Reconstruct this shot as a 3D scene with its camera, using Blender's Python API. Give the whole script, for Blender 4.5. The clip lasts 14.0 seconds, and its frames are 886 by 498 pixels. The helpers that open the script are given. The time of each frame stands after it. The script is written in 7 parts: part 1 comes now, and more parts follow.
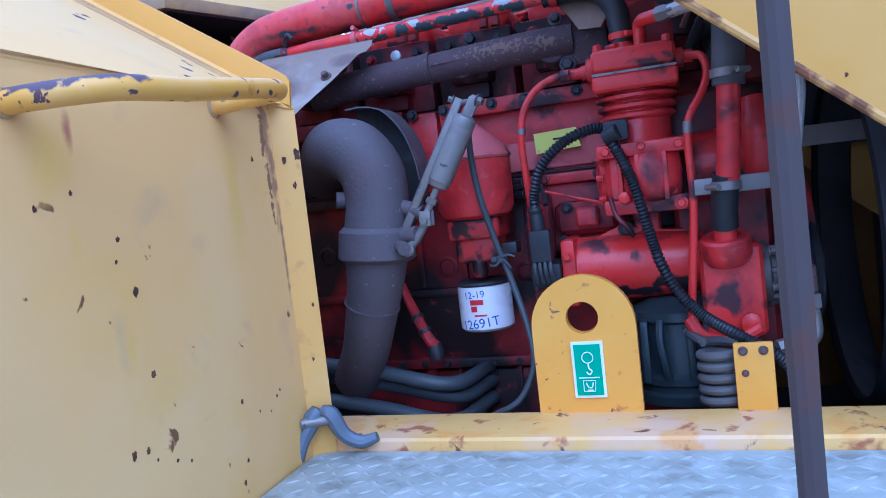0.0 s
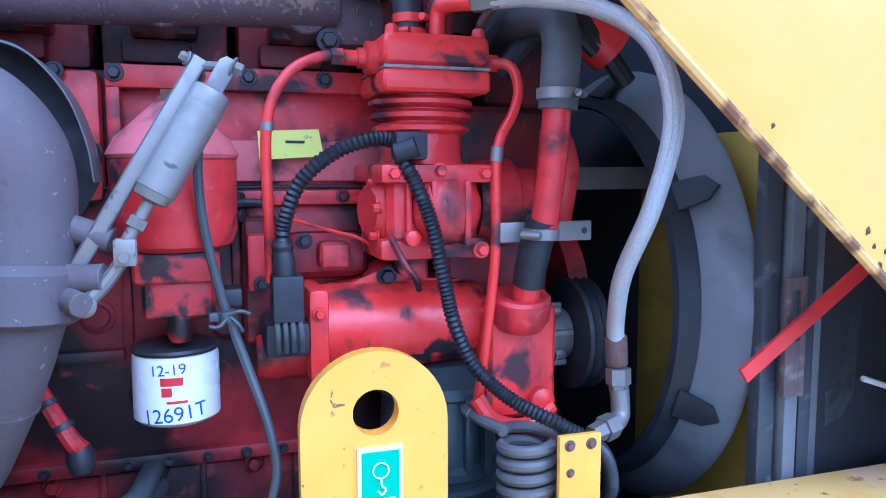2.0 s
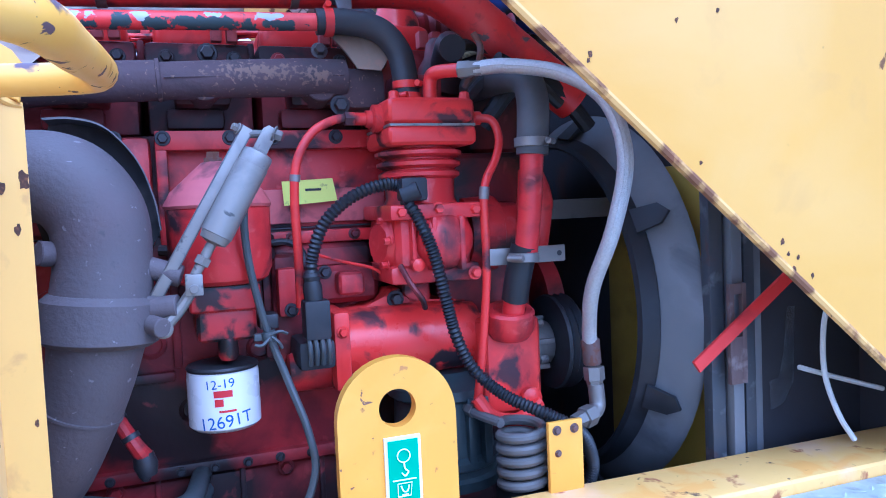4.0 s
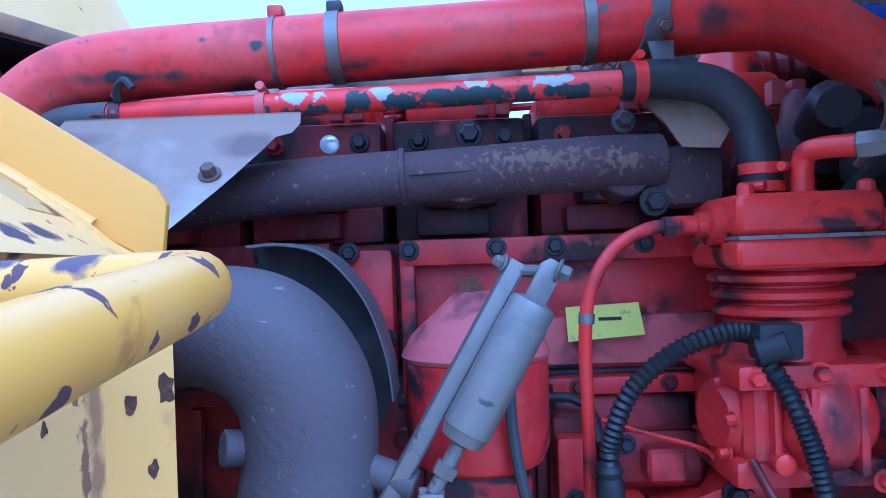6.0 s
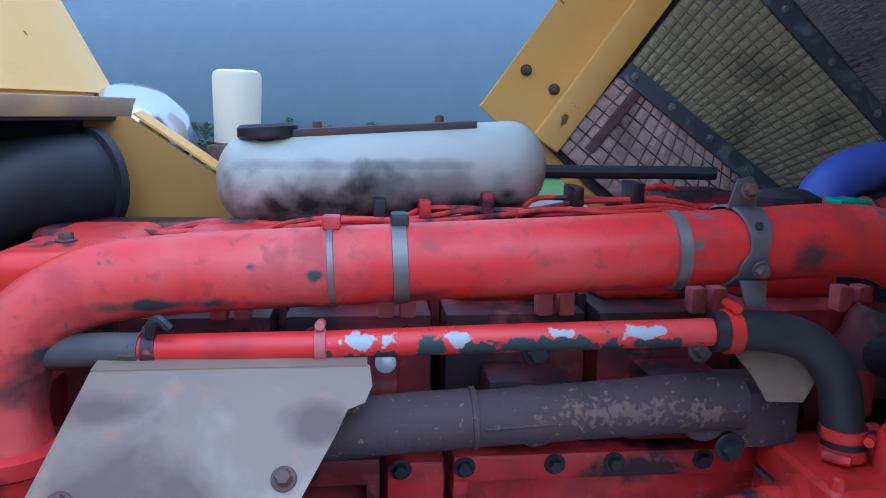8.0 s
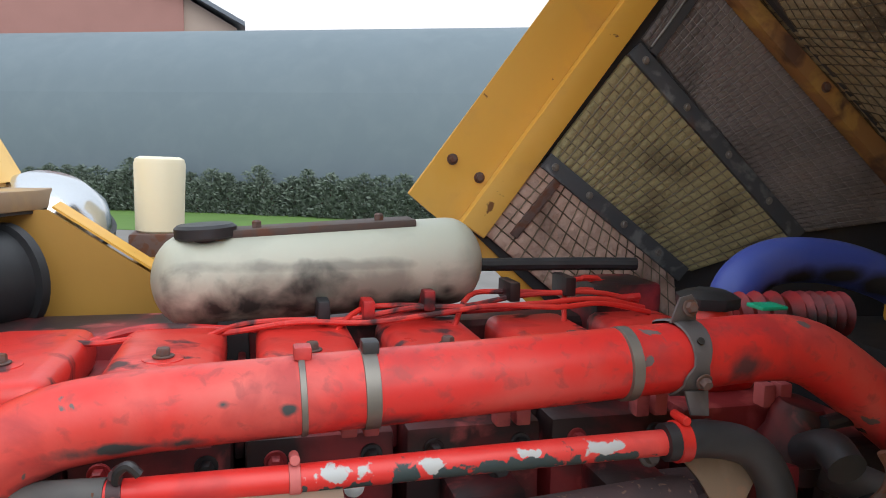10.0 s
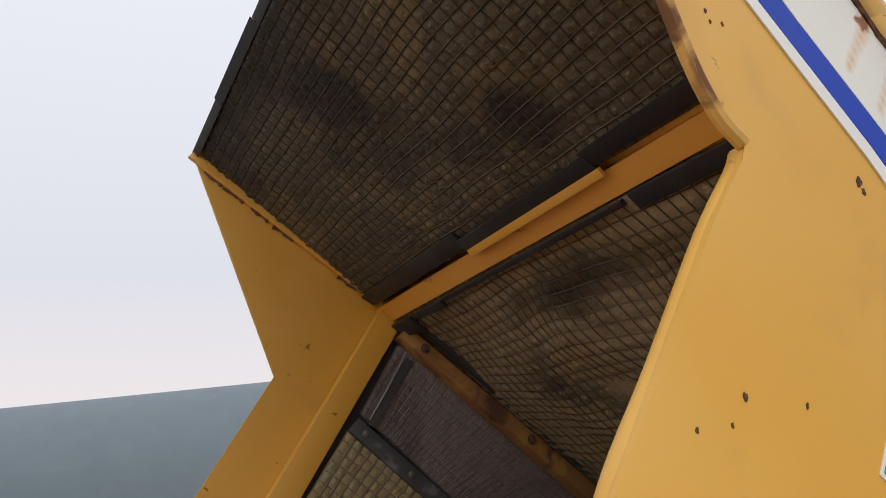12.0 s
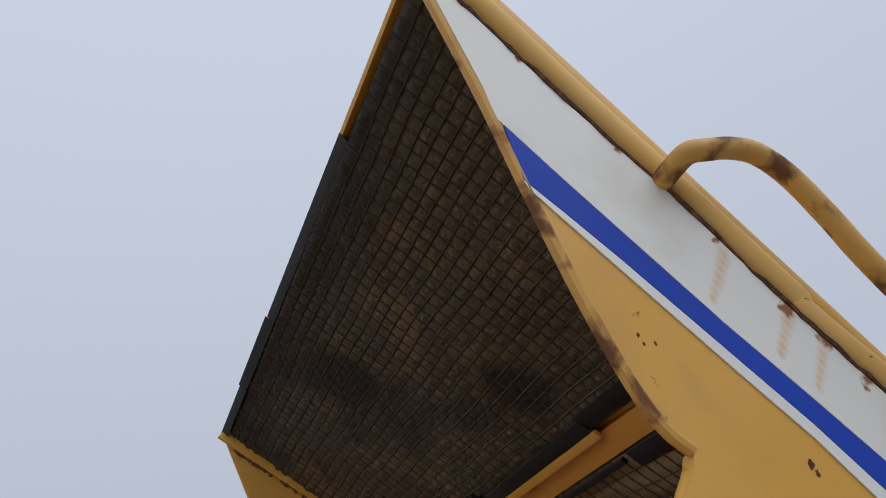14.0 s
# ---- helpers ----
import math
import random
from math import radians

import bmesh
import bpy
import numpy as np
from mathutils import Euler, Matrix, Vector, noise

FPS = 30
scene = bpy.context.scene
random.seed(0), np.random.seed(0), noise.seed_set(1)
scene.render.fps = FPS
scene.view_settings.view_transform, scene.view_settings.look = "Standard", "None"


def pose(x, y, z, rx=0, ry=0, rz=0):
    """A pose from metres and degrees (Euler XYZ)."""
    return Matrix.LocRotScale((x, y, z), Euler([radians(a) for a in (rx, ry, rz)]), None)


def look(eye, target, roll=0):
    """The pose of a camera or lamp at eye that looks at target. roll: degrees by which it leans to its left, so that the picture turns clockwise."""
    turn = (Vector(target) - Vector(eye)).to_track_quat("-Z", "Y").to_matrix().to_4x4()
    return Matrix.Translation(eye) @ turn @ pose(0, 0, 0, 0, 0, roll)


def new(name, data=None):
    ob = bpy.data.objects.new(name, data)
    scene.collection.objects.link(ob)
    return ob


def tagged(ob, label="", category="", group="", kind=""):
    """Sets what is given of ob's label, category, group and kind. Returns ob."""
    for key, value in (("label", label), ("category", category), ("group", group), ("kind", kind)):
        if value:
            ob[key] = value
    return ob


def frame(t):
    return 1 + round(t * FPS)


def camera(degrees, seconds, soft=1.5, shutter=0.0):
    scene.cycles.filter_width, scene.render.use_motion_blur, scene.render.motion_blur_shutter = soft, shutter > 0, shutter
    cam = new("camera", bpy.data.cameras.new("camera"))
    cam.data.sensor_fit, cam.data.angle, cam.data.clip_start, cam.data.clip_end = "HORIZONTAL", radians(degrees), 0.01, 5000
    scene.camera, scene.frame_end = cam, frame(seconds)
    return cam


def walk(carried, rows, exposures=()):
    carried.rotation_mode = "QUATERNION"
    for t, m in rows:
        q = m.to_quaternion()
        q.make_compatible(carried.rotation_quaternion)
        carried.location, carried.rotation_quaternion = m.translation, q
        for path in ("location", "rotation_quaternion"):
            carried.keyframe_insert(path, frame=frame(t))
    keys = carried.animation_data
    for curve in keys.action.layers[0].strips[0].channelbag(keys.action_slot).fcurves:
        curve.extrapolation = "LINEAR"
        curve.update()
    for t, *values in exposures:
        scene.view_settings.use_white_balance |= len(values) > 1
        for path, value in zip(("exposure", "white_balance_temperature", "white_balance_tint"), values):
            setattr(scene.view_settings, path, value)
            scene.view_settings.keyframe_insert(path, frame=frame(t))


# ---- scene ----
cam = camera(61.4, 14.0, soft=1.0)
PATH = [
    (0, (0.441, -1.078, 1.734), (-0.185, 0.816, 1.595), -6.6),
    (0.5, (0.306, -0.819, 1.744), (-0.123, 1.126, 1.562), -5.9),
    (1, (0.208, -0.588, 1.747), (0.472, 1.384, 1.542), -3.8),
    (1.5, (0.17, -0.528, 1.758), (0.872, 1.335, 1.564), -0.4),
    (2, (0.122, -0.706, 1.775), (0.74, 1.185, 1.569), -0.1),
    (2.2, (0.106, -0.761, 1.772), (0.641, 1.155, 1.569), -1.0),
    (4.3, (0.037, -0.864, 1.782), (0.724, 1.013, 1.703), -2.8),
    (4.5, (0.065, -0.838, 1.806), (0.647, 1.075, 1.774), -2.2),
    (5, (0.091, -0.73, 1.906), (0.333, 1.255, 1.953), -2.2),
    (5.5, (0.073, -0.607, 1.926), (0.21, 1.387, 1.979), -3.0),
    (6, (0.081, -0.525, 1.891), (0.049, 1.475, 1.892), -2.0),
    (6.5, (0.093, -0.492, 1.883), (-0.138, 1.494, 1.818), -1.1),
    (7, (0.016, -0.469, 1.979), (-0.235, 1.515, 1.929), 1.6),
    (7.5, (-0.033, -0.421, 2.143), (-0.026, 1.56, 1.866), 1.2),
    (7.7, (-0.044, -0.424, 2.196), (0.065, 1.543, 1.85), 1.0),
    (9.8, (-0.153, -0.426, 2.304), (0.253, 1.495, 1.923), 1.0),
    (10, (-0.135, -0.421, 2.312), (0.36, 1.501, 2.068), 1.2),
    (10.5, (-0.11, -0.427, 2.321), (0.597, 1.439, 2.451), 1.1),
    (11, (-0.101, -0.42, 2.329), (0.775, 1.333, 2.732), -0.6),
    (11.5, (-0.073, -0.461, 2.347), (0.861, 1.209, 2.928), -2.9),
    (12, (-0.042, -0.493, 2.365), (0.956, 1.123, 2.991), -6.8),
    (12.5, (-0.003, -0.496, 2.365), (1.057, 1.074, 3.007), -10.3),
    (13, (-0.011, -0.549, 2.401), (1.057, 0.891, 3.286), -14.4),
    (13.5, (-0.042, -0.607, 2.416), (0.931, 0.8, 3.452), -15.2),
    (14, (-0.05, -0.627, 2.42), (0.834, 0.787, 3.524), -14.2),
]
EXPOSURES = [(0.0,0.22,3920,19),(0.5,0.5,3880,23),(1.0,0.98,3600,15),(1.5,1.12,3600,7),(2.2,1.22,4060,17),(4.3,0.85,3950,20),(5.0,0.5,3950,31),(5.5,0.52,3800,29),(6.0,0.5,3600,14),(6.5,0.55,3590,12),(7.0,0.3,3640,18),(7.5,0.12,3820,13),(9.8,0.35,6250,7),(10.5,0.2,5800,15),(11.0,0.0,4550,32),(11.5,-0.2,5200,18),(12.0,-0.2,6650,13),(12.5,-0.22,6900,14),(13.5,-0.6,6450,14),(14.0,-0.72,6050,12)]
walk(cam, [(t, look(eye, target, roll)) for t, eye, target, roll in PATH], EXPOSURES)

# ---------------------------------------------------------------- light
world = bpy.data.worlds.new("overcast_sky")
scene.world = world
world.use_nodes = True
wn, wl = world.node_tree.nodes, world.node_tree.links
sky = wn.new("ShaderNodeTexSky")
sky.sky_type = "NISHITA"
sky.sun_disc = False
sky.sun_elevation, sky.sun_rotation = radians(50), radians(160)
sky.dust_density = 4.0
cloud = wn.new("ShaderNodeMix")
cloud.data_type = "RGBA"
cloud.inputs[0].default_value = 0.93
cloud.inputs[7].default_value = (8.0, 8.4, 9.1, 1)
wl.new(sky.outputs[0], cloud.inputs[6])
# an overcast sky is dimmer towards the horizon than overhead
up = wn.new("ShaderNodeTexCoord")
height = wn.new("ShaderNodeSeparateXYZ")
wl.new(up.outputs["Generated"], height.inputs[0])
grade = wn.new("ShaderNodeMapRange")
grade.inputs[3].default_value, grade.inputs[4].default_value = 0.80, 1.18
wl.new(height.outputs[2], grade.inputs[0])
haze = wn.new("ShaderNodeMapRange")
haze.inputs[1].default_value, haze.inputs[2].default_value = 0.0, 0.30
haze.inputs[3].default_value, haze.inputs[4].default_value = 1.0, 0.0
wl.new(height.outputs[2], haze.inputs[0])
milky = wn.new("ShaderNodeMix")
milky.data_type = "RGBA"
milky.inputs[7].default_value = (11.0, 9.95, 9.65, 1)
wl.new(haze.outputs[0], milky.inputs[0])
wl.new(cloud.outputs[2], milky.inputs[6])
dome = wn.new("ShaderNodeVectorMath")
dome.operation = "SCALE"
wl.new(milky.outputs[2], dome.inputs[0])
wl.new(grade.outputs[0], dome.inputs["Scale"])
wl.new(dome.outputs[0], wn["Background"].inputs[0])
wn["Background"].inputs[1].default_value = 0.12
sun = new("sun", bpy.data.lights.new("sun", "SUN"))
sun.data.energy, sun.data.angle, sun.data.color = 1.5, radians(60), (1.0, 0.97, 0.92)
sun.matrix_world = look((2.2, -6, 8.5), (0, 0, 1))

# ---------------------------------------------------------------- materials
def mat(name, base, rough=0.5, metal=0.0, var=0.12, scale=7.0, layers=(), bump=(60.0, 0.08), spec=0.5, coat=0.0, spots=()):
    """A painted, metal or rubber surface: base colour with drift, then layers of dirt, chips or rust."""
    m = bpy.data.materials.new(name)
    m.use_nodes = True
    n, l = m.node_tree.nodes, m.node_tree.links
    p = n["Principled BSDF"]
    co = n.new("ShaderNodeTexCoord")
    def noisy(sc, detail=5.0, dist=0.0):
        t = n.new("ShaderNodeTexNoise")
        t.inputs["Scale"].default_value, t.inputs["Detail"].default_value, t.inputs["Distortion"].default_value = sc, detail, dist
        l.new(co.outputs["Object"], t.inputs["Vector"])
        return t.outputs["Fac"]
    def blend(fac, a, b):
        x = n.new("ShaderNodeMix")
        x.data_type = "RGBA"
        for s, v in ((0, fac), (6, a), (7, b)):
            if isinstance(v, (tuple, list)):
                x.inputs[s].default_value = (*v[:3], 1)
            elif isinstance(v, float):
                x.inputs[s].default_value = v
            else:
                l.new(v, x.inputs[s])
        return x.outputs[2]
    def scalar(fac, a, b):
        x = n.new("ShaderNodeMix")
        l.new(fac, x.inputs[0])
        for s, v in ((2, a), (3, b)):
            if isinstance(v, float):
                x.inputs[s].default_value = v
            else:
                l.new(v, x.inputs[s])
        return x.outputs[0]
    lo = tuple(c * (1 - var) for c in base)
    hi = tuple(min(1.0, c * (1 + var)) for c in base)
    col = blend(noisy(scale), lo, hi)
    col = blend(scalar(noisy(scale * 9), 0.0, 0.35), col, lo)
    ro = scalar(noisy(scale * 4), max(0.02, rough - 0.08), min(1.0, rough + 0.1))
    me = float(metal)
    for colour, sc, a, b, lrough, lmetal, lmax in layers:
        r = n.new("ShaderNodeMapRange")
        r.inputs[1].default_value, r.inputs[2].default_value, r.inputs[4].default_value = a, b, lmax
        l.new(noisy(sc, 6.0, 0.4), r.inputs[0])
        col = blend(r.outputs[0], col, colour)
        ro = scalar(r.outputs[0], ro, float(lrough))
        me = scalar(r.outputs[0], me, float(lmetal))
    # stains, flakes and some painted shade: soft-edged ellipsoids broken up by noise
    for colour, srough, sc, amp, soft, balls in spots:
        geo = n.new("ShaderNodeNewGeometry")
        near = None
        for ball in balls:
            d = n.new("ShaderNodeVectorMath")
            d.operation = "SUBTRACT"
            l.new(geo.outputs["Position"], d.inputs[0])
            d.inputs[1].default_value = ball[:3]
            q = n.new("ShaderNodeVectorMath")
            q.operation = "DIVIDE"
            l.new(d.outputs[0], q.inputs[0])
            q.inputs[1].default_value = ball[3:]
            k = n.new("ShaderNodeVectorMath")
            k.operation = "LENGTH"
            l.new(q.outputs[0], k.inputs[0])
            if near is None:
                near = k.outputs["Value"]
            else:
                x = n.new("ShaderNodeMath")
                x.operation = "MINIMUM"
                l.new(near, x.inputs[0])
                l.new(k.outputs["Value"], x.inputs[1])
                near = x.outputs[0]
        x = n.new("ShaderNodeMath")
        x.operation = "MULTIPLY_ADD"
        l.new(noisy(sc, 6.0, 0.3), x.inputs[0])
        x.inputs[1].default_value = amp * 3.0
        l.new(near, x.inputs[2])
        r = n.new("ShaderNodeMapRange")
        r.inputs[1].default_value, r.inputs[2].default_value = 1.0 + 1.5 * amp, 1.0 + 1.5 * amp - soft
        l.new(x.outputs[0], r.inputs[0])
        col = blend(r.outputs[0], col, colour)
        ro = scalar(r.outputs[0], ro, float(srough))
    l.new(col, p.inputs["Base Color"])
    l.new(ro, p.inputs["Roughness"])
    if isinstance(me, float):
        p.inputs["Metallic"].default_value = me
    else:
        l.new(me, p.inputs["Metallic"])
    p.inputs["Specular IOR Level"].default_value = spec
    p.inputs["Coat Weight"].default_value = coat
    if bump:
        b = n.new("ShaderNodeBump")
        b.inputs["Strength"].default_value, b.inputs["Distance"].default_value = bump[1], 0.003
        l.new(noisy(bump[0], 6.0), b.inputs["Height"])
        l.new(b.outputs[0], p.inputs["Normal"])
    return m


# the third, near-black tone serves for soot and for painted shade
GRIME, RUST, SOOT_SHADE = (0.018, 0.018, 0.022), (0.13, 0.045, 0.02), (0.012, 0.011, 0.012)
M_RED = mat("engine_red_paint", (0.60, 0.030, 0.030), 0.32, layers=[((0.52, 0.12, 0.11), 6, 0.48, 0.74, 0.6, 0, 0.40), ((0.24, 0.020, 0.026), 16, 0.52, 0.68, 0.6, 0, 0.7), (GRIME, 11, 0.53, 0.63, 0.55, 0, 0.95), ((0.74, 0.16, 0.14), 60, 0.60, 0.72, 0.5, 0, 0.35)], bump=(70, 0.14))
M_RED_CLEAN = mat("bright_red_paint", (0.68, 0.034, 0.026), 0.30, layers=[((0.70, 0.13, 0.10), 10, 0.5, 0.74, 0.6, 0, 0.3), ((0.26, 0.016, 0.02), 13, 0.53, 0.68, 0.6, 0, 0.6), (GRIME, 15, 0.565, 0.64, 0.6, 0, 0.92)], bump=(70, 0.12))
# greasy red; base and black layer also paint in shade low on the engine
M_RED_DARK = mat("greasy_shaded_red_block", (0.35, 0.022, 0.026), 0.45, layers=[((0.30, 0.08, 0.08), 4, 0.5, 0.72, 0.6, 0, 0.4), ((0.15, 0.012, 0.018), 10, 0.46, 0.6, 0.6, 0, 0.8), (SOOT_SHADE, 5.5, 0.44, 0.56, 0.45, 0, 0.96), ((0.55, 0.08, 0.08), 30, 0.62, 0.72, 0.6, 0, 0.4)], bump=(60, 0.2))
M_RED_PINK = mat("sun_faded_red", (0.56, 0.135, 0.130), 0.6, layers=[((0.36, 0.07, 0.10), 9, 0.46, 0.66, 0.7, 0, 0.7), (GRIME, 14, 0.555, 0.66, 0.8, 0, 0.85)])
M_RED_PIPE = mat("worn_red_pipe_paint", (0.68, 0.030, 0.026), 0.38, layers=[((0.62, 0.20, 0.17), 7, 0.46, 0.72, 0.65, 0, 0.6), ((0.34, 0.03, 0.035), 15, 0.54, 0.68, 0.6, 0, 0.6), ((0.30, 0.05, 0.05), 70, 0.56, 0.68, 0.6, 0, 0.5), ((0.10, 0.12, 0.12), 23, 0.70, 0.72, 0.7, 0, 0.9)], bump=(80, 0.1), spots=[((0.050, 0.062, 0.066), 0.6, 30, 0.9, 0.55, [(-0.225, 0.205, 2.071, 0.060, 0.03, 0.008), (-0.16, 0.20, 2.105, 0.008, 0.02, 0.005), (-0.105, 0.20, 2.098, 0.010, 0.02, 0.006), (-0.02, 0.205, 2.074, 0.03, 0.03, 0.006), (0.17, 0.205, 2.081, 0.045, 0.03, 0.005), (0.20, 0.205, 2.078, 0.02, 0.03, 0.006), (-0.335, 0.20, 2.03, 0.014, 0.03, 0.012)]), ((0.10, 0.03, 0.035), 0.65, 20, 1.2, 0.8, [(0.345, 0.21, 2.11, 0.022, 0.04, 0.022), (-0.36, 0.21, 2.0, 0.03, 0.05, 0.03), (-0.01, 0.21, 2.075, 0.035, 0.04, 0.014), (0.05, 0.235, 2.064, 0.35, 0.05, 0.010), (-0.29, 0.22, 2.045, 0.05, 0.04, 0.012)])])
M_YEL = mat("yellow_machine_paint", (0.74, 0.40, 0.055), 0.42, var=0.06, scale=3, layers=[((0.80, 0.52, 0.16), 4, 0.45, 0.75, 0.6, 0, 0.5), ((0.55, 0.30, 0.08), 11, 0.58, 0.75, 0.6, 0, 0.4), (RUST, 23, 0.70, 0.73, 0.85, 0, 0.9)], bump=(90, 0.03))
M_YEL_PALE = mat("pale_yellow_paint", (0.79, 0.49, 0.15), 0.58, var=0.06, scale=3, spec=0.3, layers=[((0.80, 0.59, 0.26), 3.2, 0.46, 0.66, 0.6, 0, 0.4), ((0.74, 0.46, 0.09), 6, 0.56, 0.75, 0.45, 0, 0.6), ((0.52, 0.36, 0.20), 13, 0.62, 0.76, 0.7, 0, 0.4), (RUST, 26, 0.71, 0.735, 0.85, 0, 0.9)], bump=(90, 0.03), spots=[
    ((0.085, 0.055, 0.065), 0.6, 70, 0.6, 0.25, [(-0.117, -0.196, 1.903, 0.012, 0.0105, 0.0125), (-0.117, -0.173, 1.905, 0.011, 0.009, 0.009), (-0.169, -0.221, 1.941, 0.012, 0.008, 0.008), (-0.135, -0.263, 1.921, 0.010, 0.009, 0.008), (-0.149, -0.173, 1.928, 0.007, 0.004, 0.005), (-0.191, -0.181, 1.955, 0.007, 0.005, 0.006), (-0.202, -0.178, 1.962, 0.006, 0.005, 0.006), (-0.166, -0.171, 1.939, 0.007, 0.003, 0.005), (-0.30, -0.25, 2.03, 0.012, 0.009, 0.01)]),
    ((0.42, 0.17, 0.08), 0.7, 20, 0.9, 0.8, [(-0.112, -0.500, 1.835, 0.03, 0.008, 0.035)]),
    ((0.36, 0.20, 0.085), 0.7, 55, 0.7, 0.6, [(-0.112, -0.140, 1.855, 0.03, 0.014, 0.050), (-0.112, -0.134, 1.79, 0.03, 0.010, 0.070), (-0.112, -0.129, 1.69, 0.03, 0.0045, 0.09)]),
    ((0.24, 0.13, 0.06), 0.75, 130, 1.2, 0.4, [(-0.112, -0.150, 1.85, 0.03, 0.006, 0.045), (-0.112, -0.145, 1.78, 0.03, 0.004, 0.05)]),
    ((0.74, 0.47, 0.10), 0.5, 12, 1.0, 0.9, [(-0.112, -0.24, 1.77, 0.03, 0.02, 0.07), (-0.112, -0.53, 1.81, 0.03, 0.03, 0.05), (-0.112, -0.51, 1.73, 0.03, 0.012, 0.04), (-0.112, -0.458, 1.61, 0.03, 0.010, 0.04)])])
M_YEL_FLANGE = mat("ochre_flange_paint", (0.74, 0.38, 0.035), 0.42, var=0.07, scale=5, layers=[((0.80, 0.50, 0.12), 6, 0.48, 0.7, 0.5, 0, 0.5), ((0.20, 0.09, 0.05), 48, 0.70, 0.72, 0.7, 0, 0.9)], bump=(90, 0.04))
M_RUST_FLECK = mat("dark_rust_fleck", (0.075, 0.035, 0.020), 0.85, var=0.4, scale=220, layers=[((0.20, 0.08, 0.03), 150, 0.5, 0.62, 0.9, 0, 0.8)])
M_YEL_WORN = mat("chipped_yellow_paint", (0.76, 0.38, 0.03), 0.4, var=0.07, scale=5, layers=[((0.80, 0.47, 0.07), 12, 0.5, 0.7, 0.4, 0, 0.5), ((0.42, 0.17, 0.05), 45, 0.655, 0.70, 0.7, 0, 0.8), ((0.10, 0.045, 0.06), 60, 0.69, 0.705, 0.7, 0, 0.9)], bump=(90, 0.05))
M_YEL_CHIP = mat("chipped_yellow_handle", (0.80, 0.44, 0.055), 0.34, var=0.07, scale=5, layers=[((0.86, 0.60, 0.20), 12, 0.52, 0.7, 0.5, 0, 0.6), ((0.40, 0.16, 0.05), 40, 0.66, 0.71, 0.7, 0, 0.6), ((0.11, 0.060, 0.065), 62, 0.635, 0.65, 0.7, 0, 1.0)], spots=[((0.12, 0.08, 0.10), 0.6, 60, 0.9, 0.3, [(-0.008, -0.532, 1.871, 0.012, 0.022, 0.006), (-0.02, -0.54, 1.870, 0.03, 0.03, 0.007), (-0.07, -0.568, 1.868, 0.05, 0.02, 0.008), (-0.05, -0.262, 1.891, 0.010, 0.012, 0.007), (-0.085, -0.258, 1.888, 0.010, 0.012, 0.010), (-0.005, -0.345, 1.884, 0.008, 0.010, 0.005)])], bump=(90, 0.05))
M_YEL_RUST = mat("rusty_yellow_edge", (0.66, 0.38, 0.09), 0.5, var=0.1, scale=6, layers=[(RUST, 22, 0.50, 0.61, 0.85, 0, 0.9), ((0.35, 0.12, 0.05), 9, 0.55, 0.7, 0.8, 0, 0.6)])
M_YEL_BEAM = mat("trodden_yellow_beam", (0.76, 0.47, 0.12), 0.5, var=0.1, scale=6, layers=[((0.72, 0.50, 0.34), 7, 0.50, 0.66, 0.6, 0, 0.7), ((0.72, 0.34, 0.05), 16, 0.56, 0.66, 0.6, 0, 0.7), ((0.33, 0.10, 0.04), 20, 0.60, 0.66, 0.85, 0, 0.9), ((0.10, 0.05, 0.035), 34, 0.66, 0.70, 0.85, 0, 0.9)])
# machine yellow darkened, with the shade behind the engine put into its colour
M_YEL_SHADED = mat("shaded_yellow_panel", (0.37, 0.20, 0.032), 0.55, layers=[(GRIME, 6, 0.6, 0.8, 0.8, 0, 0.4)])
# grimy yellow; the two black spots paint a shadow over the panel's far side
M_OLIVE = mat("dirty_shaded_yellow_shroud", (0.54, 0.37, 0.045), 0.65, layers=[(GRIME, 5, 0.55, 0.75, 0.8, 0, 0.5)], spots=[(SOOT_SHADE, 0.8, 5, 0.5, 1.0, [(0.84, 0.44, 1.80, 0.2, 0.22, 0.20), (0.84, 0.50, 1.50, 0.2, 0.18, 0.5)])])
M_IRON = mat("scaled_cast_iron", (0.115, 0.096, 0.100), 0.7, 0.2, var=0.2, scale=10, layers=[((0.11, 0.075, 0.08), 7, 0.48, 0.66, 0.85, 0, 0.7), ((0.30, 0.27, 0.29), 110, 0.675, 0.72, 0.6, 0.3, 0.6), ((0.07, 0.06, 0.065), 60, 0.66, 0.70, 0.7, 0, 0.8)], bump=(160, 0.35))
M_MANI = mat("rusted_exhaust_manifold", (0.095, 0.062, 0.068), 0.8, 0.1, var=0.3, scale=9, layers=[((0.045, 0.038, 0.042), 6, 0.47, 0.6, 0.9, 0, 0.8), ((0.26, 0.17, 0.12), 130, 0.63, 0.68, 0.9, 0, 0.7)], bump=(120, 0.4), spots=[((0.19, 0.125, 0.095), 0.85, 150, 1.8, 0.5, [(0.16, 0.185, 1.974, 0.055, 0.03, 0.010), (0.24, 0.19, 1.970, 0.025, 0.03, 0.010)])])
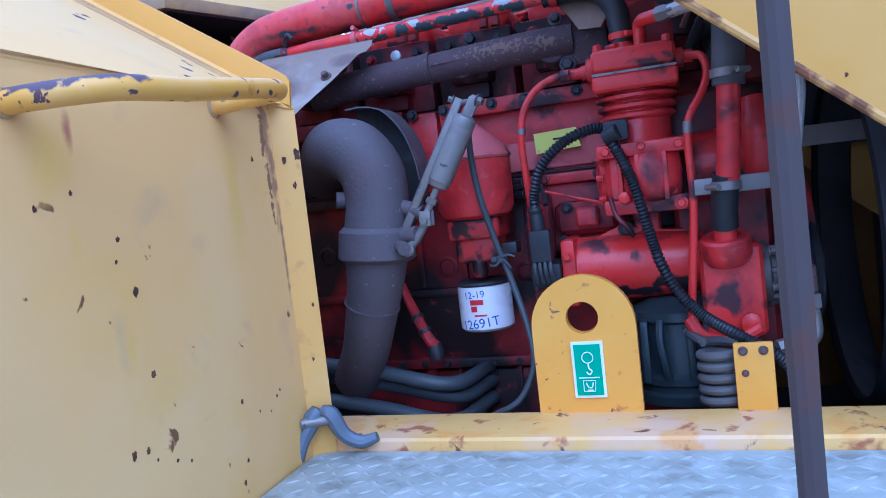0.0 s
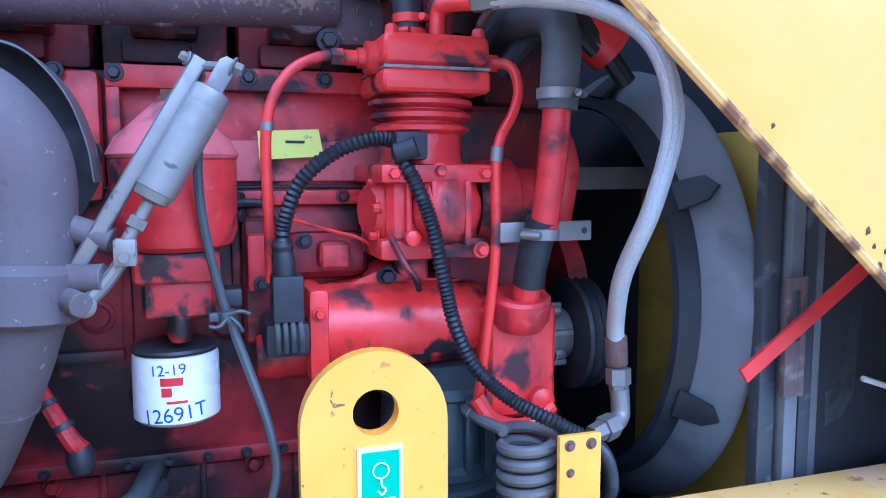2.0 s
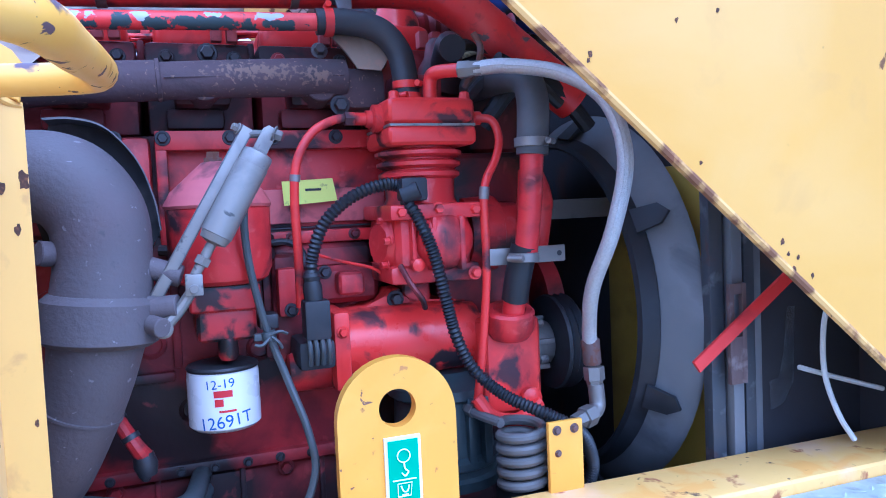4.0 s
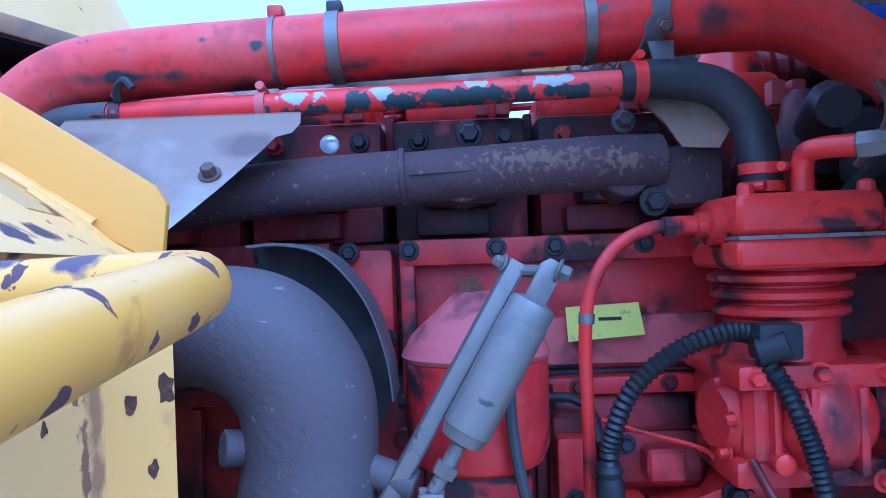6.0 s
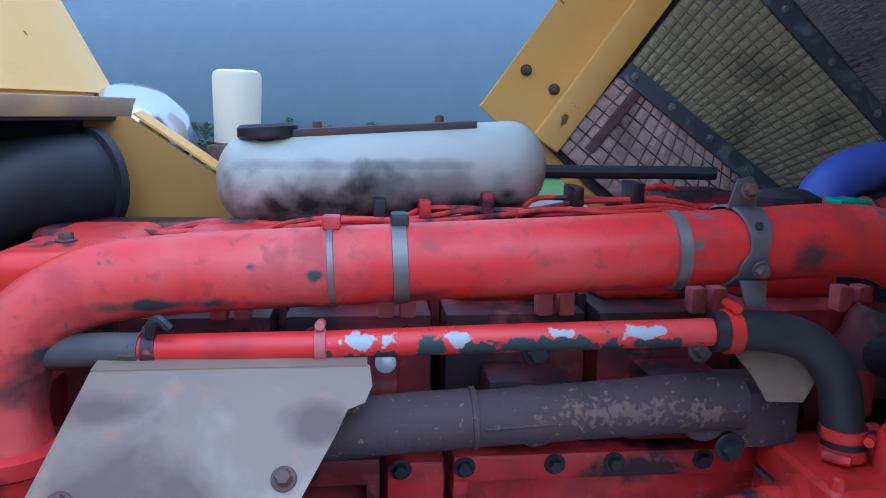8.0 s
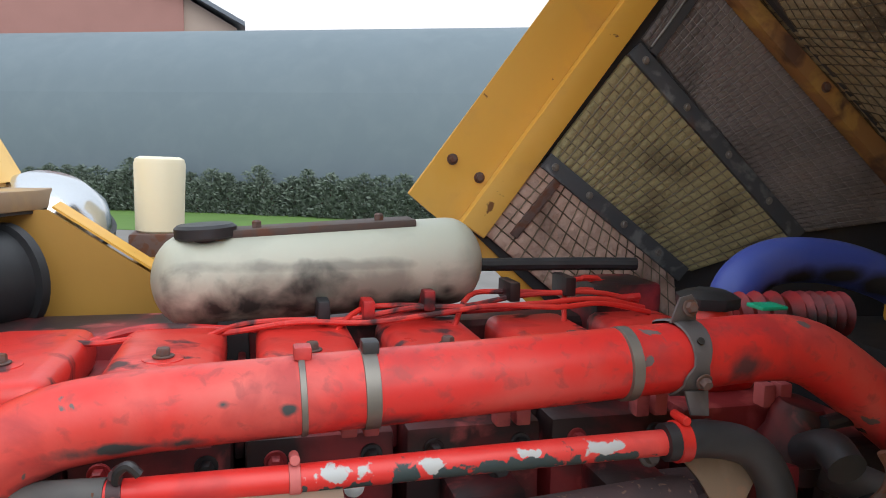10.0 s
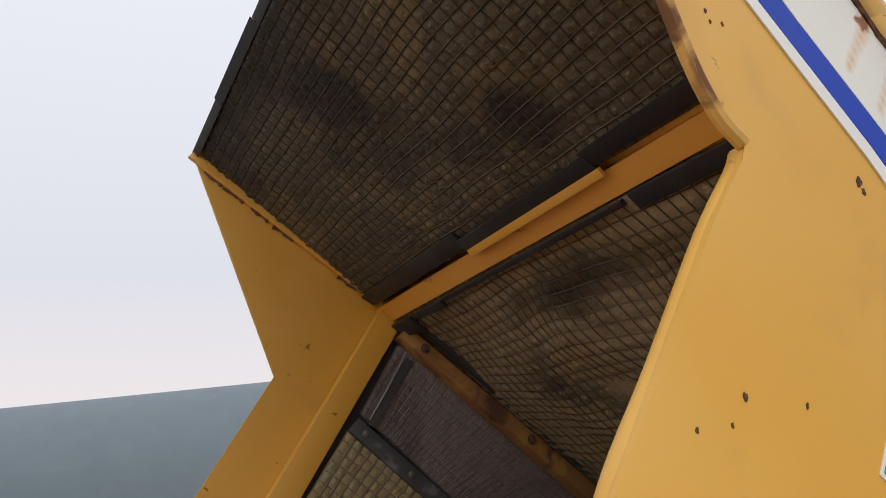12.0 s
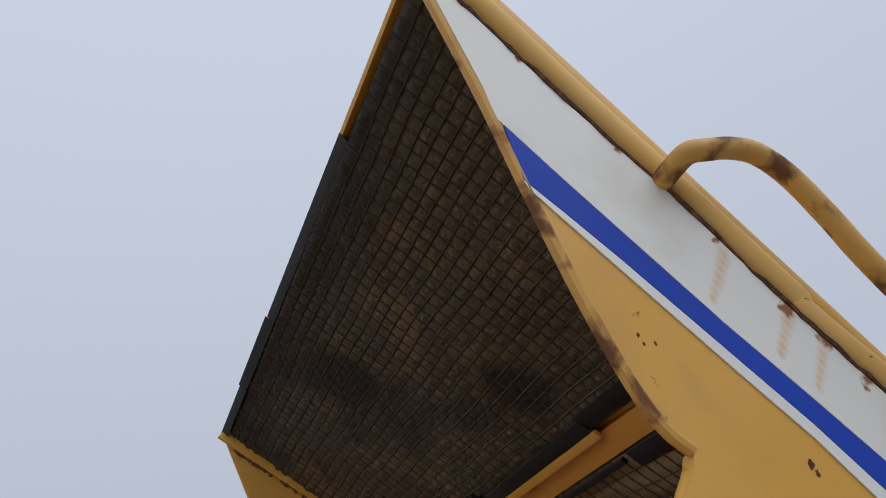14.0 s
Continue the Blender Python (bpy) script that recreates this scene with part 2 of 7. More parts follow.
M_SHIELD = mat("stained_aluminium_sheet", (0.28, 0.212, 0.155), 0.55, 0.15, var=0.12, scale=8, layers=[((0.44, 0.39, 0.33), 11, 0.5, 0.66, 0.5, 0.2, 0.55), ((0.36, 0.22, 0.15), 45, 0.58, 0.68, 0.8, 0, 0.7)], bump=(90, 0.15), spots=[((0.17, 0.118, 0.098), 0.7, 14, 1.1, 0.7, [(-0.255, 0.11, 1.955, 0.055, 0.2, 0.045), (-0.20, 0.10, 1.925, 0.045, 0.2, 0.055), (-0.27, 0.14, 2.0, 0.04, 0.2, 0.014), (-0.10, 0.13, 1.99, 0.03, 0.1, 0.012)])])
M_STEEL = mat("dull_zinc_steel", (0.27, 0.255, 0.235), 0.45, 0.55, var=0.2, scale=16, layers=[((0.14, 0.13, 0.13), 14, 0.52, 0.66, 0.7, 0.2, 0.8), ((0.03, 0.03, 0.03), 45, 0.62, 0.68, 0.7, 0.0, 0.8)])
M_LATCH = mat("grey_blue_cast_metal", (0.165, 0.195, 0.235), 0.5, 0.3, var=0.2, scale=25, layers=[((0.08, 0.08, 0.085), 18, 0.55, 0.68, 0.7, 0, 0.7)])
M_ALU = mat("grey_cast_aluminium", (0.235, 0.22, 0.20), 0.5, 0.6, var=0.2, scale=15, layers=[(GRIME, 12, 0.52, 0.7, 0.7, 0, 0.7)])
M_BOLT = mat("dark_bolt_steel", (0.06, 0.06, 0.065), 0.5, 0.6, scale=40)
M_RUSTY_BOLT = mat("rusty_bolt", (0.15, 0.10, 0.09), 0.7, 0.4, scale=60, layers=[(RUST, 60, 0.5, 0.6, 0.9, 0, 0.8)])
M_RUBBER = mat("black_rubber", (0.020, 0.022, 0.026), 0.52, var=0.3, scale=12, layers=[((0.09, 0.09, 0.10), 10, 0.55, 0.8, 0.8, 0, 0.5)])
M_RUBBER_GREY = mat("dusty_rubber", (0.16, 0.166, 0.172), 0.62, var=0.2, scale=6, layers=[((0.27, 0.277, 0.283), 5, 0.45, 0.7, 0.8, 0, 0.7), ((0.05, 0.05, 0.055), 9, 0.58, 0.7, 0.7, 0, 0.6)])
M_SLOT = mat("scuffed_brown_steel", (0.155, 0.105, 0.095), 0.6, 0.2, var=0.2, scale=20, layers=[((0.30, 0.25, 0.24), 40, 0.55, 0.68, 0.6, 0.2, 0.7)])
M_TORN = mat("pale_torn_sheet", (0.34, 0.36, 0.37), 0.5, 0.2, var=0.15, scale=14, layers=[((0.12, 0.12, 0.13), 20, 0.52, 0.62, 0.7, 0, 0.8)])
M_COIL = mat("grey_coil_rubber", (0.105, 0.103, 0.100), 0.5, var=0.2, scale=25, layers=[((0.19, 0.185, 0.18), 12, 0.5, 0.7, 0.7, 0, 0.6)])
M_HOSE_DUSTY = mat("dusty_black_hose", (0.060, 0.060, 0.062), 0.6, var=0.25, scale=14, layers=[((0.17, 0.165, 0.16), 8, 0.46, 0.70, 0.8, 0, 0.6)])
M_ROPE = mat("speckled_rope", (0.40, 0.62, 0.10), 0.8, var=0.1, scale=60, layers=[((0.02, 0.03, 0.02), 150, 0.50, 0.54, 0.8, 0, 1.0), ((0.75, 0.80, 0.70), 180, 0.60, 0.64, 0.8, 0, 0.9)])
M_CONDUIT = mat("black_corrugated_plastic", (0.016, 0.018, 0.022), 0.4, scale=30)
M_WIRE = mat("grey_cable_sheath", (0.07, 0.08, 0.085), 0.45, var=0.3, scale=30)
M_BRAID = mat("steel_braid_hose", (0.55, 0.545, 0.53), 0.45, 0.5, var=0.25, scale=300, bump=(700, 0.5))
# black spots follow the hose's lower near side
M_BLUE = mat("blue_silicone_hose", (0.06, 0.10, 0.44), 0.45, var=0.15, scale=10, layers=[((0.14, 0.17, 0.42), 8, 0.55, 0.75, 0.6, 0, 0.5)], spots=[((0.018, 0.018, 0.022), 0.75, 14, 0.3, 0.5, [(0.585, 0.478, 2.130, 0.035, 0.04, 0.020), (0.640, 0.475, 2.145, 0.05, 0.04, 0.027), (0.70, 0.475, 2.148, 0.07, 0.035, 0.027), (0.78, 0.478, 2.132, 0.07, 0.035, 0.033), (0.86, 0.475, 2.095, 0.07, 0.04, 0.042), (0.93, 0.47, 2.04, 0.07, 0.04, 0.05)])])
M_TANK = mat("yellowed_plastic_tank", (0.47, 0.49, 0.41), 0.42, var=0.08, scale=6, layers=[((0.32, 0.33, 0.28), 9, 0.52, 0.70, 0.6, 0, 0.6)], spots=[((0.26, 0.27, 0.23), 0.5, 14, 1.2, 0.8, [(-0.05, 0.572, 2.165, 0.18, 0.03, 0.010), (0.0, 0.58, 2.13, 0.20, 0.05, 0.035)]), ((0.026, 0.034, 0.032), 0.6, 24, 0.8, 0.9, [(-0.13, 0.59, 2.110, 0.15, 0.06, 0.035), (-0.055, 0.575, 2.135, 0.06, 0.04, 0.034), (-0.225, 0.60, 2.13, 0.026, 0.06, 0.040), (0.06, 0.59, 2.103, 0.15, 0.06, 0.027), (0.13, 0.58, 2.125, 0.018, 0.04, 0.016)])])
M_CREAM = mat("cream_plastic", (0.80, 0.74, 0.55), 0.4, var=0.04, layers=[((0.55, 0.48, 0.3), 9, 0.62, 0.8, 0.6, 0, 0.4)])
M_WHITE = mat("white_filter_paint", (0.82, 0.82, 0.84), 0.28, var=0.03, coat=0.3, layers=[((0.30, 0.28, 0.28), 30, 0.68, 0.76, 0.6, 0, 0.6)])
M_INK_BLUE = mat("blue_marker_ink", (0.02, 0.10, 0.42), 0.5)
M_INK_RED = mat("red_print", (0.55, 0.02, 0.03), 0.4)
M_STICKER = mat("yellow_sticker", (0.78, 0.80, 0.12), 0.4, var=0.06, layers=[((0.3, 0.3, 0.08), 60, 0.64, 0.68, 0.6, 0, 0.7)])
M_BLACK = mat("black_print", (0.02, 0.02, 0.02), 0.5)
M_NET_DARK = mat("oily_net_wire", (0.105, 0.085, 0.058), 0.6, 0.1, var=0.4, scale=30, layers=[((0.06, 0.047, 0.033), 7, 0.45, 0.62, 0.7, 0.2, 0.85)])
M_NET_PALE = mat("pale_rib_wire", (0.36, 0.33, 0.31), 0.5, 0.3, var=0.4, scale=30, layers=[((0.12, 0.10, 0.10), 7, 0.48, 0.62, 0.7, 0.2, 0.8)])
M_STRAP = mat("dark_grey_strap", (0.13, 0.12, 0.125), 0.55, 0.3, var=0.2, scale=18, layers=[((0.26, 0.25, 0.26), 14, 0.55, 0.7, 0.5, 0.3, 0.6)])
M_SHIELD_DARK = mat("sooted_shield_sheet", (0.035, 0.033, 0.035), 0.6, 0.3, var=0.25, scale=12, layers=[((0.16, 0.14, 0.14), 9, 0.55, 0.7, 0.6, 0.3, 0.6)])
M_LEDGE = mat("weathered_brown_ledge", (0.34, 0.24, 0.15), 0.6, var=0.15, scale=6, layers=[((0.55, 0.36, 0.12), 8, 0.52, 0.66, 0.6, 0, 0.8), ((0.14, 0.10, 0.08), 12, 0.56, 0.7, 0.8, 0, 0.6)])
M_YEL_CORNER = mat("corner_yellow_paint", (0.78, 0.45, 0.085), 0.40, var=0.06, scale=3, layers=[((0.82, 0.60, 0.26), 4, 0.45, 0.75, 0.6, 0, 0.5), ((0.50, 0.26, 0.07), 30, 0.62, 0.72, 0.6, 0, 0.5), (RUST, 40, 0.71, 0.725, 0.85, 0, 0.8)], bump=(90, 0.03))
# dark spots paint in the shade beside the hood's near panel
M_FOAM_LOW = mat("brown_foam_lining_shaded", (0.26, 0.21, 0.13), 0.65, var=0.35, scale=16, layers=[((0.30, 0.23, 0.10), 11, 0.52, 0.66, 0.8, 0, 0.8), ((0.03, 0.025, 0.02), 3.4, 0.52, 0.68, 0.75, 0, 0.8), ((0.36, 0.30, 0.17), 140, 0.56, 0.66, 0.6, 0, 0.75)], bump=(120, 0.9), spots=[((0.016, 0.013, 0.011), 0.6, 6, 0.9, 1.0, [(0.80, 0.02, 2.55, 0.16, 0.22, 0.16), (0.98, 0.15, 2.36, 0.16, 0.30, 0.16), (0.70, 0.30, 2.65, 0.05, 0.20, 0.05)])])
# sooty red, darkened so that its colour carries the shade between engine parts
M_RED_SHADED = mat("sooty_shaded_red_casting", (0.24, 0.022, 0.027), 0.55, layers=[(SOOT_SHADE, 6, 0.40, 0.56, 0.55, 0, 0.95), ((0.50, 0.10, 0.10), 22, 0.58, 0.70, 0.6, 0, 0.55)], bump=(60, 0.2))
M_RED_FLAKE = mat("flaking_red_pipe_paint", (0.68, 0.030, 0.026), 0.38, layers=[((0.74, 0.15, 0.13), 7, 0.48, 0.75, 0.6, 0, 0.4), ((0.34, 0.03, 0.035), 15, 0.56, 0.68, 0.6, 0, 0.5), ((0.07, 0.10, 0.10), 23, 0.675, 0.69, 0.7, 0, 1.0)], bump=(80, 0.1), spots=[((0.035, 0.055, 0.06), 0.6, 70, 1.5, 0.2, [(-0.012, 0.188, 2.034, 0.018, 0.02, 0.016), (0.035, 0.186, 2.032, 0.020, 0.02, 0.008), (0.098, 0.184, 2.035, 0.060, 0.02, 0.011), (0.20, 0.182, 2.036, 0.020, 0.02, 0.007), (-0.06, 0.188, 2.028, 0.025, 0.02, 0.006)]), ((0.46, 0.48, 0.49), 0.45, 80, 1.2, 0.2, [(-0.068, 0.187, 2.042, 0.026, 0.02, 0.006), (0.013, 0.186, 2.043, 0.014, 0.02, 0.006), (0.105, 0.185, 2.048, 0.010, 0.02, 0.004), (0.180, 0.182, 2.048, 0.020, 0.02, 0.006)])])
M_PATCH = mat("worn_grey_label", (0.40, 0.42, 0.40), 0.5, var=0.1, scale=20, layers=[((0.55, 0.50, 0.34), 26, 0.52, 0.66, 0.6, 0, 0.7)])
M_TEAL = mat("faded_teal_hose", (0.16, 0.30, 0.26), 0.5, var=0.15, layers=[((0.30, 0.36, 0.33), 20, 0.5, 0.7, 0.6, 0, 0.6)])
M_RED_GREASE = mat("greasy_pump_paint", (0.66, 0.034, 0.026), 0.28, layers=[((0.68, 0.12, 0.10), 9, 0.5, 0.74, 0.6, 0, 0.35), (GRIME, 18, 0.565, 0.64, 0.55, 0, 0.92)], bump=(70, 0.12), spots=[((0.020, 0.014, 0.018), 0.45, 38, 1.2, 0.35, [(0.36, 0.16, 1.545, 0.09, 0.06, 0.010), (0.42, 0.15, 1.553, 0.05, 0.06, 0.014), (0.30, 0.16, 1.535, 0.03, 0.06, 0.008)]), ((0.05, 0.02, 0.025), 0.6, 26, 1.0, 0.9, [(0.335, 0.155, 1.632, 0.05, 0.06, 0.008), (0.29, 0.15, 1.625, 0.03, 0.06, 0.012)])])
M_RED_OIL = mat("oil_soaked_red_casting", (0.46, 0.026, 0.026), 0.30, layers=[((0.20, 0.016, 0.018), 18, 0.44, 0.60, 0.4, 0, 0.8), (SOOT_SHADE, 26, 0.50, 0.58, 0.35, 0, 0.95)], bump=(70, 0.16), spots=[(SOOT_SHADE, 0.4, 40, 1.0, 0.6, [(0.098, 0.14, 1.613, 0.06, 0.05, 0.014), (0.062, 0.14, 1.64, 0.012, 0.05, 0.03), (0.098, 0.13, 1.690, 0.06, 0.05, 0.007)])])
M_OILY = mat("oil_wet_dark_metal", (0.055, 0.075, 0.082), 0.32, 0.4, var=0.3, scale=14, layers=[((0.10, 0.12, 0.125), 12, 0.52, 0.7, 0.5, 0.3, 0.6)])
M_DUST = mat("brown_dusted_yellow", (0.50, 0.33, 0.14), 0.6, var=0.1, scale=10, layers=[((0.70, 0.48, 0.16), 9, 0.5, 0.68, 0.6, 0, 0.7), (RUST, 34, 0.66, 0.69, 0.8, 0, 0.8)])
M_GREEN = mat("green_label", (0.012, 0.38, 0.20), 0.35, var=0.06)
M_LABEL_WHITE = mat("label_white", (0.82, 0.84, 0.82), 0.4, var=0.03)
STREAKS = [(x - 0.034 * f, -0.222, z - 0.045 * f, 0.008 * (1.15 - 0.5 * f), 0.06, 0.012 * (1.15 - 0.5 * f)) for x, z in ((0.507, 2.754), (0.561, 2.698), (0.589, 2.666)) for f in (0.0, 0.16, 0.33, 0.5, 0.67, 0.84, 1.0)]
SEAM_RUST = [(x, -0.222, z, r, 0.06, r) for x, z, r in ((0.424, 2.872, 0.006), (0.505, 2.772, 0.007), (0.560, 2.698, 0.011), (0.590, 2.664, 0.009), (0.622, 2.622, 0.010), (0.338, 2.978, 0.005))]
M_BAND_WHITE = mat("grey_white_band", (0.82, 0.83, 0.78), 0.4, var=0.05, scale=4, bump=(90, 0.02), layers=[((0.60, 0.55, 0.45), 7, 0.55, 0.75, 0.6, 0, 0.5)], spots=[((0.72, 0.50, 0.28), 0.6, 40, 0.3, 1.2, STREAKS), ((0.30, 0.13, 0.06), 0.8, 80, 1.2, 0.5, SEAM_RUST)])
M_BAND_BLUE = mat("blue_band", (0.006, 0.055, 0.48), 0.55, var=0.12, scale=9, spec=0.3, bump=(90, 0.02))
M_FOAM = mat("oily_foam_lining", (0.078, 0.063, 0.042), 0.58, var=0.35, scale=16, layers=[((0.17, 0.13, 0.062), 11, 0.52, 0.66, 0.8, 0, 0.8), ((0.24, 0.20, 0.115), 190, 0.58, 0.67, 0.6, 0, 0.6), ((0.03, 0.025, 0.02), 110, 0.58, 0.68, 0.8, 0, 0.7)], bump=(120, 0.9), spec=0.6, spots=[((0.010, 0.009, 0.009), 0.7, 7, 0.4, 0.8, [(0.245, 0.40, 3.095, 0.14, 1.6, 0.14)]), ((0.014, 0.012, 0.011), 0.7, 7, 1.3, 0.8, [(0.30, 0.45, 3.10, 0.07, 0.9, 0.07), (0.40, 0.45, 2.97, 0.20, 0.10, 0.20), (0.52, 0.20, 2.83, 0.07, 0.12, 0.08), (0.33, 0.80, 3.05, 0.10, 0.12, 0.10)])])
M_FOAM_PINK = mat("faded_foam_lining", (0.56, 0.39, 0.32), 0.85, var=0.3, scale=22, layers=[((0.16, 0.10, 0.08), 9, 0.55, 0.7, 0.85, 0, 0.7)], bump=(90, 1.0))
M_FOAM_OLIVE = mat("olive_foam_lining", (0.39, 0.34, 0.18), 0.85, var=0.3, scale=25, layers=[((0.12, 0.10, 0.06), 8, 0.52, 0.68, 0.85, 0, 0.7), ((0.46, 0.40, 0.22), 90, 0.6, 0.68, 0.8, 0, 0.6)], bump=(110, 1.0))
M_FOAM_DARK = mat("ribbed_dark_lining", (0.22, 0.19, 0.185), 0.5, var=0.3, scale=14, layers=[((0.08, 0.07, 0.066), 6, 0.5, 0.66, 0.6, 0, 0.7)], bump=(120, 0.8))
M_RAIL = mat("rusty_brown_rail", (0.30, 0.15, 0.05), 0.6, var=0.2, scale=9, layers=[((0.09, 0.045, 0.03), 14, 0.50, 0.60, 0.85, 0, 0.9), ((0.45, 0.26, 0.06), 11, 0.56, 0.64, 0.6, 0, 0.7)])
M_YEL_BAR = mat("yellow_bar_paint", (0.72, 0.36, 0.06), 0.45, var=0.08, scale=6, layers=[((0.22, 0.08, 0.03), 15, 0.63, 0.69, 0.8, 0, 0.8)], bump=(90, 0.04))
M_NET = mat("rusty_net_wire", (0.25, 0.21, 0.15), 0.5, 0.4, var=0.4, scale=30, layers=[((0.07, 0.05, 0.03), 8, 0.5, 0.65, 0.8, 0.2, 0.8)])
M_CHECKER = mat("worn_tread_plate", (0.40, 0.43, 0.38), 0.72, 0.0, var=0.2, scale=9, layers=[((0.52, 0.55, 0.52), 30, 0.48, 0.66, 0.8, 0, 0.7), ((0.20, 0.20, 0.155), 22, 0.52, 0.70, 0.85, 0, 0.7)], bump=(70, 0.5))
# near-black base has the shade of enclosed places painted in; rust on top
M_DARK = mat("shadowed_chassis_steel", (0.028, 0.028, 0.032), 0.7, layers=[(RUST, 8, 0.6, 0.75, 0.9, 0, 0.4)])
M_POST = mat("scratched_black_steel", (0.060, 0.066, 0.075), 0.5, layers=[((0.22, 0.23, 0.24), 26, 0.55, 0.66, 0.6, 0.2, 0.7), (RUST, 15, 0.6, 0.7, 0.9, 0, 0.6)])
M_POLE = mat("weathered_rod", (0.075, 0.055, 0.048), 0.7, layers=[(RUST, 20, 0.55, 0.7, 0.9, 0, 0.6)])
M_CHROME = mat("chrome_lamp_shell", (0.62, 0.64, 0.66), 0.18, 0.9, var=0.05)
M_GLASSY = mat("pale_sight_glass", (0.75, 0.80, 0.82), 0.15, 0.2, var=0.05)
M_HALL = mat("grey_blue_cladding", (0.135, 0.175, 0.200), 0.62, 0.0, var=0.07, scale=0.25, layers=[((0.155, 0.195, 0.215), 0.9, 0.45, 0.75, 0.6, 0, 0.6)], bump=None)
M_HOUSE = mat("weathered_red_cladding", (0.36, 0.185, 0.16), 0.8, var=0.12, scale=0.6, bump=(4, 0.2))
M_HOUSE_PALE = mat("pale_plaster", (0.42, 0.33, 0.28), 0.8, var=0.1, scale=0.6, bump=(4, 0.2))
M_ROOF = mat("dark_roof_sheet", (0.15, 0.175, 0.21), 0.5, var=0.15, scale=0.8, bump=(4, 0.2))
M_GROUND = mat("gravel_yard", (0.20, 0.19, 0.18), 0.9, var=0.25, scale=0.8, layers=[((0.12, 0.11, 0.09), 0.25, 0.5, 0.7, 0.9, 0, 0.7)], bump=(30, 0.6))
M_GRASS = mat("grass_green", (0.10, 0.19, 0.035), 0.8, var=0.3, scale=0.7, bump=(20, 0.6))
M_LEAF = mat("leaf_green", (0.150, 0.185, 0.150), 0.95, var=0.25, spec=0.1, scale=1.5, bump=None)
M_BARK = mat("bark", (0.08, 0.055, 0.04), 0.9, var=0.3, scale=8)

# ---------------------------------------------------------------- building tools
ORIGIN = {}


def thing(name, label, category, at=(0, 0, 0), group="", kind=""):
    ob = new(name)
    ob.location = at
    ob.empty_display_size = 0.05
    ORIGIN[ob.name] = Vector(at)
    return tagged(ob, label, category, group, kind)


def finish(bm, name, material, sharp=35):
    bmesh.ops.recalc_face_normals(bm, faces=bm.faces)
    me = bpy.data.meshes.new(name)
    bm.to_mesh(me)
    bm.free()
    me.materials.append(material)
    me.polygons.foreach_set("use_smooth", [True] * len(me.polygons))
    me.set_sharp_from_angle(angle=radians(sharp))
    return me


def part(name, bm, material, parent, label="", sharp=35):
    """Links a bmesh in world metres as one mesh object under a thing or under a part."""
    base = ORIGIN[parent.name]
    for v in bm.verts:
        v.co -= base
    ob = new(name, finish(bm, name, material, sharp))
    ob.parent = parent
    ORIGIN[ob.name] = base
    return tagged(ob, label)


def solid(name, bm, material, label, category, group="", kind="", sharp=35):
    """A thing of one mesh."""
    ob = new(name, finish(bm, name, material, sharp))
    return tagged(ob, label, category, group, kind)


def B():
    return bmesh.new()


def box(bm, x0, x1, y0, y1, z0, z1, bevel=0.0, seg=2):
    made = bmesh.ops.create_cube(bm, size=1)["verts"]
    for v in made:
        v.co = Vector(((x0 + x1) / 2 + v.co.x * (x1 - x0), (y0 + y1) / 2 + v.co.y * (y1 - y0), (z0 + z1) / 2 + v.co.z * (z1 - z0)))
    if bevel:
        edges = list({e for v in made for e in v.link_edges})
        bmesh.ops.bevel(bm, geom=edges, offset=bevel, segments=seg, affect="EDGES", profile=0.6)
    return bm


def frame_of(d):
    d = Vector(d).normalized()
    up = Vector((0, 0, 1)) if abs(d.z) < 0.9 else Vector((1, 0, 0))
    a = d.cross(up).normalized()
    return d, a, d.cross(a).normalized()


def lathe(bm, p, d, profile, seg=28):
    """Rings of (distance along d, radius) from p, capped at both ends."""
    p = Vector(p)
    d, a, b = frame_of(d)
    rings = []
    for far, r in profile:
        rings.append([bm.verts.new(p + d * far + (a * math.cos(2 * math.pi * k / seg) + b * math.sin(2 * math.pi * k / seg)) * max(r, 1e-5)) for k in range(seg)])
    for one, two in zip(rings, rings[1:]):
        for k in range(seg):
            bm.faces.new((one[k], one[(k + 1) % seg], two[(k + 1) % seg], two[k]))
    bm.faces.new(rings[0][::-1])
    bm.faces.new(rings[-1])
    return bm


def cyl(bm, p, q, r, seg=24, chamfer=0.0):
    p, q = Vector(p), Vector(q)
    h = (q - p).length
    c = min(chamfer or 0.08 * r, h * 0.3)
    return lathe(bm, p, q - p, [(0, r - c), (c, r), (h - c, r), (h, r - c)], seg)


def curve_points(pts, steps=6):
    pts = [Vector(p) for p in pts]
    if len(pts) < 3:
        return [pts[0].lerp(pts[-1], k / steps) for k in range(steps + 1)]
    ext = [pts[0] * 2 - pts[1], *pts, pts[-1] * 2 - pts[-2]]
    out = []
    for i in range(1, len(ext) - 2):
        a, b, c, d = ext[i - 1 : i + 3]
        for k in range(steps):
            t = k / steps
            out.append(0.5 * (2 * b + (c - a) * t + (2 * a - 5 * b + 4 * c - d) * t * t + (3 * b - a - 3 * c + d) * t ** 3))
    return out + [pts[-1]]


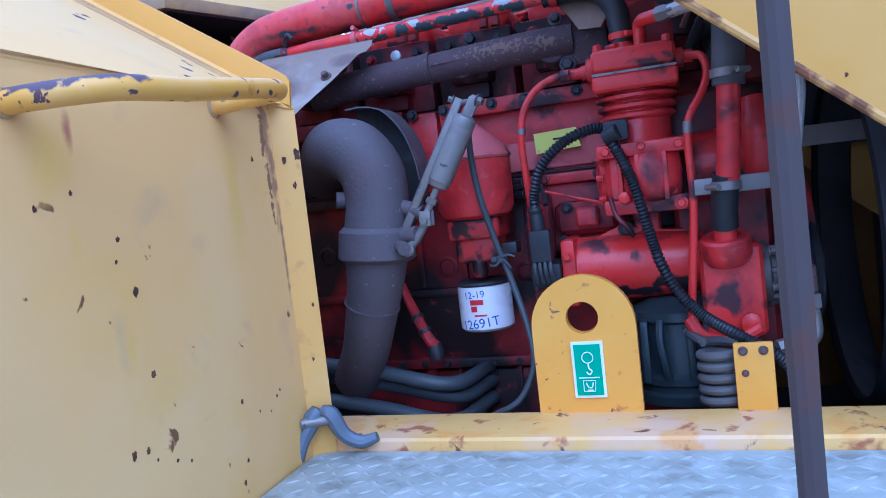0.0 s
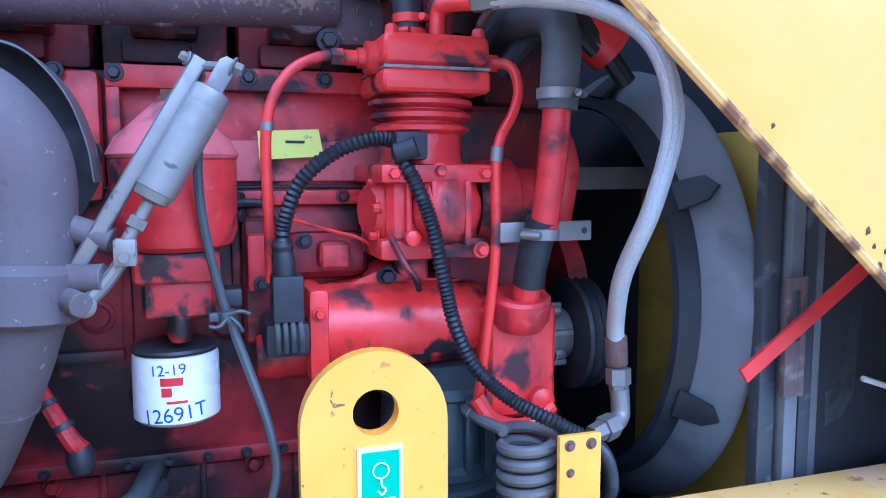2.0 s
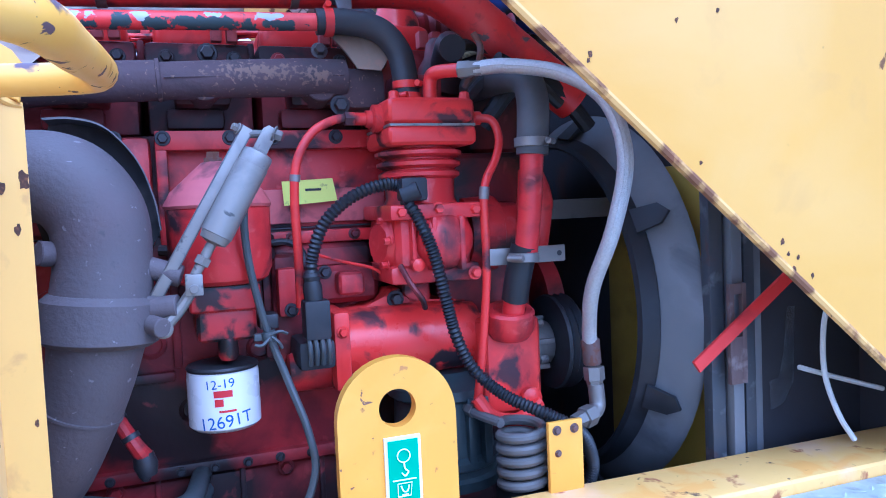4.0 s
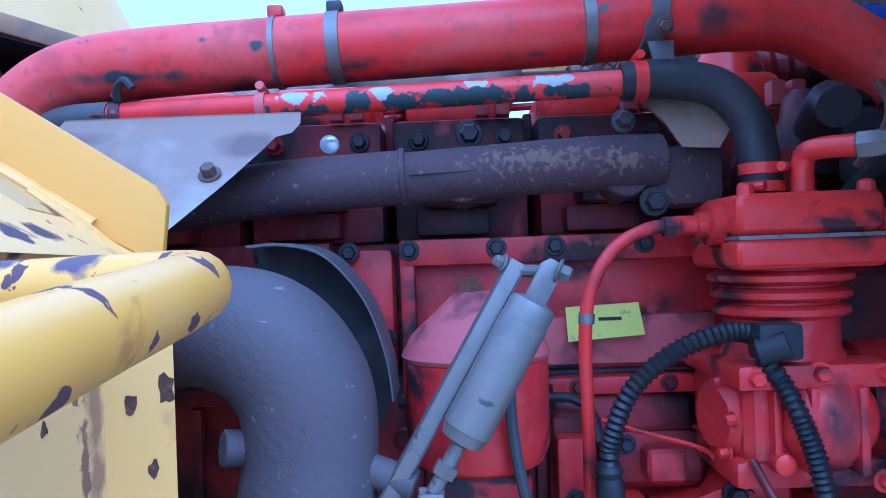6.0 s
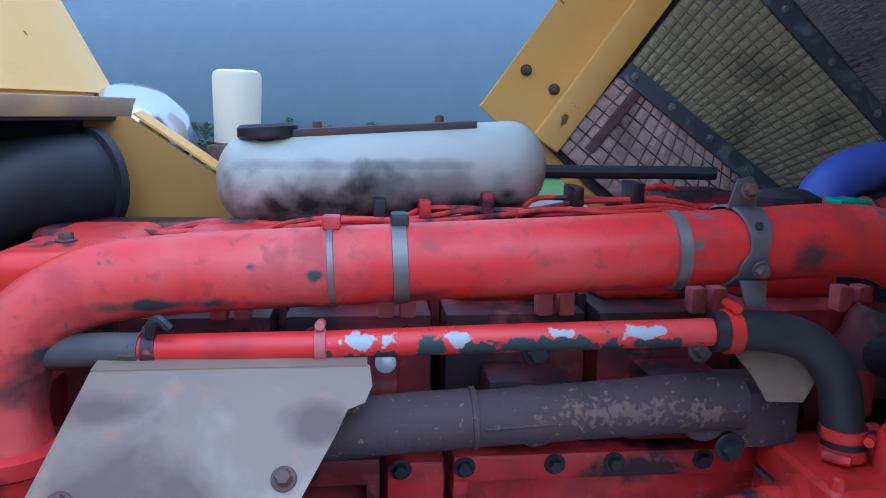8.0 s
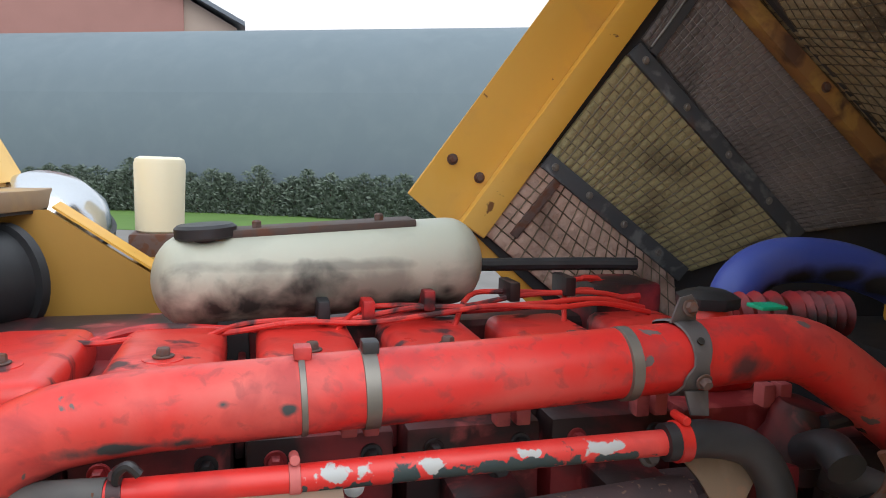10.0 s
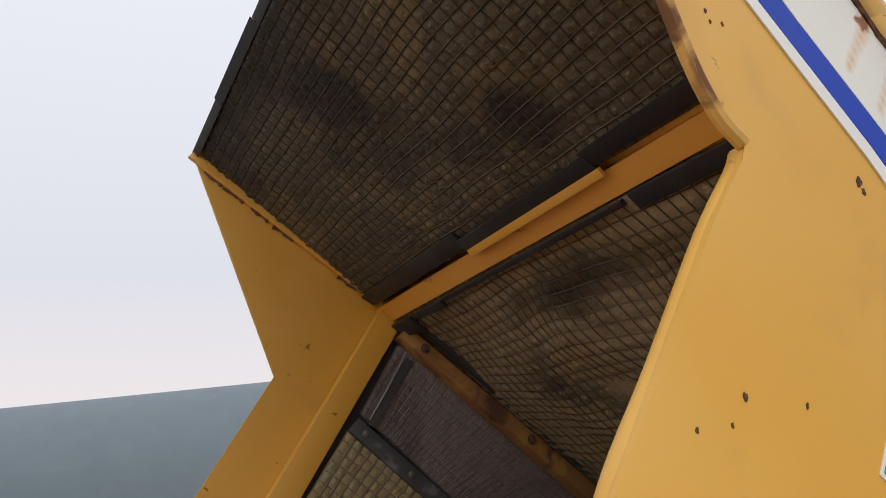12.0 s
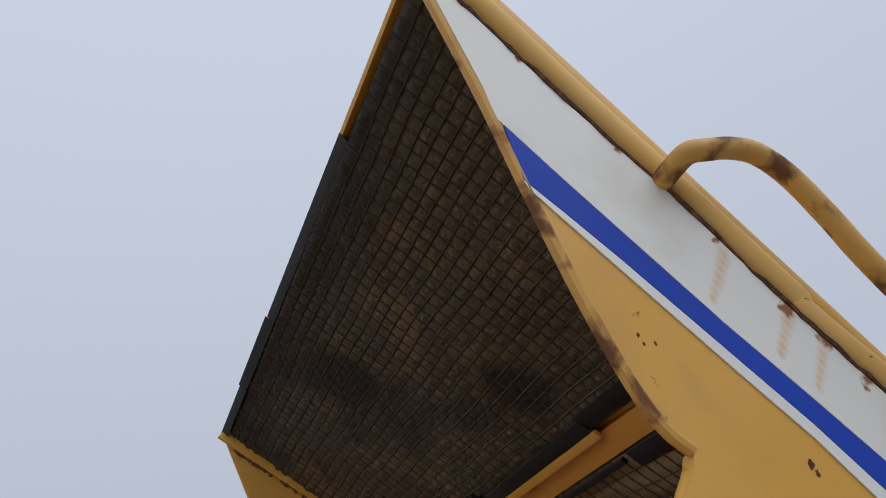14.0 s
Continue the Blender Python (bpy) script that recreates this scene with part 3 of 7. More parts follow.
def tube(bm, pts, r, seg=14, steps=6, ribs=0.0, pitch=0.006):
    """A round tube along a smooth line; r a number or one for each point; ribs: how far rings stand out."""
    line = curve_points(pts, steps)
    if ribs:
        fine, far = [line[0]], 0.0
        for a, b in zip(line, line[1:]):
            n = max(1, round((b - a).length / (pitch / 2)))
            fine += [a.lerp(b, (k + 1) / n) for k in range(n)]
        line = fine
    n = len(line)
    radii = [r] * n if isinstance(r, (int, float)) else [float(np.interp(i / (n - 1) * (len(r) - 1), range(len(r)), r)) for i in range(n)]
    side, rings = None, []
    for i, p in enumerate(line):
        d = (line[min(i + 1, n - 1)] - line[max(i - 1, 0)]).normalized()
        if side is None:
            side = frame_of(d)[1]
        side = (side - d * side.dot(d)).normalized()
        other = d.cross(side)
        rad = radii[i] + (ribs * (1 if i % 2 else -1) if ribs else 0)
        rings.append([bm.verts.new(p + (side * math.cos(2 * math.pi * k / seg) + other * math.sin(2 * math.pi * k / seg)) * rad) for k in range(seg)])
    for one, two in zip(rings, rings[1:]):
        for k in range(seg):
            bm.faces.new((one[k], one[(k + 1) % seg], two[(k + 1) % seg], two[k]))
    bm.faces.new(rings[0][::-1])
    bm.faces.new(rings[-1])
    return bm


def plate(bm, pts, thick, bevel=0.0):
    """A flat sheet from its outline, made thick along a vector."""
    t = Vector(thick)
    low = [bm.verts.new(Vector(p)) for p in pts]
    high = [bm.verts.new(Vector(p) + t) for p in pts]
    faces = [bm.faces.new(low[::-1]), bm.faces.new(high)]
    n = len(pts)
    for k in range(n):
        faces.append(bm.faces.new((low[k], low[(k + 1) % n], high[(k + 1) % n], high[k])))
    if bevel:
        edges = list({e for f in faces[:2] for e in f.edges})
        bmesh.ops.bevel(bm, geom=edges, offset=bevel, segments=2, affect="EDGES", profile=0.6)
    return bm


def xz(pts, y):
    return [(x, y, z) for x, z in pts]


def ring_band(bm, p, d, r0, r1, width, seg=28):
    """A flat band round a pipe."""
    return lathe(bm, Vector(p) - Vector(d).normalized() * width / 2, d, [(0, r0), (0.0005, r1), (width - 0.0005, r1), (width, r0)], seg)


def bolt(parent, p, d, r=0.007, h=0.006, material=None, name="bolt"):
    """A hexagon head on a washer."""
    bm = B()
    d = Vector(d).normalized()
    cyl(bm, p, Vector(p) + d * h * 0.3, r * 1.45, 18)
    lathe(bm, Vector(p) + d * h * 0.3, d, [(0, r), (h * 0.75, r), (h, r * 0.82)], 6)
    return part(name, bm, material or M_BOLT, parent)


def clamp(parent, p, d, r, width=0.012, material=None, screw=(0, 0, 1)):
    """A worm-drive hose clamp: band and screw housing."""
    bm = B()
    ring_band(bm, p, d, r, r + 0.0018, width)
    band = part("clamp_band", bm, material or M_STEEL, parent)
    d = Vector(d).normalized()
    s = Vector(screw).normalized()
    c = Vector(p) + s * (r + 0.005)
    w = d.cross(s).normalized()
    bm = B()
    cyl(bm, c - w * 0.012, c + w * 0.012, 0.0045, 10)
    part("clamp_screw", bm, material or M_STEEL, band)
    return band

def blotch(parent, p, nrm, r, seed, material=None, tall=1.3, name="rust_spot"):
    """A flat, ragged rust fleck that lies on a sheet."""
    rng = random.Random(seed)
    n, a, b = frame_of(nrm)
    up = a if abs(a.z) > abs(b.z) else b
    side = n.cross(up)
    k = 11
    rim = [Vector(p) + (side * math.cos(6.283 * i / k) + up * math.sin(6.283 * i / k) * tall) * r * rng.uniform(0.55, 1.15) for i in range(k)]
    bm = B()
    plate(bm, rim, n * 0.0005)
    return part(name, bm, material or M_RUST_FLECK, parent)


# ---------------------------------------------------------------- setting
bm = B()
plate(bm, [(-400, -400, -1.0), (400, -400, -1.0), (400, 400, -1.0), (-400, 400, -1.0)], (0, 0, 0.3))
solid("ground", bm, M_GROUND, "grey gravel yard round the machine", "ground", kind="structure")
# the hall's long side runs aslant, its right end nearer
HALL_A, HALL_D = Vector((-3.6, 39.5, 0)), Vector((1.0, -0.47, 0)).normalized()
HALL_N = Vector((HALL_D.y, -HALL_D.x, 0)) * -1.0
along_hall = lambda s, back, z: HALL_A + HALL_D * s + HALL_N * back + Vector((0, 0, z))
bm = B()
plate(bm, [along_hall(-60, -9.0, -0.73), along_hall(60, -9.0, -0.73), along_hall(60, 0.5, -0.62), along_hall(-60, 0.5, -0.62)], (0, 0, 0.05))
solid("grass_strip", bm, M_GRASS, "strip of bright green grass before the hall", "grass", kind="structure")


def build_hall():
    hall = thing("long_hall", "long smooth grey-blue hall with a rounded roof", "building", (0, 45, 0))
    prof = [(0.0, -0.75)] + [(6.5 * (1 - math.cos(a)) ** 1.25, 9.2 * math.sin(a) ** 0.92) for a in np.linspace(0.12, 1.57, 26)] + [(9.0, 9.1), (9.0, -0.75)]
    cut = next(k for k, (y, z) in enumerate(prof) if z > 5.0)
    lower, upper = prof[:cut + 1] + [(9.0, prof[cut][1]), (9.0, -0.75)], prof[cut:-1] + [(9.0, prof[cut][1])]
    for name, outline in (("wall", lower), ("rounded_roof", upper)):
        bm = B()
        plate(bm, [along_hall(-60, y, z) for y, z in outline], HALL_D * 120)
        part(name, bm, M_HALL, hall, sharp=40)


build_hall()


def build_house():
    house = thing("far_house", "tall house with weathered red walls and a dark low gable roof", "house", (-12, 60, 0))
    bm = B()
    plate(bm, xz([(-25.6, -0.8), (-4.93, -0.8), (-4.93, 13.95), (-10.9, 16.15), (-19.0, 18.50), (-25.6, 16.20)], 60), (0, 14, 0))
    part("wall", bm, M_HOUSE, house)
    bm = B()
    plate(bm, xz([(-4.93, -0.8), (-1.1, -0.8), (-1.1, 11.75), (-4.93, 13.85)], 60.3), (0, 13, 0))
    part("side_wall", bm, M_HOUSE_PALE, house)
    bm = B()
    for a, b in (((-26.4, 15.90), (-19.0, 18.50)), ((-19.0, 18.50), (-10.9, 16.15)), ((-10.9, 16.15), (-4.6, 13.95)), ((-4.6, 13.95), (-0.5, 11.80))):
        plate(bm, xz([a, b, (b[0], b[1] + 0.32), (a[0], a[1] + 0.32)], 59.3), (0, 15, 0))
    part("roof", bm, M_ROOF, house)


build_house()


def build_tree(p, h, seed):
    """A bushy young tree: tapered trunk, a few limbs and a ragged crown of many small sprays."""
    rng = random.Random(seed)
    x, y = p.x, p.y
    base = p.z
    tree = thing("young_tree", "bushy dark green young tree before the hall", "tree", (x, y, 0), "row of trees")
    bm = B()
    lathe(bm, (x, y, base), (0, 0, 1), [(0, 0.06), (h * 0.5, 0.04), (h * 0.97, 0.008)], 7)
    for k in range(5):
        a, z = rng.uniform(0, 6.283), base + h * (0.2 + 0.12 * k)
        tube(bm, [(x, y, z), (x + 0.25 * math.cos(a), y + 0.25 * math.sin(a), z + 0.14), (x + 0.42 * math.cos(a), y + 0.42 * math.sin(a), z + 0.34)], [0.02, 0.012, 0.005], 5, 2)
    part("trunk", bm, M_BARK, tree)
    verts, faces = [], []
    lean = rng.uniform(0.45, 0.75)
    for k in range(1100):
        f = rng.random() ** 1.15
        z = base + h * (0.02 + 0.95 * f + rng.uniform(0, 0.06))
        reach = lean * 1.15 * (1 - f ** 5) ** 0.6 * rng.random() ** 0.5 * rng.uniform(0.7, 1.25) + 0.02
        a = rng.uniform(0, 6.283)
        q = Vector((x + math.cos(a) * reach, y + math.sin(a) * reach, z))
        d = Vector((math.cos(a + rng.uniform(-1, 1)), math.sin(a + rng.uniform(-1, 1)), rng.uniform(-0.3, 1.2))).normalized() * rng.uniform(0.06, 0.15)
        s = Vector((rng.uniform(-1, 1), rng.uniform(-1, 1), rng.uniform(-1, 1))).normalized() * rng.uniform(0.03, 0.06)
        n = len(verts)
        verts += [q - d, q + s, q + d, q - s]
        faces.append((n, n + 1, n + 2, n + 3))
    bm = B()
    vs = [bm.verts.new(v) for v in verts]
    for f in faces:
        bm.faces.new([vs[i] for i in f])
    part("crown", bm, M_LEAF, tree)


rng = random.Random(4)
ts = -14.0
while ts < 24:
    build_tree(along_hall(ts, rng.uniform(-1.6, -0.8), -0.66), rng.uniform(1.5, 2.2) + (0.4 if rng.random() < 0.15 else 0), int(ts * 31) + 900)
    ts += rng.uniform(0.3, 0.6)

# ---------------------------------------------------------------- machine shell
frame_ob = thing("machine_chassis", "dark steel chassis under the engine", "chassis", (0.1, 0.4, 0))
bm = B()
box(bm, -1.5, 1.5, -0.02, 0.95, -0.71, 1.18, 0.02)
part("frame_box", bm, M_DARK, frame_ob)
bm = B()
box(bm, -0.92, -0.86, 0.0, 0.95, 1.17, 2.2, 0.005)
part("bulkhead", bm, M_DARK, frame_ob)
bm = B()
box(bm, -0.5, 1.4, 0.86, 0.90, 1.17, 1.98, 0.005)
part("far_side_sheet", bm, M_YEL_SHADED, frame_ob)


def build_footplate():
    fp = thing("footplate", "yellow-edged walkway with a worn tread-plate surface", "footplate", (0.4, -0.3, 1.3))
    bm = B()
    box(bm, -0.9, 1.4, -0.105, 0.015, 1.33, 1.395, 0.010, 3)
    part("edge_beam", bm, M_YEL_BEAM, fp, "yellow edge beam with rust breaking through")
    bm = B()
    box(bm, -0.11, 1.4, -0.62, -0.107, 1.362, 1.378, 0.003)
    deck = part("tread_plate", bm, M_CHECKER, fp)
    bm = B()
    for i in range(62):
        for j in range(17):
            x, y = -0.09 + i * 0.024, -0.60 + j * 0.029
            a = 0.7 if (i + j) % 2 else -0.7
            c, s = math.cos(a) * 0.011, math.sin(a) * 0.011
            u, w = math.cos(a + 1.57) * 0.0035, math.sin(a + 1.57) * 0.0035
            v = [bm.verts.new(q) for q in ((x - c, y - s, 1.378), (x + u, y + w, 1.378), (x + c, y + s, 1.378), (x - u, y - w, 1.378), (x, y, 1.3797))]
            for k in range(4):
                bm.faces.new((v[k], v[(k + 1) % 4], v[4]))
    part("tread_pattern", bm, M_CHECKER, deck)["kind"] = "stuff"
    bm = B()
    box(bm, -0.9, 1.4, -0.6, -0.021, -0.71, 1.36, 0.01)
    part("support_box", bm, M_DARK, fp)


build_footplate()


def build_lug():
    lug = thing("lifting_lug", "yellow lifting lug with a round eye and a green label", "lifting lug", (0.283, 0.0, 1.39))
    cx, cz, r, hole = 0.283, 1.523, 0.0755, 0.0235
    outer = [(cx - r, 1.39), (cx - r, cz)] + [(cx + r * math.cos(a), cz + r * math.sin(a)) for a in np.linspace(math.pi, 0, 25)[1:-1]] + [(cx + r, cz), (cx + r, 1.39)]
    bm = B()
    n = 40
    hz = 1.536
    # the sheet as a ring of quads between outline and eye
    def outline(a):
        c, s = math.cos(a), math.sin(a)
        best = 9.0
        pts = outer + [outer[0]]
        for p, q in zip(pts, pts[1:]):
            px, pz, ex, ez = p[0] - cx, p[1] - hz, q[0] - p[0], q[1] - p[1]
            den = c * ez - s * ex
            if abs(den) > 1e-9:
                t = (px * ez - pz * ex) / den
                u = (px * s - pz * c) / den
                if t > 0 and -1e-6 <= u <= 1 + 1e-6:
                    best = min(best, t)
        return best
    angles = sorted(set([2 * math.pi * k / n for k in range(n)] + [math.atan2(p[1] - hz, p[0] - cx) % (2 * math.pi) for p in (outer[0], outer[-1])]))
    loops = []
    for y in (0.003, 0.021):
        loops.append([bm.verts.new((cx + hole * math.cos(a), y, hz + hole * math.sin(a))) for a in angles])
        loops.append([bm.verts.new((cx + outline(a) * math.cos(a), y, hz + outline(a) * math.sin(a))) for a in angles])
    m = len(angles)
    for k in range(m):
        j = (k + 1) % m
        bm.faces.new((loops[0][k], loops[0][j], loops[1][j], loops[1][k]))
        bm.faces.new((loops[2][k], loops[3][k], loops[3][j], loops[2][j]))
        bm.faces.new((loops[1][k], loops[1][j], loops[3][j], loops[3][k]))
        bm.faces.new((loops[0][k], loops[2][k], loops[2][j], loops[0][j]))
    part("lug_plate", bm, M_YEL_WORN, lug)
    bm = B()
    box(bm, 0.263, 0.309, -0.001, 0.003, 1.418, 1.501, 0.0)
    lab = part("label_border", bm, M_LABEL_WHITE, lug, "white label border")
    bm = B()
    box(bm, 0.267, 0.305, -0.0025, -0.001, 1.422, 1.497)
    part("label_field", bm, M_GREEN, lab, "green label field")
    bm = B()
    ring = [(0.286 + 0.008 * math.cos(a), -0.0035, 1.478 + 0.008 * math.sin(a)) for a in np.linspace(0, 6.283, 21)]
    tube(bm, ring, 0.0009, 6, 2)
    tube(bm, [(0.286, -0.0035, 1.470), (0.287, -0.0035, 1.462), (0.291, -0.0035, 1.458), (0.287, -0.0035, 1.453), (0.283, -0.0035, 1.457)], 0.0012, 6, 4)
    box(bm, 0.271, 0.301, -0.0038, -0.0025, 1.4475, 1.449)
    tube(bm, [(0.277, -0.0035, 1.428), (0.277, -0.0035, 1.444), (0.295, -0.0035, 1.444), (0.293, -0.0035, 1.428), (0.277, -0.0035, 1.428)], 0.0009, 5, 1)
    tube(bm, [(0.281, -0.0035, 1.441), (0.284, -0.0035, 1.434), (0.289, -0.0035, 1.434), (0.291, -0.0035, 1.441)], 0.0011, 5, 2)
    box(bm, 0.282, 0.290, -0.0038, -0.0025, 1.429, 1.4305)
    part("pictogram", bm, M_LABEL_WHITE, lab, "white pictograms")


build_lug()


def build_side_bracket():
    br = thing("hose_bracket", "yellow steel bracket bolted beside a coiled grey hose", "bracket", (0.51, 0, 1.39))
    bm = B()
    box(bm, 0.485, 0.536, -0.002, 0.006, 1.385, 1.489, 0.002)
    part("bracket_plate", bm, M_YEL_WORN, br)
    for x in (0.497, 0.523):
        bolt(br, (x, -0.002, 1.478), (0, -1, 0), 0.0045, 0.004, M_RUSTY_BOLT)
    bolt(br, (0.498, -0.002, 1.447), (0, -1, 0), 0.0035, 0.003, M_RUSTY_BOLT)
    ch = thing("coiled_hose", "grey spiral coil of rubber hose behind the bracket", "hose", (0.472, 0.052, 1.385))
    bm = B()
    tube(bm, [(0.472 + 0.030 * math.cos(a), 0.052 + 0.030 * math.sin(a), 1.388 + a / 6.283 * 0.0165) for a in np.arange(0, 6.283 * 5.42, 0.42)], 0.0072, 10, 2)
    part("coil", bm, M_COIL, ch)
    a = 6.283 * 5.42 - 0.15
    end = Vector((0.472 + 0.030 * math.cos(a), 0.052 + 0.030 * math.sin(a), 1.388 + a / 6.283 * 0.0165))
    bm = B()
    tube(bm, [end, (0.430, 0.11, 1.482), (0.425, 0.18, 1.485)], 0.0070, 10, 4)
    part("hose_tail", bm, M_COIL, ch)
    bm = B()
    cyl(bm, (0.4295, 0.118, 1.4825), (0.4275, 0.134, 1.4835), 0.0098, 6, 0.001)
    part("end_fitting", bm, M_ALU, ch, "grey hose end fitting")


build_side_bracket()


def build_left_cover():
    """The yellow cover beside the engine bay: its face looks along the machine, its top slopes up to the rear."""
    c = thing("side_cover", "sun-bleached yellow steel side cover with a chipped grab handle", "machine cover", (-0.4, -0.2, 1.33))
    xf, slope = -0.112, 0.645
    ztop = lambda x: 1.904 + slope * (xf - x)
    foot = [(xf, -0.121), (xf, -0.70), (-1.05, -0.70), (-1.05, -0.104), (-0.080, -0.104)]
    bm = B()
    low = [bm.verts.new((x, y, 1.33)) for x, y in foot]
    top = [bm.verts.new((x, y, ztop(x))) for x, y in foot]
    for k in range(5):
        bm.faces.new((low[k], low[(k + 1) % 5], top[(k + 1) % 5], top[k]))
    bm.faces.new(low[::-1])
    bm.faces.new(top)
    roll = [ed for ed in bm.edges if set(ed.verts) == {top[0], top[1]}]
    bmesh.ops.bevel(bm, geom=roll, offset=0.020, segments=8, affect="EDGES", profile=0.5)
    bmesh.ops.recalc_face_normals(bm, faces=list(bm.faces))
    sharp = [ed for ed in bm.edges if len(ed.link_faces) == 2 and ed.calc_face_angle() > 0.45]
    bmesh.ops.bevel(bm, geom=sharp, offset=0.003, segments=2, affect="EDGES", profile=0.6)
    part("cover_body", bm, M_YEL_PALE, c)
    bm = B()
    plate(bm, xz([(-0.081, 1.886), (-0.077, 1.921), (-0.084, 1.932), (-1.05, 2.556), (-1.05, 2.508), (-0.120, 1.909)], -0.116), (0, 0.006, 0), 0.0015)
    part("top_flange", bm, M_YEL_FLANGE, c)
    bm = B()
    plate(bm, [(xf - 0.001, -0.1225, 1.34), (xf - 0.001, -0.1225, 1.898), (-0.0805, -0.1055, 1.884), (-0.0805, -0.1055, 1.34)], (0.0011, -0.0020, 0), 0.0008)
    part("corner_strip", bm, M_YEL_CORNER, c, "yellow corner strip with worn edges")
    bm = B()
    tube(bm, [(-0.118, -0.1165, 1.911), (-0.5, -0.1165, 2.157), (-1.0, -0.1165, 2.480)], 0.0042, 8, 4)
    part("rolled_lip", bm, M_YEL_CORNER, c)
    bm = B()
    rng = random.Random(12)
    front = [(-0.135 - 0.08 * k, -0.150 + rng.uniform(-0.006, 0.006)) for k in range(11)]
    edge = [(-0.128, -0.119)] + front + [(-0.935, -0.119)]
    plate(bm, [(x, y, ztop(x)) for x, y in edge], (0.0004, 0, 0.0007))
    part("dust_strip", bm, M_DUST, c, "brown dust-filled strip along the fold")
    bm = B()
    tube(bm, [(-0.150, -0.121, 1.931), (-0.126, -0.1225, 1.914), (-0.116, -0.124, 1.906), (-0.108, -0.1215, 1.899), (-0.099, -0.1175, 1.892), (-0.090, -0.112, 1.887), (-0.081, -0.107, 1.885)], [0.003, 0.004, 0.0045, 0.004, 0.0045, 0.004, 0.003], 8, 3)
    part("weld_bead", bm, M_YEL_CORNER, c)
    bm = B()
    tube(bm, [(-0.114, -0.254, 1.88), (-0.068, -0.259, 1.881), (-0.030, -0.263, 1.882), (-0.010, -0.273, 1.882), (-0.002, -0.296, 1.881), (-0.002, -0.356, 1.8755), (-0.004, -0.446, 1.866), (-0.007, -0.511, 1.861), (-0.018, -0.541, 1.86), (-0.043, -0.558, 1.859), (-0.078, -0.565, 1.859), (-0.114, -0.568, 1.859)], 0.0118, 16, 8)
    part("grab_handle", bm, M_YEL_CHIP, c, "yellow grab handle with paint chipped to purple primer")
    for y, z in ((-0.254, 1.880), (-0.568, 1.859)):
        bm = B()
        lathe(bm, (xf - 0.001, y, z), (1, 0, 0), [(0, 0.0150), (0.002, 0.0148), (0.005, 0.0125)], 18)
        part("handle_foot", bm, M_DUST, c)
    # flecks of rust on the face and at the strip's edge
    flecks = ((-0.183, 1.814, 0.0042), (-0.440, 1.672, 0.0062), (-0.455, 1.729, 0.0042), (-0.431, 1.582, 0.0055), (-0.281, 1.506, 0.0042), (-0.218, 1.474, 0.0022), (-0.190, 1.496, 0.0026), (-0.199, 1.490, 0.0034), (-0.455, 1.506, 0.0042), (-0.476, 1.508, 0.0062), (-0.284, 1.431, 0.0036), (-0.296, 1.406, 0.0042), (-0.508, 1.778, 0.0030), (-0.552, 1.765, 0.0036), (-0.462, 1.706, 0.0026), (-0.443, 1.492, 0.0022), (-0.413, 1.480, 0.0028), (-0.390, 1.471, 0.0024), (-0.244, 1.482, 0.0020))
    for k, (y, z, r) in enumerate(flecks):
        blotch(c, (xf, y, z), (1, 0, 0), r * 0.75, 40 + k)
    for x, y, z, r in ((-0.0835, -0.1095, 1.818, 0.0050), (-0.100, -0.1185, 1.812, 0.0040), (-0.090, -0.113, 1.775, 0.0032), (-0.087, -0.1115, 1.60, 0.0022), (-0.095, -0.116, 1.52, 0.0020)):
        blotch(c, (x, y, z), (0.48, -0.877, 0), r, int(z * 1000), tall=1.9)


build_left_cover()


def build_latch():
    la = thing("cover_latch", "grey-blue cast latch claw at the foot of the cover", "latch", (-0.09, -0.13, 1.39))
    bm = B()
    tube(bm, [(-0.092, -0.126, 1.448), (-0.100, -0.132, 1.435), (-0.114, -0.146, 1.404), (-0.126, -0.156, 1.370), (-0.133, -0.160, 1.345)], [0.010, 0.014, 0.010, 0.012, 0.007], 10, 5)
    part("latch_hook", bm, M_LATCH, la)
    bm = B()
    tube(bm, [(-0.088, -0.126, 1.446), (-0.074, -0.124, 1.438), (-0.060, -0.119, 1.408), (-0.036, -0.113, 1.394), (-0.012, -0.108, 1.400)], [0.008, 0.013, 0.011, 0.010, 0.007], 10, 5)
    part("latch_arm", bm, M_LATCH, la)
    bm = B()
    cyl(bm, (-0.112, -0.148, 1.432), (-0.066, -0.122, 1.432), 0.0075, 12, 0.002)
    part("latch_pin", bm, M_STEEL, la)
    bm = B()
    tube(bm, [(-0.118, -0.150, 1.428), (-0.120, -0.152, 1.416), (-0.116, -0.150, 1.402)], [0.006, 0.007, 0.004], 8, 4)
    part("latch_spur", bm, M_LATCH, la)


build_latch()

# a thin upright rod that stands at the walkway's outer edge
bm = B()
lathe(bm, (0.491, -0.66, -0.71), (0, 0, 1), [(0, 0.0078), (2.31, 0.0074), (2.37, 0.0084), (2.51, 0.0078), (3.06, 0.0073)], 10)
solid("stay_rod", bm, M_POLE, "weathered dark upright stay rod beside the walkway", "rod")

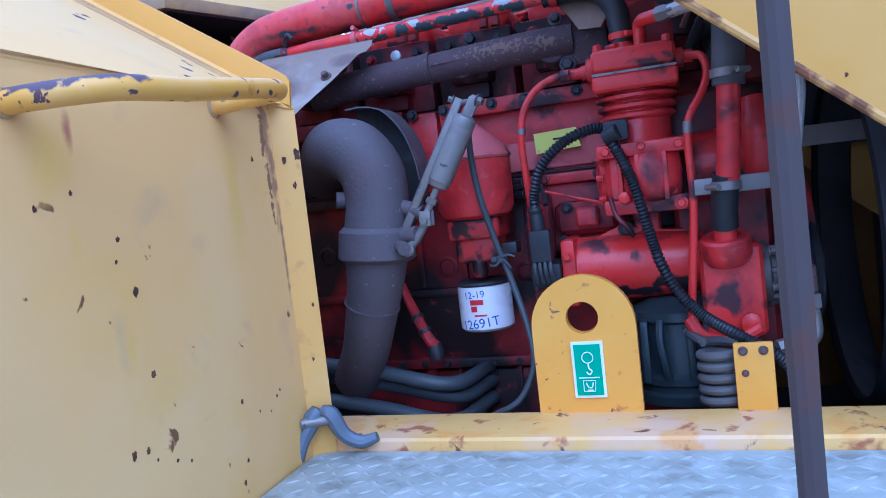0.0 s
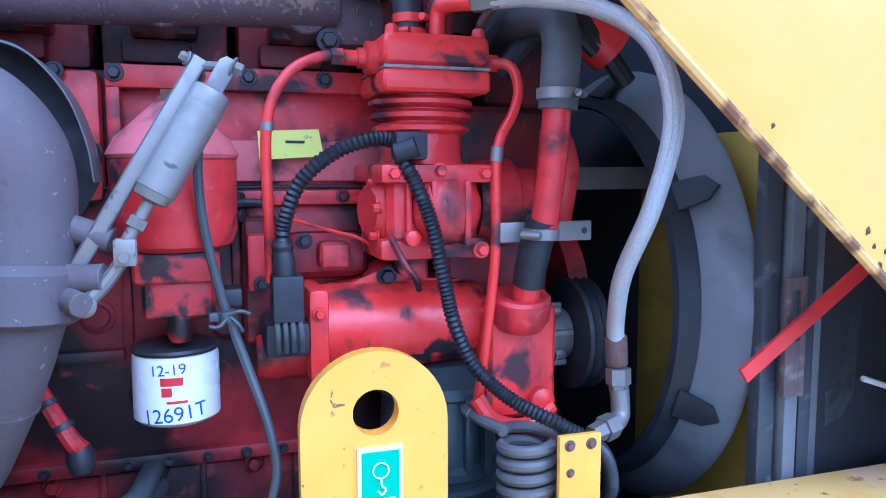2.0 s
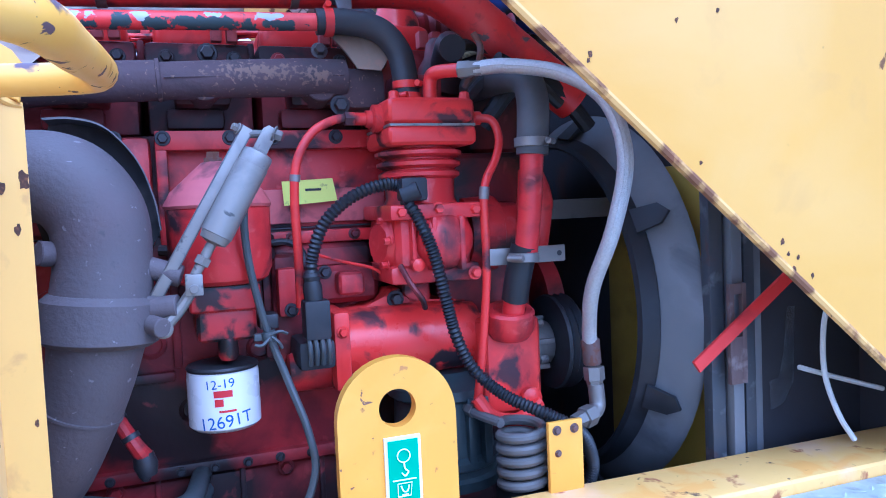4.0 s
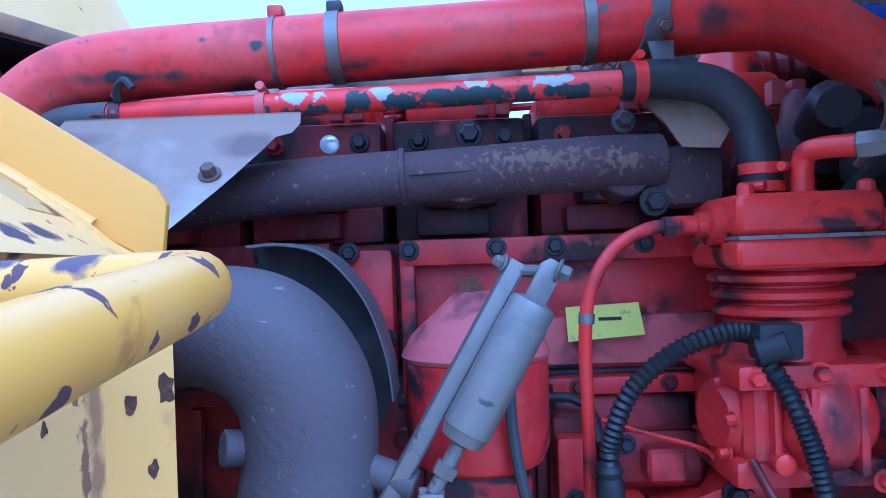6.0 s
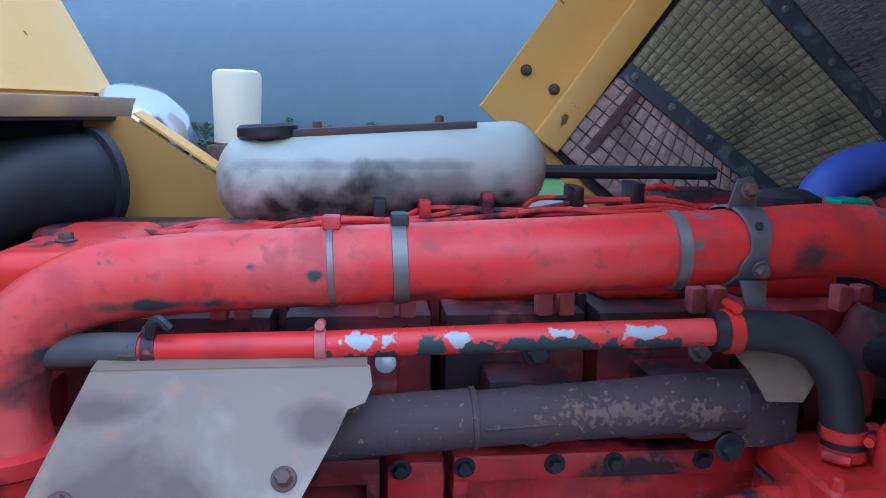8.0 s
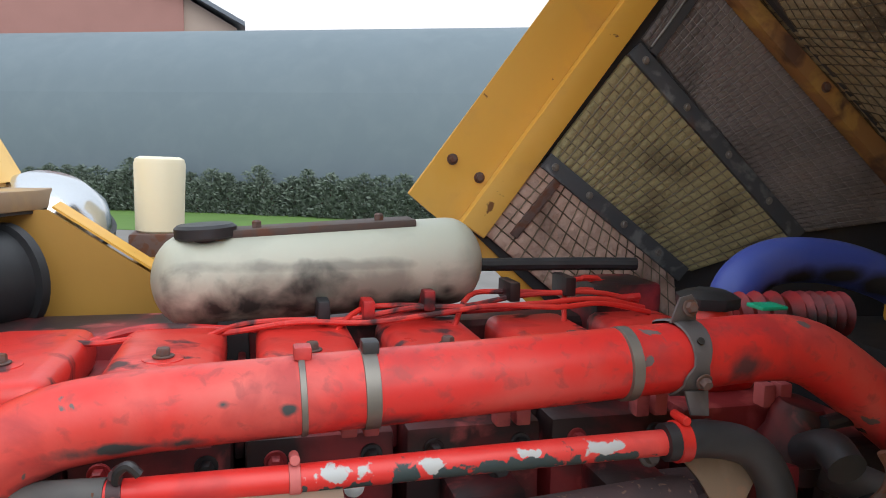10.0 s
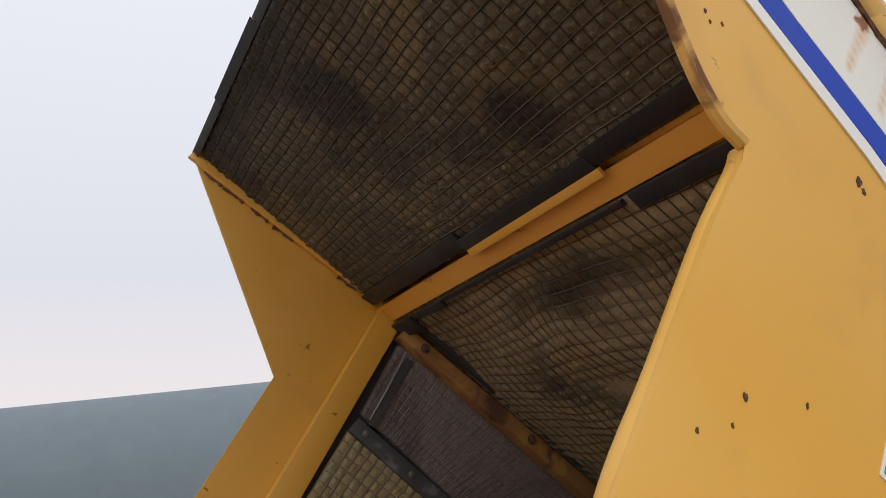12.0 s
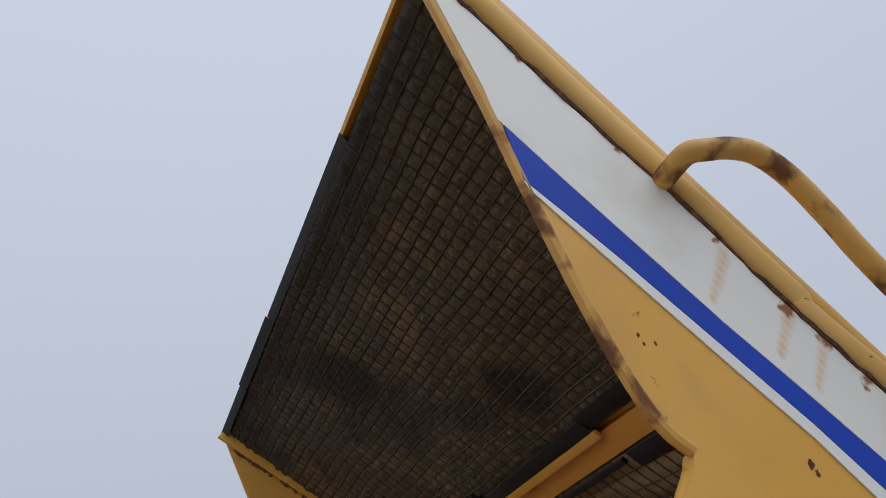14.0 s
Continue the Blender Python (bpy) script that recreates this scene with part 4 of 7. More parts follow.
# ---------------------------------------------------------------- engine
def build_engine():
    e = thing("diesel_engine", "red six-cylinder diesel engine, greasy and oil-stained", "engine", (0.0, 0.5, 1.15))
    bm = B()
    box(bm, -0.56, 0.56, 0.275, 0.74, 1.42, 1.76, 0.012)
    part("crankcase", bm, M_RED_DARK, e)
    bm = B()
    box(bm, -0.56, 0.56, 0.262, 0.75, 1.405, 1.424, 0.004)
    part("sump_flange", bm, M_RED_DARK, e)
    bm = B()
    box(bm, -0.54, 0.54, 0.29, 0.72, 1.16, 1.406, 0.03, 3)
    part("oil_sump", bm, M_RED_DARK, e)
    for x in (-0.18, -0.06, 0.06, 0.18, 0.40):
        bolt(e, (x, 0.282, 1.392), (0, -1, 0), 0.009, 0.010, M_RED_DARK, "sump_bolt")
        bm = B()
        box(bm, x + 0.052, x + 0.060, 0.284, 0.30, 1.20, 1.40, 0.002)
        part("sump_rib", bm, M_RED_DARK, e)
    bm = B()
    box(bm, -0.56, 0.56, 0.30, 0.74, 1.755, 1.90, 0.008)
    part("cylinder_block", bm, M_RED_SHADED, e)
    # side covers with a raised bolting rim
    for x0, x1, mt in ((-0.42, -0.05, M_RED_SHADED), (0.022, 0.385, M_RED)):
        bm = B()
        box(bm, x0, x1, 0.282, 0.305, 1.735, 1.895, 0.006)
        cov = part("side_cover_plate", bm, mt, e)
        bm = B()
        box(bm, x0, x1, 0.255, 0.284, 1.874, 1.902, 0.004)
        box(bm, x0, x1, 0.258, 0.284, 1.733, 1.752, 0.004)
        box(bm, x0, x0 + 0.016, 0.257, 0.284, 1.74, 1.89, 0.004)
        box(bm, x1 - 0.014, x1, 0.257, 0.284, 1.74, 1.89, 0.004)
        part("cover_rim", bm, mt, cov)
        bm = B()
        box(bm, x0 + 0.03, x1 - 0.03, 0.271, 0.286, 1.763, 1.815, 0.004)
        part("cover_swage", bm, M_RED_PINK if mt is M_RED else mt, cov, "sun-faded raised panel")
    bm = B()
    box(bm, -0.045, 0.016, 0.262, 0.305, 1.74, 1.895, 0.012)
    part("cover_bridge", bm, M_RED, e)
    for x in (-0.31, -0.22, -0.12, -0.03, 0.033, 0.124, 0.185, 0.278, 0.365):
        bolt(e, (x, 0.255, 1.891), (0, -1, 0), 0.0075, 0.007, M_BOLT, "cover_bolt")
    for x, z in ((0.205, 1.742), (0.30, 1.744), (0.05, 1.744), (0.008, 1.80), (-0.03, 1.77)):
        bolt(e, (x, 0.258, z), (0, -1, 0), 0.0065, 0.006, M_RED_DARK, "cover_bolt")
    # cylinder heads and rocker covers, one each
    for k in range(6):
        x = -0.39 + 0.16 * k
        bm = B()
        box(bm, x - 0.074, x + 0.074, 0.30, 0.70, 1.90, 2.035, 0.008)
        head = part("cylinder_head", bm, M_RED_SHADED, e)
        bm = B()
        box(bm, x - 0.062, x + 0.062, 0.345, 0.60, 2.03, 2.088, 0.024, 4)
        part("rocker_cover", bm, M_RED_CLEAN, head, "bright red rocker cover")
        bm = B()
        lathe(bm, (x, 0.42, 2.085), (0, 0, 1), [(0, 0.024), (0.004, 0.022), (0.005, 0.012)], 20)
        part("cover_boss", bm, M_RED_CLEAN, head)
        bolt(head, (x, 0.42, 2.090), (0, 0, 1), 0.008, 0.008, M_RUSTY_BOLT, "cover_nut")
        bm = B()
        box(bm, x - 0.038, x + 0.038, 0.24, 0.302, 1.935, 1.985, 0.008)
        part("exhaust_port", bm, M_RED_SHADED, head)
        bm = B()
        box(bm, x - 0.05, x + 0.03, 0.27, 0.305, 1.905, 1.935, 0.008)
        part("head_lug", bm, M_RED_SHADED, head)
        for dx in (-0.045, 0.05):
            bolt(head, (x + dx, 0.30, 2.012), (0, -1, 0), 0.0078, 0.012, M_RED_DARK if dx < 0 else M_BOLT, "head_bolt")
        bm = B()
        box(bm, x + 0.018, x + 0.034, 0.285, 0.305, 2.035, 2.062, 0.003)
        box(bm, x + 0.040, x + 0.056, 0.285, 0.305, 2.035, 2.062, 0.003)
        part("cover_clip", bm, M_RED_PINK, head)
    bm = B()
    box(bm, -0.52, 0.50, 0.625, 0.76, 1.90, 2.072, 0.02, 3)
    part("intake_manifold", bm, M_RED_SHADED, e)
    for k in range(5):
        bm = B()
        box(bm, -0.315 + 0.16 * k, -0.305 + 0.16 * k, 0.34, 0.62, 2.0, 2.045, 0.003)
        part("head_gap_shield", bm, M_RED_SHADED, e)
    # lower side: raised ribs on the crankcase
    bm = B()
    box(bm, -0.30, 0.03, 0.263, 0.28, 1.545, 1.56, 0.004)
    box(bm, 0.17, 0.33, 0.255, 0.29, 1.60, 1.735, 0.025, 3)
    box(bm, 0.17, 0.215, 0.235, 0.29, 1.56, 1.72, 0.012, 3)
    part("crankcase_rib", bm, M_RED_DARK, e)
    bm = B()
    box(bm, 0.22, 0.33, 0.228, 0.26, 1.64, 1.70, 0.022, 3)
    part("crankcase_pad", bm, M_RED_DARK, e)
    # front end: timing case and grey housing
    bm = B()
    box(bm, 0.42, 0.57, 0.20, 0.72, 1.40, 1.86, 0.02, 3)
    part("timing_case", bm, M_RED_DARK, e)
    bm = B()
    lathe(bm, (0.415, 0.215, 1.36), (0, 0, 1), [(0, 0.03), (0.001, 0.088), (0.016, 0.090), (0.020, 0.082), (0.030, 0.082), (0.034, 0.088), (0.044, 0.088), (0.050, 0.078), (0.130, 0.074), (0.136, 0.084), (0.150, 0.084), (0.156, 0.070), (0.170, 0.05)], 28)
    oc = part("oil_cooler_housing", bm, M_OILY, e, "dark oil-wet round cooler housing")
    bm = B()
    tube(bm, [(0.385, 0.136, 1.50), (0.383, 0.128, 1.47), (0.388, 0.126, 1.43), (0.392, 0.132, 1.405)], 0.0065, 8)
    part("cooler_rib", bm, M_OILY, oc)
    for x in (0.36, 0.43, 0.455):
        bm = B()
        box(bm, x - 0.006, x + 0.006, 0.128, 0.16, 1.40, 1.50, 0.003)
        part("cooler_rib", bm, M_OILY, oc)
    bm = B()
    box(bm, 0.175, 0.205, 0.215, 0.26, 1.63, 1.70, 0.006)
    part("sensor_pad", bm, M_RED, e)
    for p in ((0.235, 0.226, 1.632), (0.245, 0.226, 1.690), (0.192, 0.214, 1.64)):
        bolt(e, p, (0, -1, 0), 0.007, 0.008, M_BOLT)
    # stiffening ribs, bosses and dark joints on the crankcase side
    for x in (-0.20, -0.05, 0.035, 0.165):
        bm = B()
        box(bm, x - 0.006, x + 0.006, 0.262, 0.28, 1.565, 1.73, 0.003)
        part("crankcase_web", bm, M_RED_DARK, e)
    for x, z, r in ((-0.12, 1.66, 0.03), (0.0, 1.60, 0.022), (0.02, 1.69, 0.014), (-0.25, 1.64, 0.02), (0.15, 1.58, 0.02), (0.05, 1.50, 0.02), (-0.15, 1.49, 0.024)):
        bm = B()
        lathe(bm, (x, 0.278, z), (0, -1, 0), [(0, r), (0.006, r * 0.95), (0.008, r * 0.7), (0.004, r * 0.6)], 20)
        part("core_plug", bm, M_RED_DARK, e)
    bm = B()
    box(bm, -0.56, 0.42, 0.270, 0.30, 1.7555, 1.7575)
    part("block_joint", bm, M_BOLT, e)
    for k in range(14):
        bolt(e, (-0.30 + 0.047 * k, 0.262, 1.4145), (0, -1, 0), 0.005, 0.006, M_BOLT, "flange_bolt")
    for x0, x1, z0, z1 in ((0.355, 0.40, 1.60, 1.69), (0.26, 0.30, 1.655, 1.69)):
        bm = B()
        box(bm, x0, x1, 0.20, 0.26, z0, z1, 0.010, 3)
        part("casting_boss", bm, M_RED, e)
    bm = B()
    tube(bm, [(0.15, 0.235, 1.735), (0.19, 0.225, 1.738), (0.21, 0.21, 1.725), (0.214, 0.195, 1.70)], 0.005, 8)
    part("oil_line", bm, M_BOLT, e)
    # yellow sticker on the side cover
    bm = B()
    plate(bm, [(0.194, 0.2565, 1.826), (0.270, 0.2565, 1.829), (0.276, 0.2565, 1.795), (0.196, 0.2565, 1.790)], (0, -0.001, 0))
    st = part("sticker", bm, M_STICKER, e, "yellow torn sticker")
    bm = B()
    box(bm, 0.228, 0.252, 0.2548, 0.2555, 1.811, 1.8145)
    part("sticker_print", bm, M_BLACK, st)
    bm = B()
    tube(bm, [(-0.085, 0.24, 1.575), (-0.055, 0.205, 1.535), (-0.025, 0.185, 1.485), (-0.012, 0.19, 1.462)], [0.008, 0.009, 0.010, 0.012], 10)
    dr = part("drain_hose", bm, M_RED, e)
    for p, d in (((-0.045, 0.198, 1.518), (0.4, -0.3, -0.7)), ((-0.030, 0.188, 1.494), (0.4, -0.2, -0.8))):
        bm = B()
        ring_band(bm, p, d, 0.009, 0.0125, 0.008, 16)
        part("hose_band", bm, M_BOLT, dr)
    bm = B()
    lathe(bm, (-0.016, 0.190, 1.470), (0.15, -0.05, -1), [(0, 0.013), (0.015, 0.016), (0.03, 0.012)], 16)
    part("drain_plug", bm, M_BOLT, dr)
    bm = B()
    tube(bm, [(0.02, 0.245, 1.735), (0.05, 0.235, 1.733)], 0.008, 8)
    part("oil_gallery_plug", bm, M_BOLT, e)
    for p in ((0.155, 0.245, 1.742), (0.155, 0.243, 1.722)):
        bm = B()
        cyl(bm, p, (p[0] + 0.018, p[1] - 0.01, p[2]), 0.009, 8)
        part("pipe_union", bm, M_BOLT, e)
    bm = B()
    tube(bm, [(0.215, 0.19, 1.723), (0.26, 0.19, 1.708), (0.31, 0.185, 1.693), (0.325, 0.18, 1.675)], 0.0025, 6)
    part("thin_pipe", bm, M_RED_CLEAN, e)


build_engine()


def build_lower_hoses():
    for k, (y, z) in enumerate(((0.13, 1.435), (0.16, 1.405), (0.12, 1.372))):
        bm = B()
        tube(bm, [(-0.5, y + 0.02, z + 0.06), (-0.25, y, z + 0.025), (-0.10, y, z), (0.025, y + 0.01, z - 0.028), (0.06, 0.28, z - 0.03)], 0.0135, 12)
        solid("grey_hose", bm, M_WIRE, "dusty grey hose low beside the sump", "hose", "hoses beside the sump")


build_lower_hoses()


def build_compressor():
    c = thing("air_compressor", "red single-cylinder air compressor with cooling fins", "compressor", (0.38, 0.18, 1.67))
    bm = B()
    box(bm, 0.320, 0.447, 0.108, 0.235, 1.893, 1.930, 0.012, 3)
    part("cylinder_top", bm, M_RED_CLEAN, c)
    bm = B()
    box(bm, 0.319, 0.448, 0.107, 0.236, 1.864, 1.8915, 0.010, 3)
    part("head_block", bm, M_RED_CLEAN, c)
    bm = B()
    box(bm, 0.321, 0.446, 0.109, 0.234, 1.890, 1.8935)
    part("head_gasket", bm, M_STEEL, c)
    for x in (0.332, 0.435):
        for y in (0.12, 0.222):
            bm = B()
            lathe(bm, (x, y, 1.928), (0, 0, 1), [(0, 0.008), (0.009, 0.007), (0.011, 0.004)], 10)
            part("head_screw", bm, M_RED_CLEAN, c)
    for k, z in enumerate((1.856, 1.841, 1.826)):
        bm = B()
        lathe(bm, (0.380, 0.172, z - 0.007), (0, 0, 1), [(0, 0.052), (0.004, 0.063 - 0.002 * k), (0.009, 0.063 - 0.002 * k), (0.013, 0.053)], 32)
        part("cooling_fin", bm, M_RED, c)
    bm = B()
    lathe(bm, (0.380, 0.172, 1.78), (0, 0, 1), [(0, 0.056), (0.012, 0.050), (0.085, 0.051)], 32)
    part("cylinder_barrel", bm, M_RED, c)
    bm = B()
    box(bm, 0.315, 0.45, 0.105, 0.26, 1.762, 1.784, 0.006, 2)
    box(bm, 0.325, 0.44, 0.12, 0.27, 1.69, 1.77, 0.02, 3)
    box(bm, 0.318, 0.452, 0.125, 0.27, 1.672, 1.698, 0.008, 2)
    part("crankcase", bm, M_RED, c)
    bm = B()
    lathe(bm, (0.395, 0.135, 1.733), (0.1, -1, 0), [(0, 0.046), (0.022, 0.042), (0.034, 0.030), (0.038, 0.012)], 26)
    part("end_bulge", bm, M_RED, c)
    bm = B()
    lathe(bm, (0.330, 0.165, 1.73), (-1, -0.25, 0), [(0, 0.040), (0.008, 0.040), (0.012, 0.034), (0.020, 0.028)], 10)
    part("side_flange", bm, M_RED, c)
    for k in range(5):
        a = 0.5 + k * 1.256
        bolt(c, (0.320, 0.162 + 0.033 * math.cos(a), 1.73 + 0.033 * math.sin(a)), (-1, -0.25, 0), 0.005, 0.008, M_RED)
    for x, z in ((0.330, 1.773), (0.438, 1.773), (0.384, 1.776), (0.435, 1.684)):
        bolt(c, (x, 0.108, z), (0, -1, 0), 0.007, 0.008, M_RED_CLEAN)
    for x0, x1, y0, z0, z1 in ((0.372, 0.380, 0.098, 1.69, 1.765), (0.412, 0.420, 0.098, 1.69, 1.765), (0.345, 0.352, 0.108, 1.70, 1.765)):
        bm = B()
        box(bm, x0, x1, y0, 0.14, z0, z1, 0.003)
        part("web", bm, M_RED, c)
    for x, y, z, r in ((0.352, 0.106, 1.70, 0.010),):
        bm = B()
        lathe(bm, (x, y + 0.01, z), (0, -1, 0), [(0, r), (0.012, r * 0.9), (0.014, r * 0.5)], 12)
        part("boss", bm, M_RED_CLEAN, c)
    bm = B()
    tube(bm, [(0.330, 0.12, 1.70), (0.338, 0.10, 1.675), (0.352, 0.10, 1.655), (0.36, 0.11, 1.64)], 0.004, 8)
    part("drain_line", bm, M_RED_DARK, c)
    bm = B()
    lathe(bm, (0.452, 0.2, 1.735), (1, 0, 0), [(0, 0.055), (0.05, 0.058), (0.055, 0.048), (0.09, 0.045)], 24)
    part("drive_housing", bm, M_RED, c)
    # head unions left and right
    bm = B()
    lathe(bm, (0.322, 0.155, 1.905), (-1, 0, 0), [(0, 0.020), (0.012, 0.020), (0.014, 0.012), (0.022, 0.012), (0.023, 0.009), (0.04, 0.009)], 12)
    part("inlet_union", bm, M_RED_CLEAN, c)
    bm = B()
    lathe(bm, (0.446, 0.15, 1.905), (1, 0, 0), [(0, 0.015), (0.010, 0.015), (0.012, 0.010), (0.024, 0.010)], 12)
    part("outlet_union", bm, M_RED_CLEAN, c)
    bm = B()
    tube(bm, [(0.285, 0.150, 1.905), (0.255, 0.148, 1.903), (0.222, 0.145, 1.885), (0.200, 0.142, 1.848), (0.194, 0.142, 1.80), (0.196, 0.150, 1.72), (0.197, 0.16, 1.65)], 0.0062, 12)
    p1 = part("water_pipe", bm, M_RED_CLEAN, c)
    bm = B()
    ring_band(bm, (0.196, 0.142, 1.825), (0.1, 0, 1), 0.006, 0.0072, 0.010, 14)
    part("bare_band", bm, M_STEEL, p1)
    bm = B()
    lathe(bm, (0.268, 0.149, 1.9045), (1, 0, 0), [(0, 0.008), (0.001, 0.010), (0.014, 0.010), (0.015, 0.008)], 6)
    part("pipe_nut", bm, M_RED_CLEAN, p1)
    bm = B()
    tube(bm, [(0.462, 0.145, 1.905), (0.482, 0.135, 1.900), (0.488, 0.125, 1.875), (0.478, 0.115, 1.845), (0.458, 0.108, 1.812), (0.452, 0.105, 1.775), (0.452, 0.105, 1.68), (0.440, 0.108, 1.56), (0.434, 0.115, 1.50)], 0.0062, 12)
    p2 = part("delivery_pipe", bm, M_RED_CLEAN, c)
    bm = B()
    ring_band(bm, (0.4535, 0.106, 1.795), (0.1, 0, 1), 0.006, 0.0074, 0.018, 14)
    part("bare_band", bm, M_STEEL, p2)
    bm = B()
    tube(bm, [(0.395, 0.15, 1.925), (0.396, 0.15, 1.958), (0.402, 0.14, 1.968), (0.43, 0.115, 1.968)], 0.010, 12)
    part("top_elbow", bm, M_RED_CLEAN, c)


build_compressor()


def build_braided_hose():
    h = thing("braided_hose", "steel-braided hose with hexagon end fittings", "hose", (0.6, 0.05, 1.47))
    bm = B()
    tube(bm, [(0.445, 0.10, 1.967), (0.48, 0.07, 1.966), (0.535, 0.02, 1.948), (0.570, -0.03, 1.905), (0.583, -0.05, 1.83), (0.575, -0.03, 1.74), (0.572, 0.02, 1.66), (0.585, 0.055, 1.60), (0.592, 0.065, 1.57)], 0.0105, 16)
    braid = part("braid", bm, M_BRAID, h)
    line = curve_points([(0.445, 0.10, 1.967), (0.48, 0.07, 1.966), (0.535, 0.02, 1.948), (0.570, -0.03, 1.905), (0.583, -0.05, 1.83), (0.575, -0.03, 1.74), (0.572, 0.02, 1.66), (0.585, 0.055, 1.60), (0.592, 0.065, 1.57)], 10)
    for k in range(4):
        bm = B()
        tube(bm, [p + Vector((-0.0062 + 0.0042 * k, -0.0098 + 0.0009 * abs(k - 1.5) ** 2, 0)) for p in line], 0.0011, 5, 1)
        part("braid_strand", bm, M_BRAID, braid)
    bm = B()
    lathe(bm, (0.425, 0.115, 1.967), (1, -0.8, 0), [(0, 0.009), (0.002, 0.0125), (0.018, 0.0125), (0.02, 0.011), (0.035, 0.011)], 6)
    part("top_fitting", bm, M_ALU, h)
    bm = B()
    lathe(bm, (0.592, 0.066, 1.580), (0.05, -0.05, -1), [(0, 0.0115), (0.002, 0.0135), (0.035, 0.013), (0.038, 0.011)], 20)
    part("ferrule", bm, M_RUSTY_BOLT, h, "brown crimped ferrule")
    bm = B()
    lathe(bm, (0.594, 0.062, 1.541), (0.02, -0.05, -1), [(0, 0.012), (0.001, 0.015), (0.020, 0.015), (0.021, 0.012), (0.030, 0.011)], 6)
    part("swivel_nut", bm, M_ALU, h)
    bm = B()
    tube(bm, [(0.595, 0.06, 1.515), (0.596, 0.058, 1.492), (0.593, 0.055, 1.482), (0.583, 0.050, 1.476), (0.565, 0.044, 1.473)], 0.0115, 12)
    part("elbow", bm, M_ALU, h)
    bm = B()
    lathe(bm, (0.582, 0.049, 1.476), (-1, -0.35, -0.12), [(0, 0.012), (0.001, 0.0155), (0.020, 0.0155), (0.021, 0.012), (0.04, 0.011)], 6)
    part("elbow_nut", bm, M_ALU, h)


build_braided_hose()


def build_conduit():
    h = thing("wiring_harness", "black corrugated wiring conduit with a four-pin plug", "cable", (0.3, 0.1, 1.6))
    bm = B()
    tube(bm, [(0.348, 0.118, 1.803), (0.315, 0.116, 1.812), (0.268, 0.114, 1.798), (0.228, 0.116, 1.765), (0.210, 0.122, 1.72), (0.208, 0.126, 1.69)], 0.0082, 12, 8, 0.0011, 0.0055)
    part("conduit", bm, M_CONDUIT, h)
    bm = B()
    tube(bm, [(0.338, 0.114, 1.79), (0.352, 0.10, 1.765), (0.370, 0.092, 1.715), (0.384, 0.09, 1.65), (0.398, 0.09, 1.595), (0.420, 0.085, 1.55), (0.455, 0.06, 1.515), (0.50, 0.02, 1.492), (0.545, 0.015, 1.462), (0.575, 0.04, 1.41), (0.58, 0.06, 1.37)], 0.0082, 12, 8, 0.0011, 0.0055)
    part("conduit", bm, M_CONDUIT, h)
    bm = B()
    box(bm, 0.330, 0.368, 0.096, 0.126, 1.788, 1.820, 0.006)
    cyl(bm, (0.332, 0.105, 1.795), (0.354, 0.095, 1.803), 0.012, 14)
    part("junction_clip", bm, M_RUBBER, h)
    bm = B()
    lathe(bm, (0.208, 0.126, 1.700), (0.04, 0.02, -1), [(0, 0.0095), (0.006, 0.0125), (0.012, 0.0105), (0.02, 0.013), (0.04, 0.012), (0.042, 0.010)], 16)
    part("plug_boot", bm, M_RUBBER, h)
    bm = B()
    box(bm, 0.195, 0.229, 0.112, 0.148, 1.610, 1.662, 0.004)
    plug = part("plug_body", bm, M_RUBBER, h)
    for k in range(4):
        bm = B()
        tube(bm, [(0.199 + 0.0085 * k, 0.118, 1.612), (0.200 + 0.0085 * k, 0.115, 1.595), (0.201 + 0.0085 * k, 0.125, 1.575)], 0.0032, 8)
        part("lead", bm, M_WIRE, plug)
    bm = B()
    box(bm, 0.188, 0.238, 0.135, 0.22, 1.565, 1.605, 0.008)
    part("socket", bm, M_RUBBER, plug)


build_conduit()


